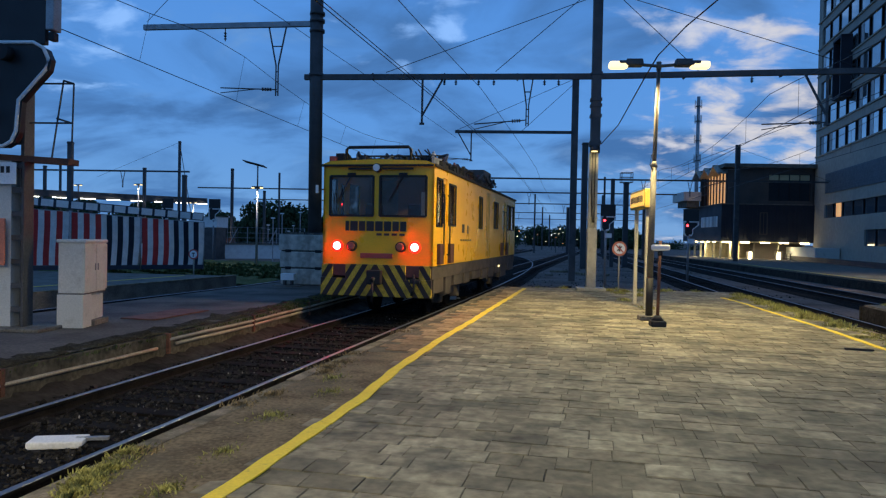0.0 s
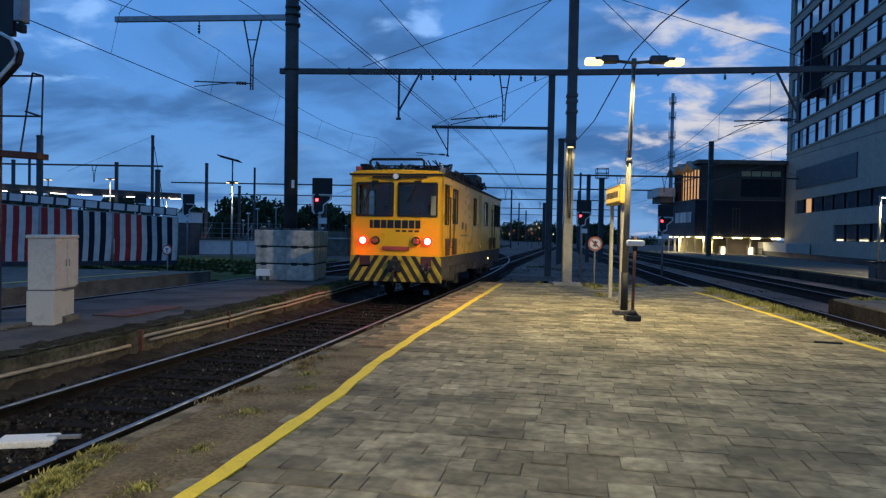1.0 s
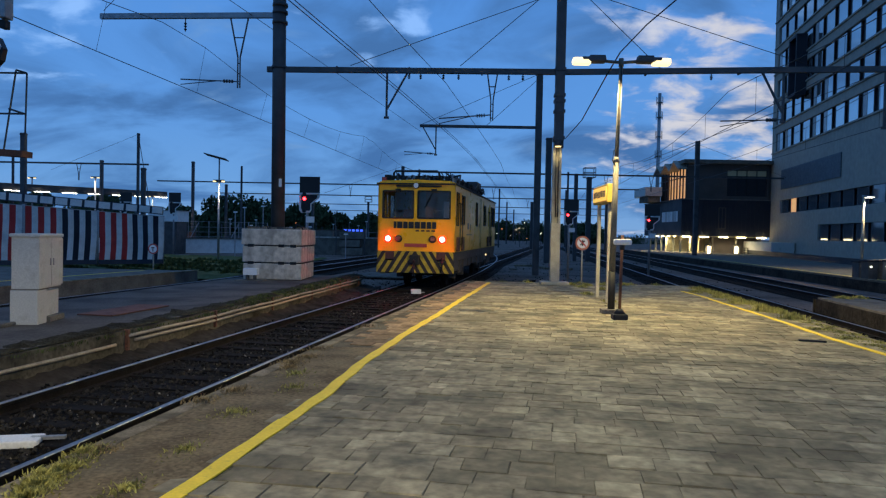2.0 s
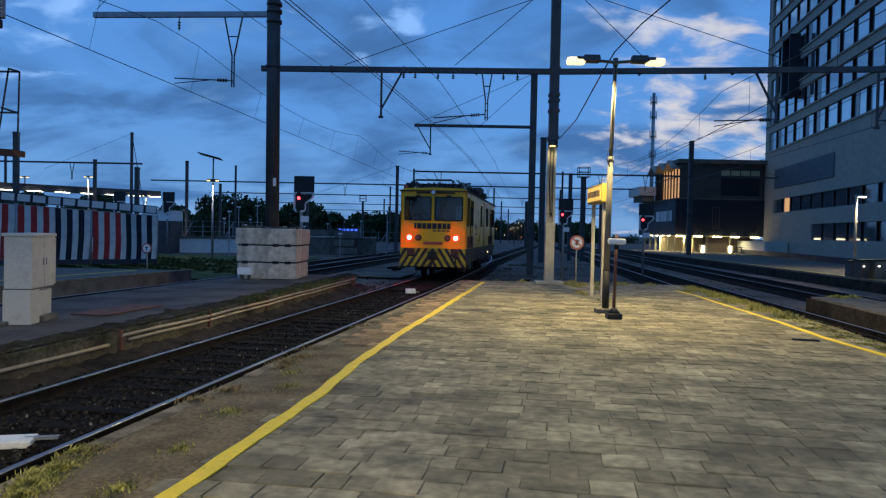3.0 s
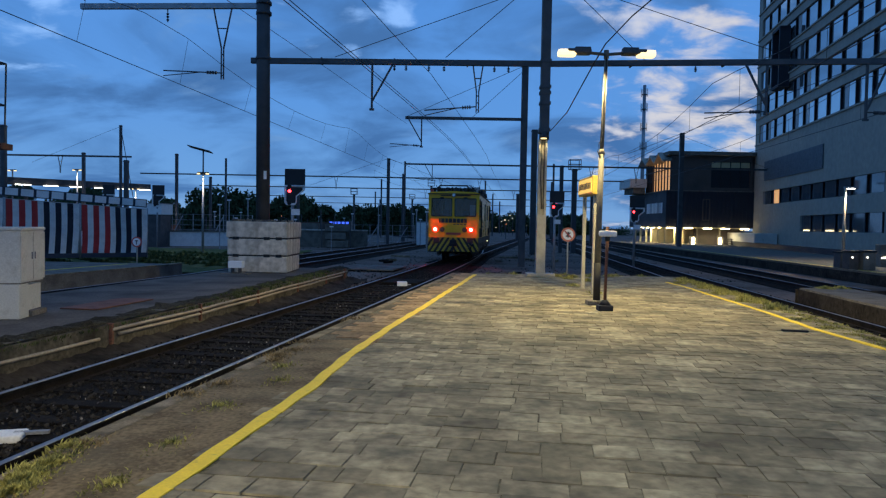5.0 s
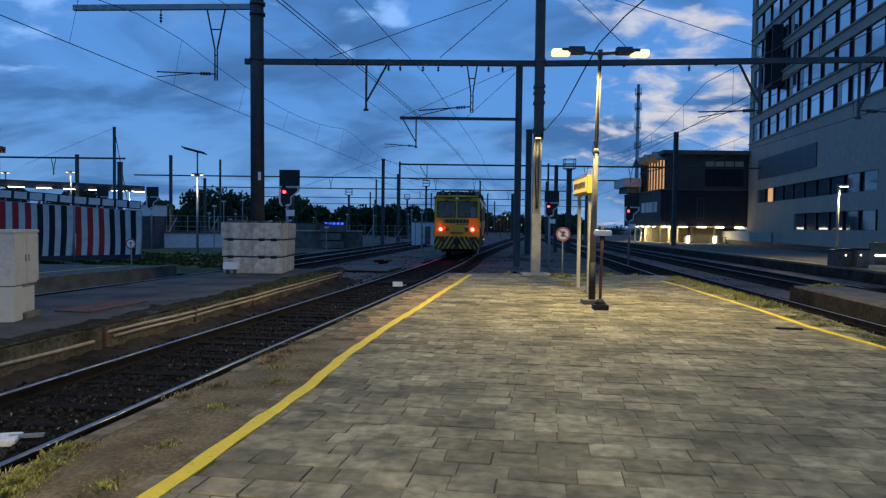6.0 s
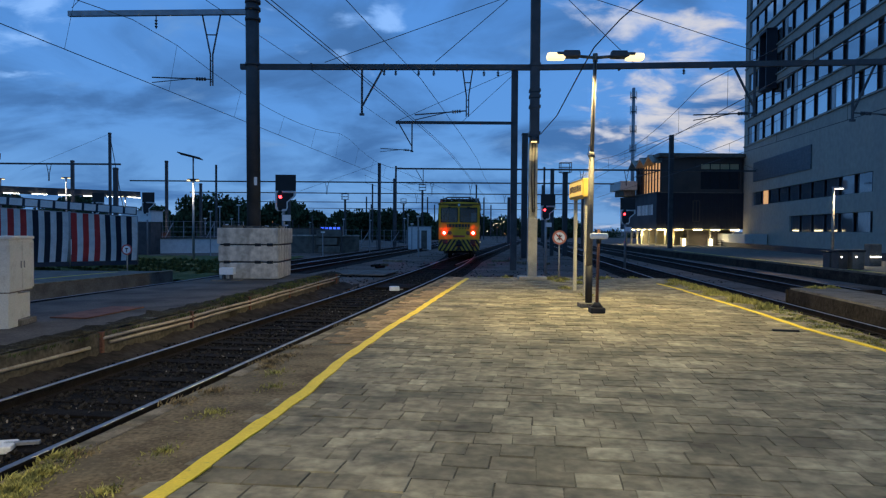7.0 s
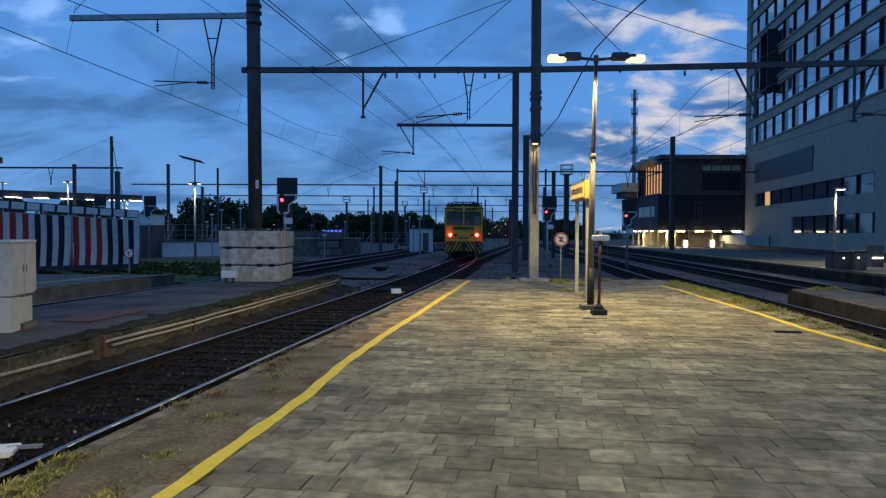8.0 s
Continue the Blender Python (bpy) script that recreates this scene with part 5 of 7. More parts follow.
        box(bm, (sg * (HALF - 0.05), LEN / 2, z0 - 0.16), (0.08, LEN, 0.32), bevel=0.01)
        part("side_sill", bm, "frame", t, "grey-brown side sill")
        rnd = random.Random(9 + sg)
        y = 0.25
        while y < LEN - 1.2:
            w = rnd.uniform(0.5, 1.5)
            h = rnd.uniform(0.25, 0.5)
            bm = B(); box(bm, (sg * (HALF - 0.22), y + w / 2, z0 - 0.32 - h / 2), (0.38, w, h), bevel=0.02)
            part("equipment_box", bm, "frame", t)
            y += w + rnd.uniform(0.05, 0.4)
    bm = B(); box(bm, (0, LEN - 0.03, (z0 + z1) / 2), (2 * HALF, 0.06, z1 - z0)); part("front_wall", bm, "yellow", t)
    bm = B(); box(bm, (0, LEN / 2, z0 - 0.05), (2 * HALF - 0.2, LEN - 0.1, 0.12)); part("floor_frame", bm, "frame", t)
    # roof, slightly arched, with gutter
    bm = B()
    prof = [(-HALF - 0.02, 0.0), (HALF + 0.02, 0.0), (HALF + 0.02, 0.05), (HALF - 0.18, 0.13), (0, 0.17), (-HALF + 0.18, 0.13), (-HALF - 0.02, 0.05)]
    sweep(bm, lambda y: 0.0, -0.05, LEN + 0.03, 20, [(o, z1 + z) for o, z in prof])
    part("roof", bm, "yellow", t, "yellow arched roof")
    bm = B()
    for s in (-1, 1):
        beam(bm, (s * (HALF + 0.03), -0.04, z1 + 0.03), (s * (HALF + 0.03), LEN, z1 + 0.03), 0.05, 0.06)
    beam(bm, (-HALF, -0.06, z1 + 0.02), (HALF, -0.06, z1 + 0.02), 0.05, 0.05)
    part("gutter", bm, "dark", t)
    # bulkhead behind the cab and the things inside that show through the glass
    bm = B(); box(bm, (0.25, 2.7, 2.45), (2.1, 0.05, 2.2)); part("bulkhead", bm, "interior", t)
    bm = B(); box(bm, (0, 0.35, 2.25), (2.5, 0.5, 0.35), bevel=0.05); part("driver_desk", bm, "dark", t)
    for x in (-0.55, 0.6):
        bm = B(); box(bm, (x, 1.2, 2.05), (0.5, 0.5, 0.14), bevel=0.05); box(bm, (x, 1.42, 2.45), (0.48, 0.12, 0.75), bevel=0.05); box(bm, (x, 1.2, 1.7), (0.12, 0.12, 0.6)); part("seat", bm, "maroon", t, "dark red driver seat")
    bm = B(); box(bm, (0.55, 1.75, 2.5), (1.1, 0.06, 2.2)); part("partition", bm, "wood", t, "brown inner partition")
    bm = B(); box(bm, (1.0, 1.2, 2.75), (0.42, 0.3, 0.75), bevel=0.02); part("locker", bm, "white", t, "pale locker inside the cab")
    # brand lettering stands as plain dark bars
    xs = -0.80
    for k, w in enumerate((0.09, 0.19, 0.16, 0.19, 0.19, 0.18, 0.16, 0.15)):
        bm = B(); box(bm, (xs + w / 2, -0.006, 2.235), (w, 0.010, 0.235)); part("brand_bar", bm, "text", t)
        xs += w + 0.03
    bm = B()
    for k in range(4):
        box(bm, (0.05 + 0.19 * k, -0.006, 2.04), (0.13, 0.008, 0.055))
    part("slogan_bar", bm, "maroon", t)
    # lamps on the rear
    for x in (-0.99, 0.95):
        # the rim glows in place of the halo around the lens
        bm = B(); rod(bm, (x, 0.0, 1.75), (x, -0.06, 1.75), 0.135, seg=24); r = part("tail_lamp", bm, "tail_ring", t, "round red tail lamp with a glowing halo rim")
        bm = B(); rod(bm, (x, -0.061, 1.75), (x, -0.10, 1.75), 0.095, 0.085, seg=24); part("lens", bm, "tail", r, "brightly glowing red lens")
    for x in (-0.62, 0.60):
        bm = B(); rod(bm, (x, 0.0, 1.75), (x, -0.09, 1.75), 0.13, 0.12, seg=20); r = part("headlamp", bm, "dark", t, "unlit round headlamp")
        bm = B(); rod(bm, (x, -0.091, 1.75), (x, -0.11, 1.75), 0.10, 0.07, seg=20); part("lens", bm, "lens", r)
    bm = B(); rod(bm, (0, -0.02, 3.62), (0, -0.14, 3.62), 0.11, 0.10, seg=18); r = part("headlamp", bm, "dark", t, "round top headlamp")
    bm = B(); rod(bm, (0, -0.141, 3.62), (0, -0.15, 3.62), 0.085, seg=18); part("lens", bm, "white", r)
    bm = B()
    beam(bm, (-0.72, -0.09, 3.60), (-0.14, -0.09, 3.60), 0.04, 0.05); beam(bm, (0.14, -0.09, 3.60), (0.90, -0.09, 3.60), 0.04, 0.05)
    part("hand_bar", bm, "dark", t)
    bm = B(); box(bm, (0, -0.03, 1.53), (0.80, 0.05, 0.12), bevel=0.01); part("step_plate", bm, "red", t, "faded red step plate")
    # striped skirt: maroon upper band with a chevron block, full lower band
    bm = B(); box(bm, (0, -0.01, 1.17), (2 * HALF - 0.06, 0.10, 0.28), bevel=0.01); part("buffer_beam", bm, "maroon", t)
    bm = B(); box(bm, (0, -0.075, 1.14), (1.5, 0.05, 0.36), bevel=0.01); part("chevron_plate", bm, "chevron", t, "yellow and black striped plate")
    for s in (-1, 1):
        bm = B(); box(bm, (s * 1.22, -0.075, 1.15), (0.28, 0.05, 0.33), bevel=0.01); part("chevron_plate", bm, "chevron", t)
    bm = B(); box(bm, (0, -0.06, 0.77), (2 * HALF, 0.09, 0.42), bevel=0.015); part("skirt", bm, "chevron", t, "yellow and black striped skirt")
    bm = B(); box(bm, (0, -0.14, 1.02), (0.36, 0.2, 0.34), bevel=0.03); rod(bm, (0, -0.2, 1.0), (0, -0.36, 0.95), 0.05, seg=8); rod(bm, (0, -0.3, 0.9), (0, -0.3, 0.45), 0.03, seg=8); part("coupler", bm, "dark", t, "dark draw hook")
    bm = B()
    tube_along(bm, [(0.95, -0.11, 1.1), (1.0, -0.2, 0.95), (0.97, -0.2, 0.75), (0.92, -0.15, 0.62)], 0.035, 8)
    box(bm, (1.0, -0.14, 0.95), (0.24, 0.12, 0.10), bevel=0.02)
    part("brake_hose", bm, "dark", t)
    # wheels
    for y in (2.1, 4.3, 10.4, 12.6):
        ax = new("wheelset"); ax.parent = t; ax.matrix_basis = pose(0, y, 0.44)
        for s in (-1, 1):
            bm = B(); rod(bm, (s * 0.68, 0, 0), (s * 0.80, 0, 0), 0.44, seg=28); rod(bm, (s * 0.65, 0, 0), (s * 0.68, 0, 0), 0.47, seg=28); part("wheel", bm, "rail", ax)
        bm = B(); rod(bm, (-0.7, 0, 0), (0.7, 0, 0), 0.08, seg=10); part("axle", bm, "dark", ax)
    for y in (3.2, 11.5):
        for s in (-1, 1):
            bm = B(); box(bm, (s * 0.95, y, 0.52), (0.16, 3.3, 0.26), bevel=0.03)
            for d in (-1.1, 1.1):
                box(bm, (s * 1.0, y + d, 0.45), (0.24, 0.34, 0.34), bevel=0.03)
            part("bogie_frame", bm, "frame", t)
    # roof gear: cage, pantograph, insulators, walkway and side equipment
    zr = z1 + 0.15
    bm = B()
    tube_along(bm, [(-0.86, 0.15, zr - 0.10), (-0.86, 0.15, zr + 0.27), (-0.80, 0.15, zr + 0.33), (0.70, 0.15, zr + 0.33), (0.76, 0.15, zr + 0.27), (0.76, 0.15, zr - 0.10)], 0.04, 8)
    for x in (-0.86, 0.76):
        tube_along(bm, [(x, 0.15, zr + 0.20), (x, 0.9, zr - 0.05)], 0.025, 6)
    part("roof_cage", bm, "black", t, "dark tubular roof cage")
    bm = B(); box(bm, (-1.22, 0.2, zr + 0.04), (0.16, 0.16, 0.16), bevel=0.02); part("beacon", bm, "red", t, "small red beacon")
    bm = B()
    for x in (-0.55, 0.55):
        tube_along(bm, [(x, 1.0, zr), (x * 0.75, 2.6, zr + 0.32), (x * 0.4, 4.2, zr + 0.1)], 0.03, 6)
        tube_along(bm, [(x, 1.4, zr + 0.12), (x, 3.4, zr + 0.16)], 0.025, 6)
    for y in (1.2, 2.0, 2.8, 3.6):
        beam(bm, (-0.95, y, zr + 0.26 + 0.05 * math.sin(y * 3)), (0.95, y, zr + 0.26 + 0.04 * math.cos(y * 2)), 0.05, 0.04)
    for x in (-0.95, 0.95):
        tube_along(bm, [(x, 1.2, zr + 0.26), (x * 1.08, 2.0, zr + 0.33), (x, 3.6, zr + 0.24)], 0.025, 6)
    part("pantograph", bm, "dark", t, "folded dark pantograph")
    rnd = random.Random(21)
    for k in range(110):
        bm = B()
        y = rnd.uniform(0.6, 9.6)
        x = rnd.choice((-1, 1)) * rnd.uniform(0.55, 1.28)
        h = rnd.uniform(0.08, 0.30)
        box(bm, (x, y, zr - 0.06 + h / 2), (rnd.uniform(0.06, 0.22), rnd.uniform(0.1, 0.6), h), rnd.uniform(-20, 20))
        if k % 2:
            rod(bm, (x, y, zr), (x * rnd.uniform(0.5, 1.1), y + rnd.uniform(-1, 1), zr + rnd.uniform(0.15, 0.46)), 0.020, seg=6)
        part("roof_fitting", bm, ("dark", "steel", "maroon", "galv")[0 if k % 5 else (k // 5) % 4], t)
    # a tangle of bent conduits, springs and levers over the whole roof
    for k in range(105):
        y, x = 0.7 + 9.8 * rnd.random() ** 1.4, rnd.uniform(-0.2, 1.30) * (1 if k % 3 else -1)
        bm = B()
        p = [(x, y, zr - 0.05)]
        for q in range(rnd.randint(3, 5)):
            p.append((max(-1.35, min(1.35, p[-1][0] + rnd.uniform(-0.25, 0.25))), p[-1][1] + rnd.uniform(0.1, 0.5), zr + rnd.uniform(0.02, 0.34)))
        tube_along(bm, p, rnd.uniform(0.016, 0.042), 5)
        part("conduit", bm, "dark" if k % 4 else "steel", t)
    for k in range(7):
        y = 0.9 + 1.25 * k
        bm = B()
        rod(bm, (1.12, y, zr - 0.1), (1.12, y, zr + 0.3), 0.03, seg=8)
        for q in range(3):
            rod(bm, (1.12, y, zr + 0.05 + 0.08 * q), (1.12, y, zr + 0.09 + 0.08 * q), 0.08, 0.05, seg=10)
        part("roof_insulator", bm, "galv" if k % 3 == 0 else "maroon", t)
    bm = B(); box(bm, (0, 6.2, zr + 0.12), (1.7, 3.4, 0.10), bevel=0.02); part("work_platform", bm, "frame", t, "folded work platform")
    bm = B(); box(bm, (0.75, 8.7, zr + 0.28), (0.9, 1.5, 0.55), bevel=0.05); box(bm, (-0.5, 9.6, zr + 0.16), (0.8, 0.9, 0.35), bevel=0.04); part("roof_unit", bm, "steel", t, "dark boxy roof unit")
    bm = B()
    for s in (-1, 1):
        for z in (0.16,):
            tube_along(bm, [(s * 1.2, 2.5, zr + z), (s * 1.2, 9.5, zr + z)], 0.02, 6)
        for k in range(7):
            rod(bm, (s * 1.2, 2.5 + 1.16 * k, zr - 0.1), (s * 1.2, 2.5 + 1.16 * k, zr + 0.18), 0.022, seg=6)
    part("roof_rail", bm, "dark", t, "low roof hand rails")
    # small white marker light low on the side
    bm = B(); rod(bm, (HALF - 0.1, 10.6, 0.95), (HALF + 0.02, 10.6, 0.95), 0.04, seg=12); part("marker_light", bm, "lamp", t, "small white marker light")
    return t


CAR = rail_car()


def car_pose(y):
    """The car on its track with the rear face at y: it lies on the chord between its bogies."""
    a, b = y + 3.2, y + 11.4
    h = math.atan2(main_x(b) - main_x(a), b - a)
    back = Vector((main_x(a) - math.sin(h) * 3.2, a - math.cos(h) * 3.2, RAIL_Z))
    return Matrix.Translation(back) @ Matrix.Rotation(-h, 4, "Z")


# ---- buildings and background ----
def office_tower():
    """The tall office block: one long facade that runs beside the tracks, 80 m off at its far corner."""
    L, HT = 62.0, 44.0
    t = thing("office_tower", Matrix.Translation((34.3, 80.0, -0.45)) @ Matrix.Rotation(radians(-98.6), 4, "Z"), "tall grey office tower with long rows of windows", "building")
    # local x runs towards the viewer, local y into the block, so the wall's outer face is at y 0
    holes, strips, pitch = [], [], 2.88
    rows = [(11.75 + 2.9 * k, 1.95) for k in range(11)]
    for z, h in rows:
        strips.append((1.2, z, 1.2 + pitch * 20 - 0.3, z + h))
        for i in range(20):
            x = 1.3 + pitch * i
            holes.append((x, z, x + 2.05, z + h))
    low = [(3.75 + pitch * i, 4.93, 3.75 + pitch * i + 2.15, 6.34) for i in range(10)] + [(15.6 + 2.79 * i, 2.12, 15.6 + 2.79 * i + 2.1, 3.57) for i in range(6)]
    bm = B()
    holed_wall(bm, L, HT, strips + [(3.6, 4.93, 32.2, 6.34), (15.5, 2.12, 32.3, 3.57)], 0.35)
    part("wall", bm, "facade", t)
    bm = B(); box(bm, (L / 2, 9.2, HT / 2), (L, 17.6, HT)); part("core", bm, "panel", t)
    bm = B(); box(bm, (-0.02, 9.0, HT / 2), (0.3, 18.0, HT)); part("end_wall", bm, "facade", t)
    bm = B(); box(bm, (L / 2, 9, HT + 0.2), (L + 0.4, 18.4, 0.4)); part("roof", bm, "panel", t)
    rnd = random.Random(31)
    shared = {}
    for x0, a, x1, b in holes + low:
        w, h = round(x1 - x0, 2), round(b - a, 2)
        if (w, h) not in shared:
            bm = B()
            for p, q in (((0, 0), (w, 0)), ((0, h), (w, h)), ((0, 0), (0, h)), ((w, 0), (w, h))):
                beam(bm, (p[0], 0.15, p[1]), (q[0], 0.15, q[1]), 0.05, 0.05)
            f = mesh_of("window", bm, "panel")
            bm = B(); box(bm, (w / 2, 0.16, h / 2), (w, 0.02, h)); g = mesh_of("pane", bm, "win" if h > 1.8 else ("win_low" if h < 1.5 else "win_dark"))
            bm = B(); box(bm, (w * 0.22, 0.135, h / 2), (w * 0.36, 0.01, h * 0.94)); c = mesh_of("blind", bm, "curtain")
            shared[(w, h)] = (f, g, c)
        f, g, c = shared[(w, h)]
        wn = new("window", f); wn.parent = t; wn.matrix_basis = pose(x0, 0, a)
        pn = new("pane", g); pn.parent = wn
        if a > 9 and rnd.random() < 0.22:
            bl = new("blind", c); bl.parent = wn
    for z, h in rows:
        bm = B(); box(bm, (L / 2, -0.06, z - 0.10), (L, 0.14, 0.14)); part("sill_band", bm, "facade", t)
    bm = B()
    for k in range(9):
        box(bm, (12.4, -0.06, 7.56 + 0.23 * k), (16.8, 0.10, 0.21))
    part("louvre_panel", bm, "panel", t, "dark blue-grey louvre panel")
    # projecting dark bay
    bm = B()
    for z in (16.3, 21.9):
        box(bm, (9.8, -0.5, z), (2.5, 1.0, 0.25))
    for x in (8.65, 10.95):
        box(bm, (x, -0.5, 19.1), (0.2, 1.0, 5.6))
    box(bm, (9.8, -0.2, 19.1), (2.3, 0.2, 5.6))
    part("bay", bm, "navy", t, "dark projecting framed bay")
    bm = B(); box(bm, (9.6, -0.32, 17.5), (1.6, 0.04, 1.5)); part("bay_window", bm, "curtain", t)
    bm = B(); box(bm, (7.85, 0.12, 5.63), (1.5, 0.03, 1.36)); part("lit_window", bm, "warm", t, "warmly lit office window")
    bm = B(); box(bm, (2.9, -1.2, 1.12), (13.0, 2.2, 1.45), bevel=0.05); part("annex_box", bm, "cabinet", t, "pale low box at the wall foot")
    bm = B(); box(bm, (22, -2.2, 0.35), (44, 0.3, 1.1)); part("plinth_wall", bm, "navy", t, "dark low wall")


def station_annex():
    """Front wall on the y 0 line; the folded roof's gables look out over the tracks, down the side wall."""
    t = thing("station_building", pose(0, 80, 0), "dark two-storey station building over a lit concourse", "building")
    # upper storey: brown cladding with a wide dim glazing
    bm = B(); holed_wall(bm, 9.0, 3.9, [(4.4, 0.35, 8.85, 3.25)], 0.3)
    w = part("upper_wall", bm, "brown", t, "brown clad upper storey"); w.matrix_basis = pose(25.0, 0, 6.1)
    bm = B(); box(bm, (34.9, 5.6, 8.05), (1.8, 10.0, 3.9)); box(bm, (29.5, 10.6, 8.05), (9.0, 0.2, 3.9)); part("rear_block", bm, "brown", t)
    bm = B(); box(bm, (29.4, 5.2, 6.03), (9.6, 10.6, 0.12)); part("upper_floor", bm, "brown", t)
    bm = B(); box(bm, (30.5, 5.0, 10.22), (12.2, 11.4, 0.42), bevel=0.03); part("roof", bm, "dark_concrete", t, "pale flat roof edge")
    bm = B()
    for x in (29.4, 30.5, 31.6, 32.7, 33.85):
        beam(bm, (x, 0.12, 6.45), (x, 0.12, 9.35), 0.08, 0.10)
    for z in (6.45, 8.65, 9.35):
        beam(bm, (29.4, 0.12, z), (33.85, 0.12, z), 0.08, 0.10)
    fr = part("window_frame", bm, "dark", t)
    for k in range(4):
        bm = B(); box(bm, (29.95 + 1.1 * k, 0.15, 7.55), (1.02, 0.02, 2.1)); part("pane", bm, "win_dark", fr)
        # upper panes: the dim light indoors is put into their colour
        bm = B(); box(bm, (29.95 + 1.1 * k, 0.15, 9.0), (1.02, 0.02, 0.62)); part("blind", bm, "room", fr, "dim yellowish upper pane")
    # middle storey: dark blue boards
    bm = B(); box(bm, (30.1, 8.0, 3.95), (11.4, 16, 4.1)); part("middle_storey", bm, "navy", t, "dark blue clad middle storey")
    bm = B()
    for k in range(20):
        box(bm, (24.62 + 0.48 * k, -0.02, 3.95), (0.44, 0.05, 4.02))
    part("cladding_board", bm, "navy", t)
    bm = B(); box(bm, (29.2, -0.05, 6.03), (9.7, 0.12, 0.10)); box(bm, (24.36, 8, 6.03), (0.12, 16, 0.10)); part("drip_edge", bm, "dark_concrete", t)
    bm = B()
    for x in (28.55, 29.3):
        beam(bm, (x, -0.06, 2.75), (x, -0.06, 5.1), 0.10, 0.10)
    for z in (2.75, 5.1):
        beam(bm, (28.55, -0.06, z), (29.3, -0.06, z), 0.10, 0.10)
    beam(bm, (28.92, -0.06, 2.75), (28.92, -0.06, 5.1), 0.06, 0.08)
    part("narrow_window", bm, "brown", t, "narrow brown framed window")
    for k in range(9):
        bm = B(); box(bm, (24.36, 1.5 + 0.72 * k, 4.1), (0.06, 0.5, 1.2)); part("side_window", bm, "curtain", t, "small pale side window")
    # gabled bays of the folded roof, glazed and lit in the two near ones
    for k in range(3):
        y0 = 0.15 + 3.45 * k
        bm = B()
        pts = ((0.0, 9.35), (1.72, 10.30), (3.45, 9.35))
        for (ya, za), (yb, zb) in zip(pts[:-1], pts[1:]):
            lo = [bm.verts.new(p) for p in ((23.9, y0 + ya, za), (28.0, y0 + ya, za), (28.0, y0 + yb, zb), (23.9, y0 + yb, zb))]
            hi = [bm.verts.new(v.co + Vector((0, 0, 0.20))) for v in lo]
            bm.faces.new(lo); bm.faces.new(hi[::-1])
            for i in range(4):
                bm.faces.new((lo[i], hi[i], hi[(i + 1) % 4], lo[(i + 1) % 4]))
        bmesh.ops.recalc_face_normals(bm, faces=bm.faces[:])
        part("roof_fold", bm, "pale_steel", t, "folded roof gable")
        for q in (0.0, 1.15, 2.3):
            bm = B(); beam(bm, (24.9, y0 + q, 6.1), (24.9, y0 + q, 9.55 + (0.3 if q else -0.1)), 0.14, 0.14); part("mullion", bm, "brown", t)
        bm = B(); beam(bm, (24.9, y0, 8.55), (24.9, y0 + 3.45, 8.55), 0.10, 0.10); part("transom", bm, "brown", t)
        if k < 2:
            bm = B()
            vs = [bm.verts.new((25.05 + dx, y0 + y, z)) for dx in (0, 0.04) for y, z in ((0.02, 6.1), (3.43, 6.1), (3.43, 9.36), (1.72, 10.28), (0.02, 9.36))]
            bm.faces.new(vs[:5]); bm.faces.new(vs[5:][::-1])
            for i in range(5):
                bm.faces.new((vs[i], vs[(i + 1) % 5], vs[5 + (i + 1) % 5], vs[5 + i]))
            bmesh.ops.recalc_face_normals(bm, faces=bm.faces[:])
            part("lit_glazing", bm, "warm", t, "warmly lit tall glazing")
    # balcony box at the far end of the side wall
    bm = B(); box(bm, (23.35, 10.7, 7.3), (2.1, 5.5, 1.1), bevel=0.03); part("balcony", bm, "cabinet", t, "pale grey projecting balcony")
    bm = B(); box(bm, (23.6, 10.7, 6.4), (1.5, 4.5, 0.7)); part("balcony_bracket", bm, "dark_concrete", t)
    # open ground floor
    bm = B(); box(bm, (27.0, 6.0, 0.7), (5.2, 0.2, 2.5)); part("concourse_wall", bm, "room", t, "yellow-lit concourse wall")
    bm = B(); box(bm, (31.2, 2.4, 0.7), (5.6, 0.2, 2.5)); part("kiosk_wall", bm, "brown", t, "brown kiosk wall under the building")
    bm = B(); box(bm, (29.2, 8.0, 1.86), (9.55, 16, 0.08)); part("soffit", bm, "room", t)
    bm = B(); box(bm, (29.2, 5.0, -0.40), (11.0, 14, 0.28)); part("concourse_floor", bm, "dark_concrete", t)
    for k in range(6):
        bm = B(); box(bm, (24.55, 0.4 + 2.6 * k, 0.75), (0.20, 0.24, 2.3)); part("column", bm, "room", t)
    # left columns carry the lamplit yellow in their colour, right ones a dim grey
    for x in (25.7, 26.7, 28.3, 30.9, 33.6):
        bm = B(); box(bm, (x, 0.9, 0.75), (0.18, 0.2, 2.3)); part("column", bm, "room" if x < 28 else "dark_concrete", t)
    for x in (25.0, 26.95, 29.1, 31.1, 33.3):
        bm = B(); box(bm, (x, -0.15, 1.80), (0.95, 0.16, 0.12), bevel=0.02); part("tube_light", bm, "warm_tube", t, "bright tube light")
    for k in range(5):
        bm = B(); box(bm, (24.3, 2.0 + 2.4 * k, 1.80), (0.12, 0.7, 0.08)); part("tube_light", bm, "warm_tube", t)
    for x in (27.3, 30.3):
        bm = B(); box(bm, (x, -0.9, 0.25), (0.30, 0.2, 1.05), bevel=0.05); part("light_panel", bm, "warm_tube", t, "bright upright light panel")
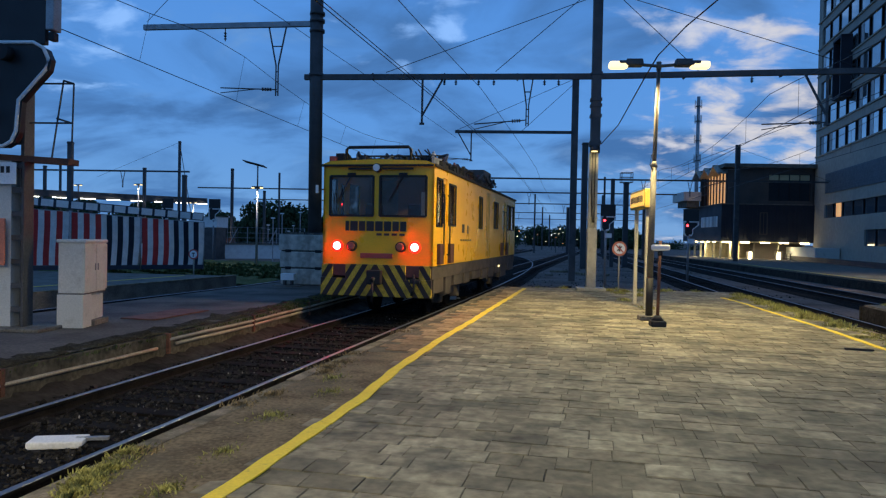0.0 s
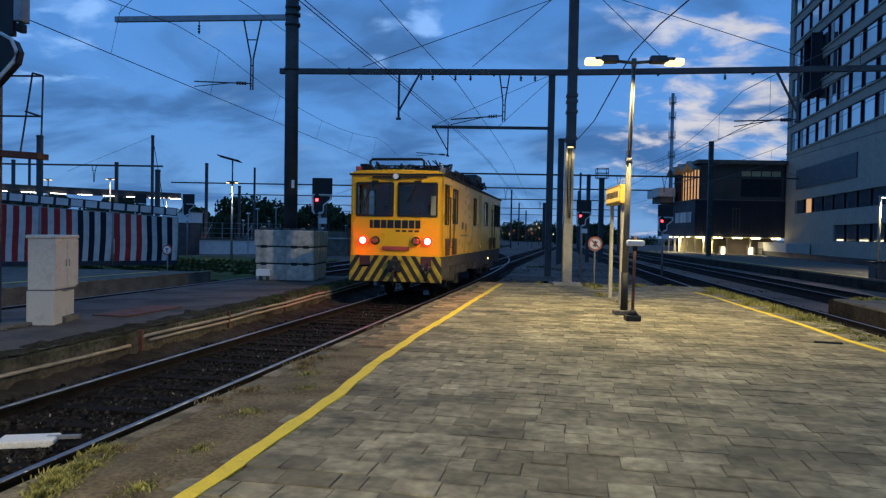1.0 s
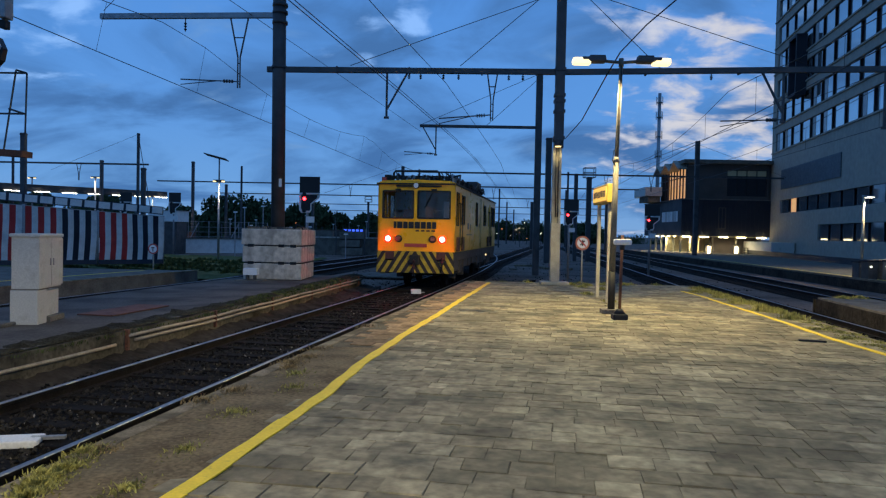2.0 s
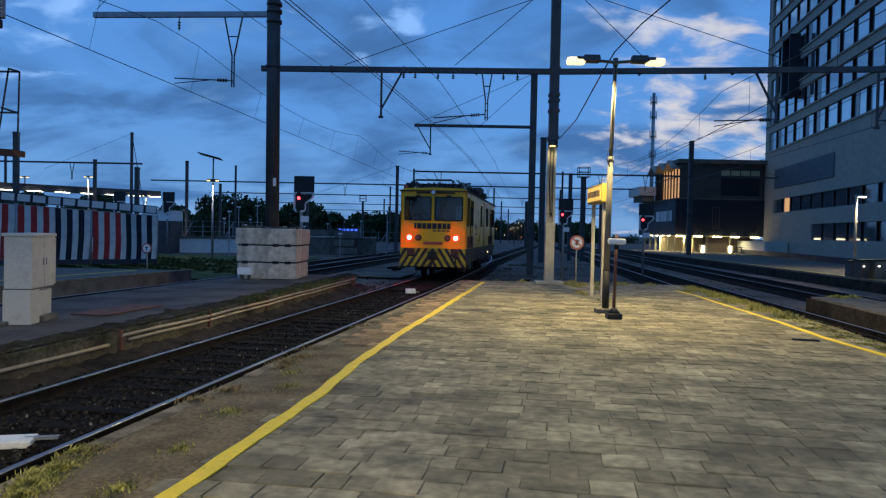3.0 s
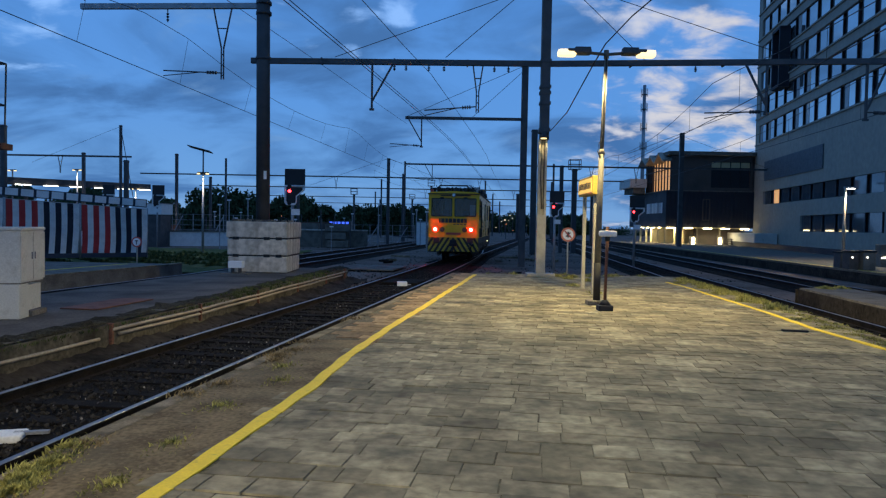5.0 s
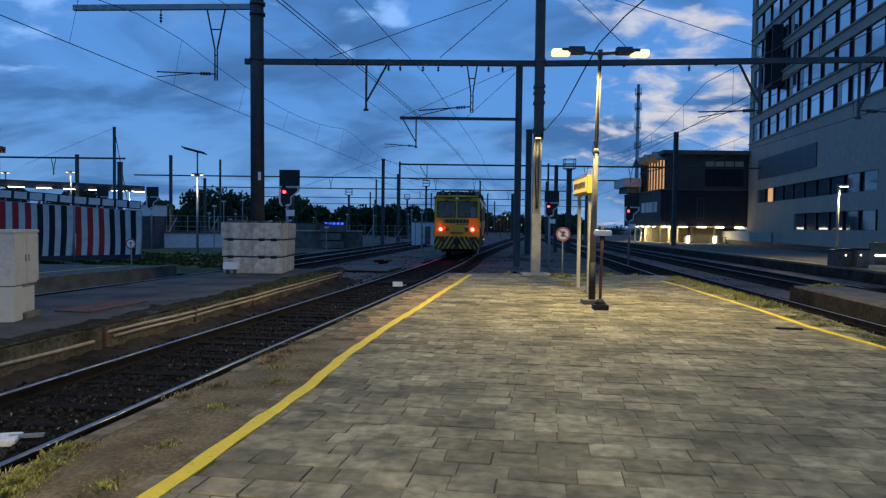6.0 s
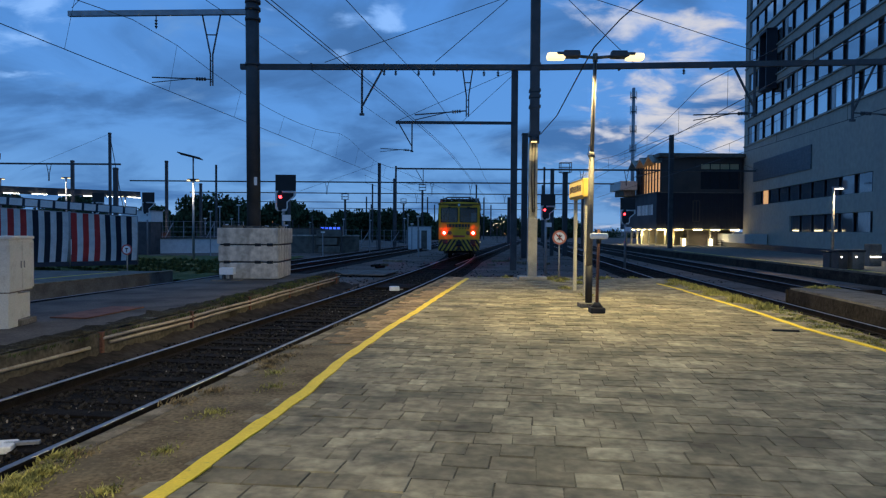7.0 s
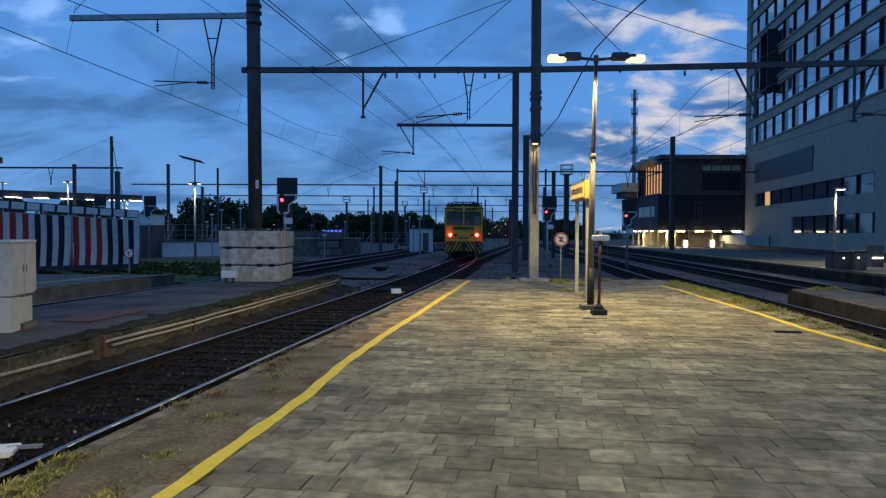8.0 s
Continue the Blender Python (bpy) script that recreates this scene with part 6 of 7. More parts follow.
        bm = B(); box(bm, (x + 0.1, -0.6, 0.2), (0.8, 0.3, 1.4), bevel=0.04); part("kiosk", bm, "dark_concrete", t)
    for k in range(9):
        bm = B(); beam(bm, (30.9 + 0.4 * k, -0.5, -0.4), (30.9 + 0.4 * k, -0.5, 0.65), 0.05, 0.05); part("fence_post", bm, "steel", t)
    bm = B()
    for z in (0.15, 0.4, 0.65):
        beam(bm, (30.9, -0.5, z), (34.1, -0.5, z), 0.05, 0.05)
    part("fence_rail", bm, "steel", t)
    bm = B(); box(bm, (31.0, -1.3, -0.2), (7.5, 0.2, 0.5)); part("low_wall", bm, "navy", t)


def antenna_tower():
    t = thing("antenna_tower", pose(59.5, 220, -0.5), "slim pale chimney-like mast ringed with antennas", "tower")
    bm = B(); rod(bm, (0, 0, 0), (0, 0, 46.5), 0.62, 0.5, seg=16); part("shaft", bm, "galv", t)
    for z in (27, 33, 39, 43.5):
        bm = B()
        rod(bm, (0, 0, z), (0, 0, z + 0.15), 0.85, seg=14)
        for k in range(6):
            a = k * math.tau / 6
            rod(bm, (1.0 * math.cos(a), 1.0 * math.sin(a), z - 0.6), (1.0 * math.cos(a), 1.0 * math.sin(a), z + 1.9), 0.075, seg=6)
        part("antenna_ring", bm, "steel", t)


def tree(x, y, h, w, seed, base=-0.5):
    rnd = random.Random(seed)
    t = thing("tree", pose(x, y, base), "dark broadleaf tree at dusk behind the yard", "tree", "trees behind the yard")
    bm = B()
    rod(bm, (0, 0, 0), (0.1, 0, h * 0.5), h * 0.035, h * 0.02, seg=8)
    for k in range(6):
        a = rnd.uniform(0, 6.28)
        rod(bm, (0.05, 0, h * rnd.uniform(0.25, 0.45)), (math.cos(a) * w * 0.3, math.sin(a) * w * 0.3, h * rnd.uniform(0.6, 0.8)), h * 0.014, h * 0.005, seg=5)
    part("trunk", bm, "bark", t)
    vs, fs = [], []
    lobes = [(rnd.uniform(-0.36, 0.36) * w, rnd.uniform(-0.3, 0.3) * w, h * rnd.uniform(0.20, 0.80), w * rnd.uniform(0.17, 0.30)) for _ in range(17)]
    for lx, ly, lz, lr in lobes:
        for _ in range(420):
            d = Vector((rnd.gauss(0, 1), rnd.gauss(0, 1), rnd.gauss(0, 1))).normalized() * lr * rnd.uniform(0.35, 1.06)
            c = Vector((lx, ly, lz)) + Vector((d.x, d.y, d.z * 0.75))
            if c.z < 0.1:
                continue
            s = rnd.uniform(0.17, 0.40)
            q = Euler((rnd.uniform(0, 6), rnd.uniform(0, 6), rnd.uniform(0, 6))).to_matrix()
            b0 = len(vs)
            vs += [c + q @ (Vector(p) * s) for p in ((-1, -0.5, 0), (0.1, -0.7, 0.1), (1, 0, 0), (0, 0.7, -0.1))]
            fs.append((b0, b0 + 1, b0 + 2, b0 + 3))
    me = bpy.data.meshes.new("crown")
    me.from_pydata(vs, [], fs)
    me.materials.append(M["leaf"])
    ob = new("crown", me); ob.parent = t
    return t


def hedge(x0, y0, x1, y1, h, seed, n):
    """A long uneven thicket: leaves gathered in clumps along a line."""
    rnd = random.Random(seed)
    vs, fs = [], []
    clumps = []
    ln = math.hypot(x1 - x0, y1 - y0)
    for k in range(int(ln * 1.1)):
        f = rnd.random()
        r = h * rnd.uniform(0.22, 0.48)
        clumps.append((x0 + (x1 - x0) * f, y0 + (y1 - y0) * f + rnd.uniform(-1.5, 1.5), -0.5 + rnd.uniform(0.1, 1.0) * (h - r) * (0.55 + 0.45 * noise.noise(Vector((f * ln * 0.12, seed, 0)))), r))
    for cx, cy, cz, r in clumps:
        for _ in range(n):
            d = Vector((rnd.gauss(0, 1), rnd.gauss(0, 1), rnd.gauss(0, 1))).normalized() * r * rnd.uniform(0.4, 1.08)
            c = Vector((cx + d.x * 1.3, cy + d.y, max(-0.45, cz + d.z)))
            q = Euler((rnd.uniform(0, 6), rnd.uniform(0, 6), rnd.uniform(0, 6))).to_matrix()
            sz = rnd.uniform(0.12, 0.30)
            b0 = len(vs)
            vs += [c + q @ (Vector(p) * sz) for p in ((-1, -0.5, 0), (0.1, -0.7, 0.1), (1, 0, 0), (0, 0.7, -0.1))]
            fs.append((b0, b0 + 1, b0 + 2, b0 + 3))
    me = bpy.data.meshes.new("thicket")
    me.from_pydata(vs, [], fs)
    me.materials.append(M["leaf"])
    tagged(new("thicket", me), "dark uneven thicket of bushes behind the yard", "bushes", kind="stuff")


def yard_fence(x0, y0, x1, y1, n, z0, h, label):
    """Posts with two thin rails and wire between, and slanting props."""
    t = thing("yard_fence", pose(0, 0, 0), label, "fence", "yard fences")
    a, b = Vector((x0, y0, z0)), Vector((x1, y1, z0))
    for k in range(n + 1):
        p = a.lerp(b, k / n)
        bm = B(); beam(bm, p, p + Vector((0, 0, h)), 0.06, 0.06); part("post", bm, "galv" if k % 3 else "far_steel", t)
    for q in (0.12, 0.38, 0.66, 0.97):
        bm = B(); beam(bm, a + Vector((0, 0, h * q)), b + Vector((0, 0, h * q)), 0.03, 0.03); part("rail", bm, "galv", t)
    for k in range(1, n, 4):
        p = a.lerp(b, k / n)
        bm = B(); beam(bm, p + Vector((0, 0, h * 0.9)), Vector((p.x - 1.1, p.y - 0.7, -0.45)), 0.07, 0.07); part("prop", bm, "galv", t, "slanting prop")


def banner_fence():
    """A site fence of tall panels hung with striped banners, and a row of boards above."""
    rnd = random.Random(41)
    a, b = Vector((-30.0, 20.2, 0)), Vector((-14.3, 33.2, 0))
    d = (b - a).normalized()
    ang = math.degrees(math.atan2(d.y, d.x))
    length = (b - a).length
    n = 7
    w = length / n
    for k in range(n):
        p = a + d * (w * k)
        t = thing("banner_fence_panel", Matrix.Translation((p.x, p.y, 0.0)) @ Matrix.Rotation(radians(ang), 4, "Z"), "fence panel hung with red, white and dark striped banner", "fence", "striped banner fence")
        top = 2.05
        rise = lambda x, w=w, k=k: 1.06 + 0.026 * (w * (n - k) - x)
        bm = B()
        x, i = 0.06, 0
        cols = rnd.choice(((1, 0, 1, 0, 1, 0, 2, 0, 2, 0, 2, 0), (2, 0, 2, 0, 2, 0, 1, 0, 1, 0, 1, 0))) if k < n - 2 else ((1, 0, 1, 0, 1, 0, 2, 0, 2, 0, 2, 0), (1, 0, 1, 0, 1, 0, 2, 0, 2, 0, 2, 0))[k % 2]
        sw = (w - 0.12) / 12
        prev = None
        for i in range(13):
            xx = 0.06 + sw * i
            col = [bm.verts.new((xx + 0.06 * math.sin(z * 1.7 + k) * (1 - z / 2.1), 0.05 * math.sin(xx * 3 + z), z * rise(xx))) for z in (0.12, 0.55, 1.0, 1.5, top)]
            if prev:
                for j in range(4):
                    f = bm.faces.new((prev[j], col[j], col[j + 1], prev[j + 1]))
                    f.material_index = cols[i - 1]
            prev = col
        bmesh.ops.solidify(bm, geom=bm.faces[:], thickness=0.012)
        part("banner", bm, ("banner_white", "banner_red", "banner_navy"), t, "striped cloth banner")
        bm = B()
        for xx in (0.02, w - 0.02):
            rod(bm, (xx, 0.06, -0.1), (xx, 0.06, (top + 0.05) * rise(xx)), 0.035, seg=8)
        rod(bm, (0, 0.06, top * rise(0)), (w, 0.06, top * rise(w)), 0.025, seg=6)
        part("fence_frame", bm, "galv", t)
        bm = B(); box(bm, (w / 2, 0.0, 0.04), (w - 0.1, 0.1, 0.2)); part("kick_board", bm, "banner_navy", t)
        bm = B()
        for q in range(5):
            xq = w * (q + 0.5) / 5; beam(bm, (xq - w * 0.08, 0.16, 2.32 * rise(xq - w * 0.08)), (xq + w * 0.08, 0.16, 2.32 * rise(xq + w * 0.08)), 0.04, 0.30)
        part("top_board", bm, "banner_white", t, "pale boards along the top")
        bm = B(); beam(bm, (0, 0.20, 2.32 * rise(0)), (w, 0.20, 2.32 * rise(w)), 0.03, 0.38); part("top_rail", bm, "banner_navy", t)
        bm = B()
        beam(bm, (w * 0.5, 0.1, 1.9), (w * 0.5, 1.4, 0.0), 0.05, 0.05)
        part("brace", bm, "galv", t)


def left_canopy():
    t = thing("platform_canopy", pose(0, 0, 0), "long dark platform canopy with a row of tube lights", "canopy")
    a, b = Vector((-52, 38, 4.55)), Vector((-33.6, 76, 5.2))
    bm = B(); beam(bm, a, b, 3.2, 0.55); part("roof", bm, "steel", t)
    for k in range(16):
        p = a.lerp(b, (k + 0.3) / 16) + Vector((1.65, -0.5, -0.36))
        q = a.lerp(b, (k + 0.85) / 16) + Vector((1.65, -0.5, -0.36))
        bm = B(); beam(bm, p, q, 0.05, 0.05); part("tube_light", bm, "tube", t, "white tube light")
    for k in range(5):
        p = a.lerp(b, (k + 0.5) / 5)
        bm = B(); beam(bm, (p.x, p.y, -0.4), (p.x, p.y, p.z), 0.25, 0.25); part("column", bm, "steel", t)


def yard_lamp(x, y, h, label="tall yard lamp with bright heads", solar=False):
    t = thing("yard_lamp", pose(x, y, -0.5), label, "street lamp", "yard lamps")
    bm = B(); rod(bm, (0, 0, 0), (0, 0, h + 0.5), 0.09, 0.06, seg=8); part("pole", bm, "galv", t)
    bm = B(); box(bm, (0, 0, h + 0.5), (0.7, 0.2, 0.10), bevel=0.02); hd = part("lamp_head", bm, "steel", t)
    for s in (-1, 1):
        bm = B(); box(bm, (s * 0.28, -0.05, h + 0.44), (0.16, 0.16, 0.07)); part("lens", bm, "lamp", hd, "glowing lens")
    if solar:
        bm = B(); rod(bm, (0, 0, h + 0.5), (0, 0, h + 2.0), 0.05, seg=8); part("mast_top", bm, "galv", t)
        bm = B(); box(bm, (0, 0, 0), (1.45, 0.8, 0.05)); sp = part("solar_panel", bm, "navy", t, "tilted dark solar panel"); sp.matrix_basis = pose(-0.2, 0, h + 2.0, -6, 14, 0)
    return t


def far_small_lamp(x, y, z):
    t = thing("distant_lamp", pose(x, y, -0.5), "tiny distant yard lamp on a post", "street lamp", "distant lamps")
    bm = B(); rod(bm, (0, 0, 0), (0, 0, z + 0.5), 0.06, seg=5); part("pole", bm, "steel", t)
    r = 0.00026 * y
    bm = B(); rod(bm, (0, -0.1, z + 0.5 - r), (0, -0.1, z + 0.5 + r), r, seg=8); part("lens", bm, "warm_tube" if (int(x * 7) % 3) else "amber", t, "glowing lens")


def yard_hut(x, y, w, d, h, material="white"):
    t = thing("equipment_hut", pose(x, y, -0.5), "pale equipment hut beside the yard tracks", "hut", "yard huts")
    bm = B(); box(bm, (0, 0, h / 2), (w, d, h), bevel=0.04); part("body", bm, material, t)
    bm = B(); box(bm, (0, 0, h + 0.05), (w + 0.15, d + 0.15, 0.1), bevel=0.02); part("roof", bm, "galv", t)
    bm = B(); box(bm, (w * 0.2, -d / 2 - 0.02, h * 0.45), (w * 0.25, 0.04, h * 0.8)); part("door", bm, "dark_concrete", t)


def parapet():
    """Low walls and stored gear at the back of the left yard."""
    t = thing("low_wall", pose(0, 0, 0), "long low concrete wall across the yard", "wall", kind="structure")
    bm = B(); beam(bm, (-29, 55, 0.12), (-17.5, 62, 0.12), 0.25, 1.2); part("wall_body", bm, "banner_white", t)
    bm = B(); beam(bm, (-29, 55, 0.78), (-17.5, 62, 0.78), 0.40, 0.12); part("coping", bm, "dark_concrete", t)
    t = thing("low_wall", pose(0, 0, 0), "dark low wall beside the yard track", "wall", kind="structure")
    bm = B(); beam(bm, (-15, 62, 0.2), (-7.5, 64, 0.2), 0.3, 1.6); part("wall_body", bm, "dark_concrete", t)
    bm = B(); beam(bm, (-15, 62, 1.05), (-7.5, 64, 1.05), 0.45, 0.12); part("coping", bm, "concrete", t)
    rnd = random.Random(77)
    for k in range(16):
        x, y = rnd.uniform(-33, -9), rnd.uniform(60, 74)
        h = rnd.uniform(0.9, 2.4)
        s = thing("pallet_rack", pose(x, y, -0.5), "dark stacked yard material on a rack", "rack", "stored yard material")
        bm = B()
        w = rnd.uniform(1.5, 3.5)
        for q in range(3):
            box(bm, (rnd.uniform(-0.2, 0.2), 0, h * (q + 0.5) / 3), (w * rnd.uniform(0.7, 1), 1.0, h / 3.6))
        part("load", bm, rnd.choice(("frame", "dark_concrete", "steel", "rust")), s)
        for dx in (-0.5, 0.5):
            bm = B(); beam(bm, (dx * w, -0.5, 0), (dx * w, -0.5, h + rnd.uniform(0.2, 1.2)), 0.08, 0.08); part("upright", bm, "steel", s)


def pale_container():
    t = thing("site_container", pose(-24.4, 57.5, -0.5), "pale site container raised on a dark base", "container")
    bm = B(); box(bm, (0, 0, 1.3), (2.2, 2.2, 2.6), bevel=0.03); part("base", bm, "steel", t)
    bm = B(); box(bm, (0, 0, 3.05), (2.4, 2.4, 0.86), bevel=0.04); part("body", bm, "white", t)
    bm = B(); box(bm, (0, 0, 3.51), (2.5, 2.5, 0.06)); part("roof", bm, "galv", t)


def blue_display():
    t = thing("blue_display", pose(-12.5, 80, -0.5), "small blue-lit display box in the dark yard", "display")
    bm = B(); box(bm, (0, 0, 1.15), (2.5, 1.2, 2.5), bevel=0.03); part("body", bm, "steel", t)
    bm = B()
    for i in range(5):
        for k in range(3):
            box(bm, (-0.95 + 0.46 * i, -0.62, 1.50 + 0.36 * k), (0.30, 0.03, 0.22))
    part("lit_panels", bm, "blue", t, "glowing blue panels")


def treeline():
    rnd = random.Random(51)
    for x, y, h, w in ((-34, 110, 7.6, 11), (-27, 114, 6.6, 9), (-22, 112, 5.6, 7), (-40, 118, 6.3, 8), (-55, 105, 7.2, 10), (-66, 100, 7.8, 11), (-60, 112, 6, 9),
                       (-21.5, 140, 6.8, 9), (-15, 145, 6.2, 9), (-9, 142, 6.0, 8), (-4, 150, 5.5, 8), (-48, 120, 6, 8), (19, 170, 4.6, 8), (26, 165, 4.8, 9), (13, 230, 6.5, 10),
                       (2, 260, 6.2, 12), (-12, 250, 6.5, 12), (24, 240, 6, 12), (34, 190, 5.5, 9)):
        tree(x, y, h, w, rnd.randrange(9999))


def weeds():
    """Tufts along the kerbs and at the platform end."""
    for name, material, spots, label, seed in (
        ("weeds_dry", "straw", [(edge_l(y) + o, y, n) for y, o, n in ((8.6, 0.25, 60), (8.9, 0.15, 80), (9.3, 0.2, 50), (7.3, 0.2, 40), (6.8, 0.12, 45), (10.0, 0.1, 30), (5.2, 0.15, 40), (12.5, 0.05, 20))], "dry brown weeds along the platform kerb", 61),
        ("weeds_green", "grass", [(edge_l(4.9) + 0.16, 4.8, 110), (edge_l(5.1) + 0.10, 5.15, 90), (edge_l(4.5) + 0.22, 4.5, 130), (edge_l(4.7) + 0.12, 4.65, 60), (edge_l(4.3) + 0.3, 4.3, 120), (edge_l(6.4) + 0.6, 6.4, 25), (edge_l(7.4) + 0.75, 7.5, 25), (edge_l(8.1) + 0.5, 8.2, 25), (edge_l(5.3) + 0.75, 5.3, 20), (edge_l(4.6) + 0.8, 4.45, 30),
                                  (3.7, 24.2, 90), (4.2, 23.9, 90), (3.9, 23.2, 60), (4.4, 22.4, 60), (3.6, 20.4, 40), (3.8, 18.3, 40), (4.9, 24.4, 70), (5.6, 24.6, 60), (7.2, 22.0, 60), (7.3, 20.3, 60), (7.1, 18.6, 60), (7.0, 16.8, 60), (7.0, 15.2, 60), (6.8, 13.6, 60), (6.7, 12.4, 60), (11.2, 21.0, 80), (11.8, 21.2, 80)] + [(edge_r(9 + 0.33 * k) - 0.15 - 0.12 * (k % 3), 9 + 0.33 * k, 24) for k in range(46)] + [(1.4 + 0.9 * k, 24.9, 8 + (k * 7) % 12) for k in range(7)], "green weeds in the joints and at the platform end", 62),
        ("weeds_moss", "turf", [(main_x(5 + 0.22 * k) + middle_off(5 + 0.22 * k) - 0.35 * ((k * 37) % 10) / 10, 5 + 0.22 * k, 14 + (k * 53) % 30) for k in range(88)], "dark mossy weeds along the middle platform edge", 63),
        ("weeds_verge", "turf", [(-19.5 + (k * 0.61803 % 1) * 9.5, 31.5 + (k * 0.7549 % 1) * 13, 34) for k in range(120)], "tall rough grass at the fence foot", 64)):
        rnd = random.Random(seed)
        vs, fs = [], []
        for x, y, n in spots:
            for _ in range(n * 6):
                a = rnd.uniform(0, 6.28)
                r = abs(rnd.gauss(0, 0.075 if y < 6 else 0.11))
                bx, by = x + r * math.cos(a), y + r * math.sin(a) * 1.9
                h = rnd.uniform(0.004, 0.040) * (5.5 if name == "weeds_verge" else 2.6 if y > 15 else 1) * (1.2 - min(1.0, r * 3))
                tx, ty = rnd.gauss(0, 0.025), rnd.gauss(0, 0.025)
                wv = Vector((math.cos(a), math.sin(a), 0)) * rnd.uniform(0.003, 0.008) * (3 if name == "weeds_verge" else 1)
                b0 = len(vs)
                p = Vector((bx, by, {"weeds_moss": -0.05, "weeds_verge": -0.42}.get(name, -0.03)))
                m = p + Vector((tx * 0.4, ty * 0.4, h * 0.6 + 0.02))
                vs += [p - wv, p + wv, m + wv * 1.2, m - wv * 1.2, p + Vector((tx, ty, h + 0.03))]
                fs += [(b0, b0 + 1, b0 + 2, b0 + 3), (b0 + 3, b0 + 2, b0 + 4)]
        me = bpy.data.meshes.new(name)
        me.from_pydata(vs, [], fs)
        me.materials.append(M[material])
        tagged(new(name, me), label, "weeds", kind="stuff")


def pipes():
    """Cable pipes along the edge of the middle platform, with brackets."""
    t = thing("cable_pipes", pose(0, 0, 0), "pair of pale cable pipes along the platform edge", "pipe")
    for off, z, y0, y1 in ((0.06, -0.20, START, 11.3), (0.07, -0.10, 11.3, 26.3), (0.07, -0.19, 11.5, 26.3)):
        bm = B()
        pts = []
        y = y0
        while y <= y1:
            pts.append((main_x(y) + middle_off(y) + off, y, z + 0.006 * math.sin(y * 1.7))); y += 1.0
        tube_along(bm, pts, 0.028, 8)
        part("pipe", bm, "pipe", t)
    for y in (8.0, 11.3, 14.2, 17.3, 20.4, 23.4, 25.9):
        bm = B(); box(bm, (main_x(y) + middle_off(y) + 0.05, y, -0.16), (0.08, 0.07, 0.34)); part("bracket", bm, "rust", t)


def track_box(x, y, rz, w, d, h, label):
    t = thing("track_box", pose(x, y, -0.455, 0, 0, rz), label, "box", "boxes between the rails")
    bm = B(); box(bm, (0, 0, h / 2), (w, d, h), bevel=0.02); part("body", bm, "white", t)
    bm = B(); box(bm, (w * 0.6, 0.02, 0.06), (w * 0.6, 0.06, 0.03)); part("arm", bm, "galv", t)


def platform_lamp_right():
    t = thing("platform_lamp", pose(21.15, 38, 0), "single-headed pale lamp post on the far platform", "street lamp", "platform lamps")
    bm = B(); rod(bm, (0, 0, 0), (0, 0, 4.05), 0.085, 0.06, seg=10); part("pole", bm, "pale_steel", t)
    bm = B(); box(bm, (0.25, 0, 4.08), (0.6, 0.22, 0.09), bevel=0.02); hd = part("lamp_head", bm, "galv", t)
    bm = B(); box(bm, (0.3, 0, 4.02), (0.36, 0.18, 0.03)); part("lens", bm, "tube", hd)


def bench_group():
    for x, y, w, h, mt in ((18.15, 32.0, 0.42, 0.78, "frame"), (18.85, 32.0, 0.55, 0.80, "dark_concrete"), (18.45, 33.2, 0.5, 0.7, "steel")):
        t = thing("platform_bin", pose(x, y, 0), "dark boxy platform bin or cabinet", "bin", "platform boxes")
        bm = B(); box(bm, (0, 0, h / 2), (w, 0.6, h), bevel=0.04); part("body", bm, mt, t)
        bm = B(); box(bm, (0, 0, h + 0.04), (w + 0.08, 0.66, 0.08), bevel=0.02); part("lid", bm, "dark", t)
        bm = B(); box(bm, (-w * 0.2, -0.31, h * 0.72), (0.05, 0.03, 0.05)); part("lit_panel", bm, "tube", t, "small lit panel")


def edge_bank():
    """Earth and moss piled along the foot and top of the middle platform's edge."""
    rnd = random.Random(91)
    bm = B()
    ribbon(bm, lambda y: main_x(y) + middle_off(y) - 0.10, lambda y: main_x(y) + middle_off(y) + 0.045, START, 26.4, -0.515, 0.515, 1.0)
    solo("platform_edge", bm, "edge", "stained concrete edge of the middle platform", "platform edge", kind="structure")
    for foot in (0, 1):
        earth_strip(rnd, foot)
    verge_and_plates()


def earth_strip(rnd, foot):
    bm = B()
    rows = []
    y = -6.0
    while y <= 27.0:
        f = min(1.0, max(0.15, (27.4 - y) / 3))
        prof = ((-2.25, 0.004), (-2.0, 0.028), (-1.80, 0.030), (-1.72, -0.02), (-1.74, -0.07)) if foot == 0 else ((-1.72, -0.33), (-1.55, -0.39), (-1.30, -0.45), (-1.05, -0.48))
        rows.append([bm.verts.new((main_x(y) + o + middle_off(y) + 1.72 + rnd.gauss(0, 0.02), y + rnd.gauss(0, 0.03), z * (f if z > 0 else 1) + (rnd.gauss(0, 0.028)))) for o, z in prof])
        y += 0.16
    for a, b in zip(rows[:-1], rows[1:]):
        for k in range(len(a) - 1):
            bm.faces.new((a[k], a[k + 1], b[k + 1], b[k])).smooth = True
    bmesh.ops.recalc_face_normals(bm, faces=bm.faces[:])
    solo("earth_bank", bm, "earth" if foot == 0 else "dirt_shade", "dark mossy earth along the platform edge", "ground", kind="structure")


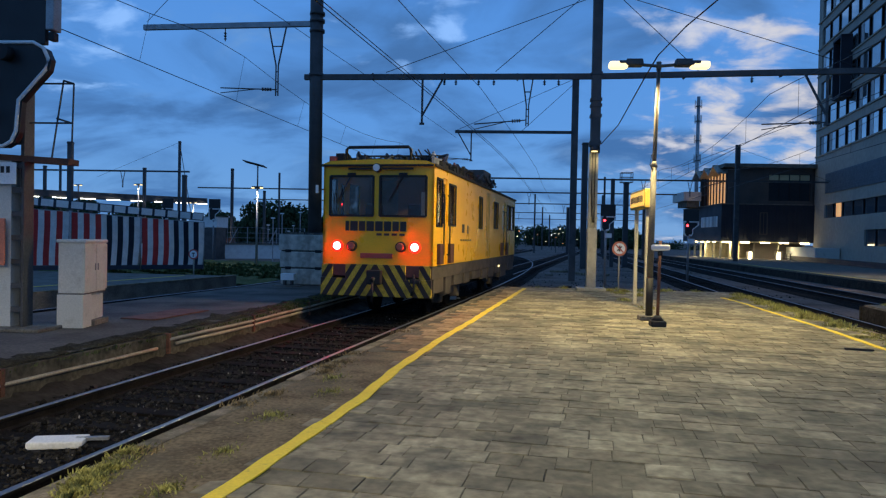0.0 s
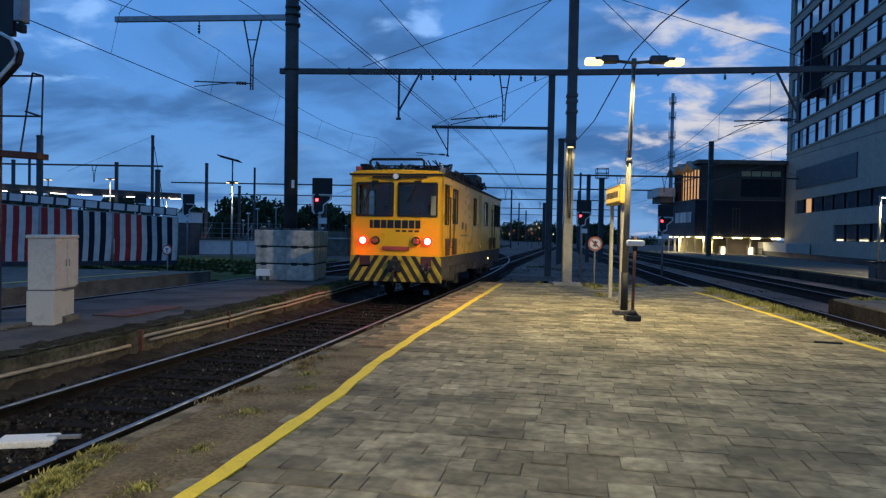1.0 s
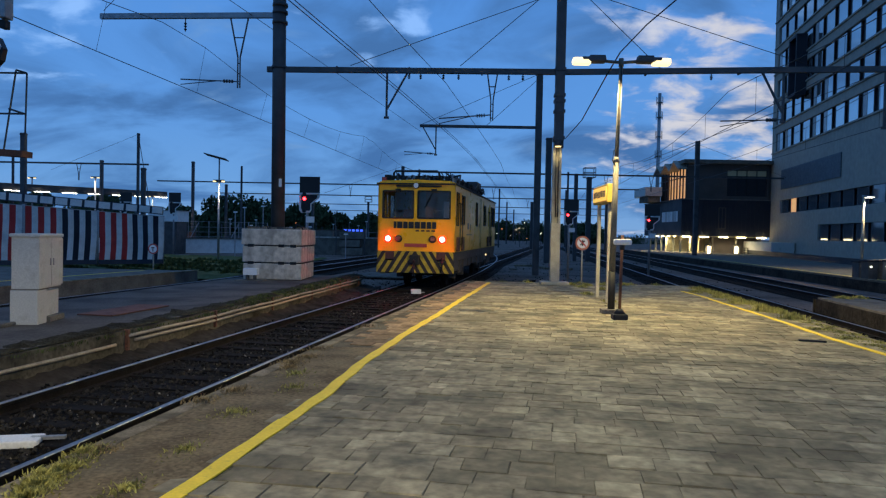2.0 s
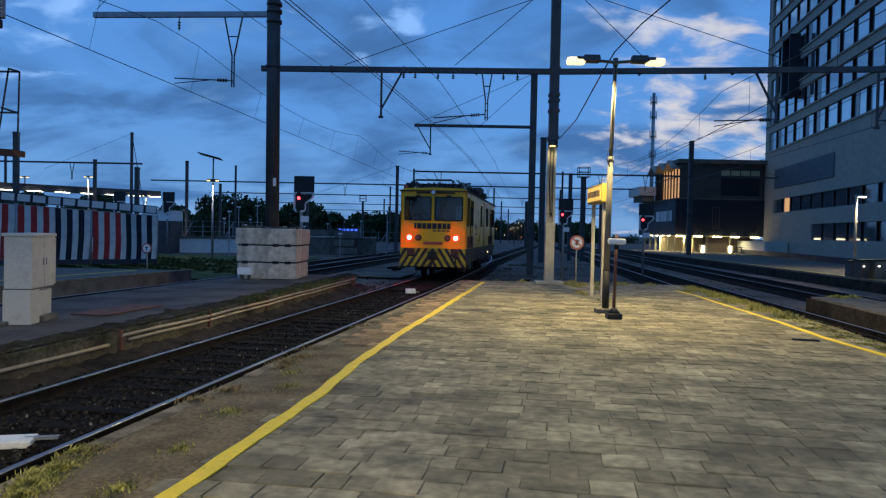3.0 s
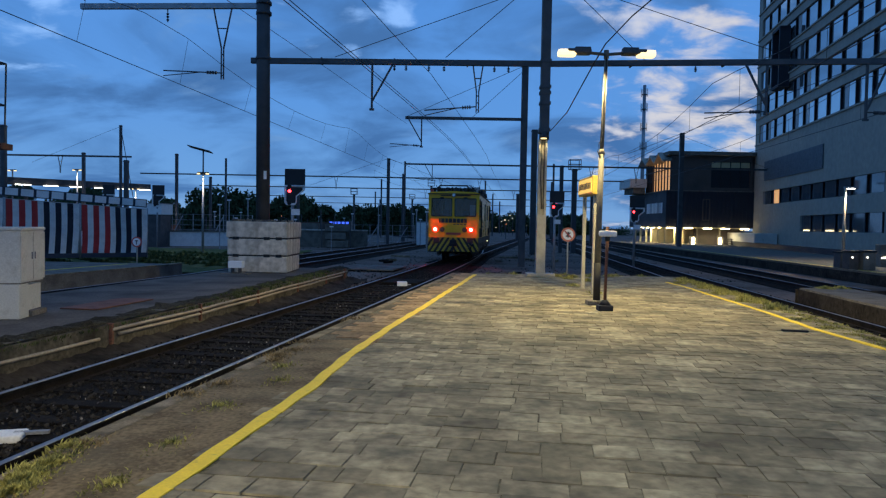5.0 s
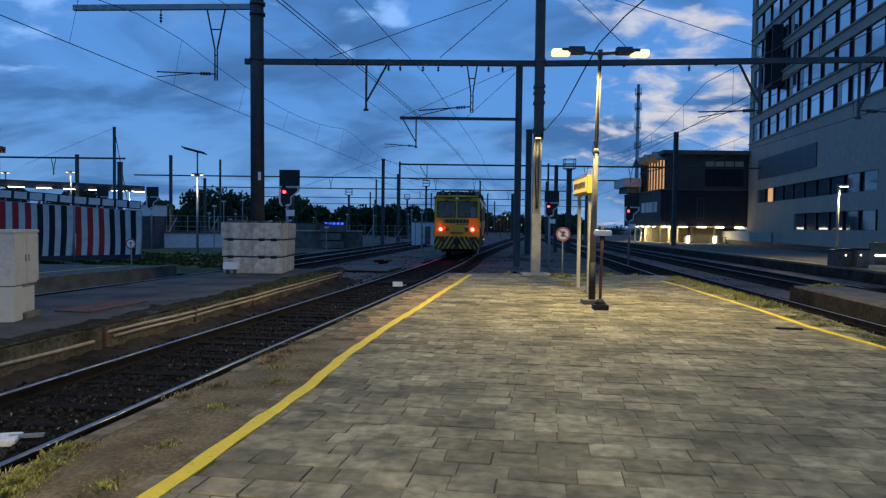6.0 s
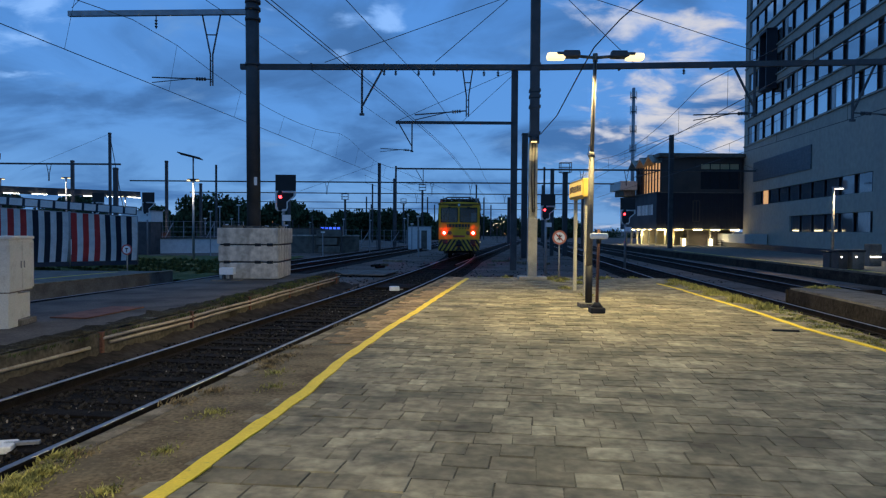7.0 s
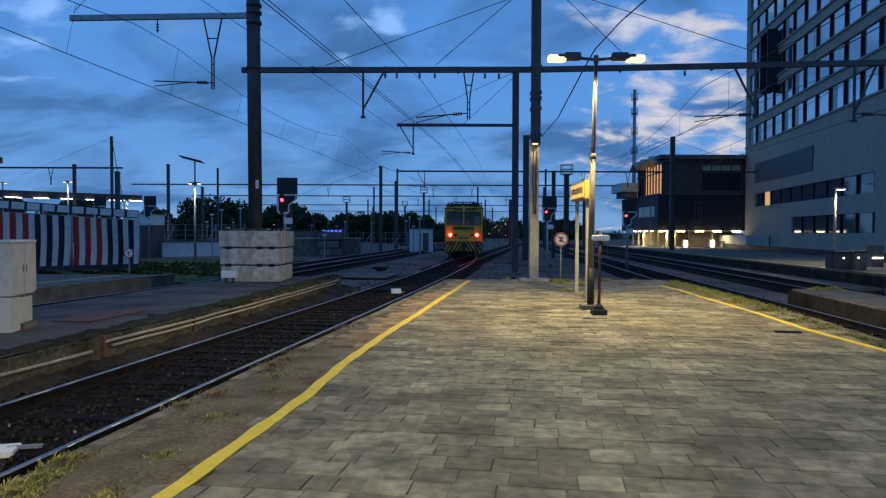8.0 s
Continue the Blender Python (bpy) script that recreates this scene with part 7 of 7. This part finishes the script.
def verge_and_plates():
    bm = B()
    bmesh.ops.create_grid(bm, x_segments=50, y_segments=50, size=1)
    for v in bm.verts:
        v.co = Vector((-16.5 + v.co.x * 6.5, 40 + v.co.y * 12.0, -0.49 + 0.16 * noise.noise(v.co * 9.0) + 0.10))
    solo("verge", bm, "turf", "rough grass verge beside the fence", "grass", kind="structure")
    # plates, stands and small things on the middle platform
    t = thing("cover_plate", pose(-6.75, 13.9, 0.004, 0, 0, -8), "rusty red-brown cover plate on the asphalt", "plate")
    bm = B(); box(bm, (0, 0, 0.012), (0.75, 1.9, 0.024), bevel=0.006); part("plate", bm, "rust", t)
    t = thing("switch_stand", pose(-6.90, 22.7, 0), "small white box on a short stand", "box")
    bm = B(); box(bm, (0, 0, 0.30), (0.46, 0.30, 0.22), bevel=0.02); part("box", bm, "white", t)
    for dx in (-0.12, 0.12):
        bm = B(); box(bm, (dx, 0, 0.10), (0.06, 0.2, 0.2)); part("leg", bm, "steel", t)
    bm = B(); box(bm, (0, 0, 0.015), (0.9, 0.6, 0.03), bevel=0.01); part("foot", bm, "dark_concrete", t)
    t = thing("edge_line", pose(0, 0, 0), "faded pale line along the far platform edge", "line", kind="structure")
    bm = B(); ribbon(bm, lambda y: left_edge(y) - 1.80, lambda y: left_edge(y) - 1.70, 6, 26.6, 0.002, 0.006, 1.0); part("paint", bm, "yellow_line", t)
    bm = B(); ribbon(bm, lambda y: left_edge(y) - 0.24, lambda y: left_edge(y) + 0.02, 6, 27.2, 0.002, 0.03, 1.0); part("coping", bm, "kerb", t)
    t = thing("edge_line", pose(0, 0, 0), "worn pale line along the far platform edge", "line", kind="structure")
    bm = B(); ribbon(bm, lambda y: 16.75 + 0.05 * y, lambda y: 16.9 + 0.05 * y, 10, 60, 0.002, 0.006, 1.0); part("paint", bm, "yellow_line", t)
    bm = B(); ribbon(bm, lambda y: 16.18 + 0.05 * y, lambda y: 16.5 + 0.05 * y, 10, 70, 0.002, 0.03, 1.0); part("coping", bm, "kerb", t)


def thin_poles():
    rnd = random.Random(93)
    for k in range(26):
        y = rnd.uniform(52, 110)
        x = rnd.uniform(-0.34, -0.03) * y
        h = rnd.uniform(1.6, 4.2)
        t = thing("thin_post", pose(x, y, -0.5), "thin pale post in the yard", "post", "thin yard posts")
        bm = B(); rod(bm, (0, 0, 0), (0, 0, h), 0.045, seg=6); part("pole", bm, "galv", t)
        bm = B(); box(bm, (0, 0, h), (0.3, 0.12, 0.10)); part("head", bm, "white", t)


def yard_gravel():
    """Loose stones and scraps over the yard beyond the platform end."""
    rnd = random.Random(95)
    vs, fs = [], []
    for _ in range(4500):
        y = 25.5 + 45 * rnd.random() ** 1.5
        x = rnd.uniform(-0.30, 0.42) * y
        if noise.noise(Vector((x * 0.35, y * 0.2, 3.0))) < -0.05:
            continue
        if 16 < x < 31:
            continue
        r = rnd.uniform(0.015, 0.06)
        c = Vector((x, y, -0.488))
        q = Euler((rnd.uniform(0, 6), rnd.uniform(0, 6), rnd.uniform(0, 6))).to_matrix()
        b0 = len(vs)
        vs += [c + q @ (Vector(p) * r * rnd.uniform(0.6, 1.2)) for p in ((1, 0, 0), (-1, 0, 0), (0, 1, 0), (0, -1, 0), (0, 0, 0.7), (0, 0, -0.7))]
        fs += [[b0 + k for k in f] for f in ((0, 2, 4), (2, 1, 4), (1, 3, 4), (3, 0, 4), (2, 0, 5), (1, 2, 5), (3, 1, 5), (0, 3, 5))]
    me = bpy.data.meshes.new("yard_gravel")
    me.from_pydata(vs, [], fs)
    me.materials.append(M["stone"])
    tagged(new("yard_gravel", me), "scattered grey gravel across the yard", "gravel", kind="stuff")
    for k in range(14):
        y = rnd.uniform(27, 48)
        x = rnd.choice((rnd.uniform(-5.5, -3.2), rnd.uniform(2.2, 8.0)))
        t = thing("timber_scrap", pose(x, y, -0.49, 0, 0, rnd.uniform(0, 180)), "old timber scrap lying in the yard", "timber", "yard scraps")
        bm = B(); box(bm, (0, 0, 0.06), (rnd.uniform(0.5, 1.6), 0.16, 0.12), bevel=0.015); part("plank", bm, rnd.choice(("sleeper", "dark_concrete", "kerb")), t)


def crossing():
    t = thing("crossing_slab", pose(-3.7, 33.6, -0.47, 0, 0, -8), "worn concrete crossing slab past the platform end", "slab")
    for k in range(3):
        bm = B(); box(bm, (-0.9 + 0.92 * k, 0, 0.07), (0.90, 3.4, 0.06), bevel=0.015); part("slab", bm, "dark_concrete", t)
    t = thing("track_boards", pose(main_x(25.4), 25.4, -0.44, 0, 0, -9), "dark timber boards laid between the rails", "boards")
    for k in range(6):
        bm = B(); box(bm, (0, -0.75 + 0.30 * k, 0.05), (1.28, 0.28, 0.09), bevel=0.012); part("board", bm, "sleeper", t)
    t = thing("drain_slot", pose(5.86, 11.9, 0.002, 0, 0, -14), "dark iron strip lying on the pavers", "strip")
    bm = B(); box(bm, (0, 0, 0.015), (0.42, 0.07, 0.03), bevel=0.008); part("strip", bm, "dark", t)


crossing()
edge_bank()
yard_gravel()
thin_poles()
def ticket_machine():
    for x, y, w in ((24.6, 36.5, 1.2), (21.5, 35.0, 0.6)):
        t = thing("ticket_machine", pose(x, y, 0), "grey platform machine with a small lit panel", "machine", "platform machines")
        bm = B(); box(bm, (0, 0, 0.55), (w, 0.5, 1.1), bevel=0.03); part("body", bm, "dark_concrete", t)
        bm = B(); box(bm, (0, -0.26, 0.46), (w * 0.9, 0.03, 0.055)); part("lit_panel", bm, "tube", t, "small bright panel")


ticket_machine()
office_tower()
station_annex()
antenna_tower()
banner_fence()
left_canopy()
yard_lamp(-15.85, 45, 4.75, "yard lamp with solar panel and bright heads", solar=True)
for x, y, h in ((-33.0, 62, 6.0), (-29.6, 66, 4.6), (-40, 64, 6.0)):
    yard_lamp(x, y, h)
parapet()
yard_hut(-2.3, 75, 2.4, 2.2, 2.4)
pale_container()
blue_display()
treeline()
hedge(-75, 104, -20, 116, 3.6, 71, 260)
hedge(-30, 134, 2, 146, 4.2, 72, 260)
hedge(10, 235, 75, 195, 4.6, 73, 130)
yard_fence(-29, 55.2, -17.5, 62.2, 16, 0.75, 1.5, "thin galvanised railing along the yard wall")
yard_fence(-22, 74, -4, 80, 22, -0.5, 2.1, "tall wire fence on thin posts across the yard")
for x, y, z in ((14, 180, 3.2), (11, 150, 2.6), (17, 200, 4.8), (6.5, 230, 4.2), (9.5, 120, 2.0), (21, 210, 3.5), (13, 240, 2.2), (24, 190, 3.1), (28, 200, 3.6), (31, 205, 2.8),
                (35, 230, 4.6), (-6, 130, 1.8), (-9, 140, 2.4), (-17, 120, 2.0), (-24, 100, 2.6), (8, 170, 1.8), (5, 200, 2.4), (12, 300, 5.0), (17, 310, 3.6), (9, 320, 2.8), (20, 330, 5.5), (38, 300, 5.0), (25, 290, 2.4)):
    far_small_lamp(x, y, z)
rnd_far = random.Random(97)
for k in range(34):
    fy = rnd_far.uniform(150, 330)
    far_small_lamp(fy * rnd_far.uniform(0.035, 0.135), fy, rnd_far.uniform(0.4, 3.6))
pipes()
track_box(-4.34, 6.66, 15, 0.52, 0.27, 0.075, "white slab-like detector box between the rails")
track_box(-1.62, 24.3, 6, 0.34, 0.45, 0.16, "small pale box between the rails")
platform_lamp_right()
bench_group()
weeds()
build_pavers()


# ---- what moves ----
def motions():
    rows = ((0.0, 16.60), (0.5, 18.45), (1.0, 20.40), (1.5, 22.50), (2.5, 26.8), (3.5, 31.26), (4.5, 35.93), (5.5, 40.5), (6.5, 44.99), (7.0, 47.2), (7.5, 49.2), (8.0, 51.2))
    walk(CAR, [(t, car_pose(y)) for t, y in rows])


motions()
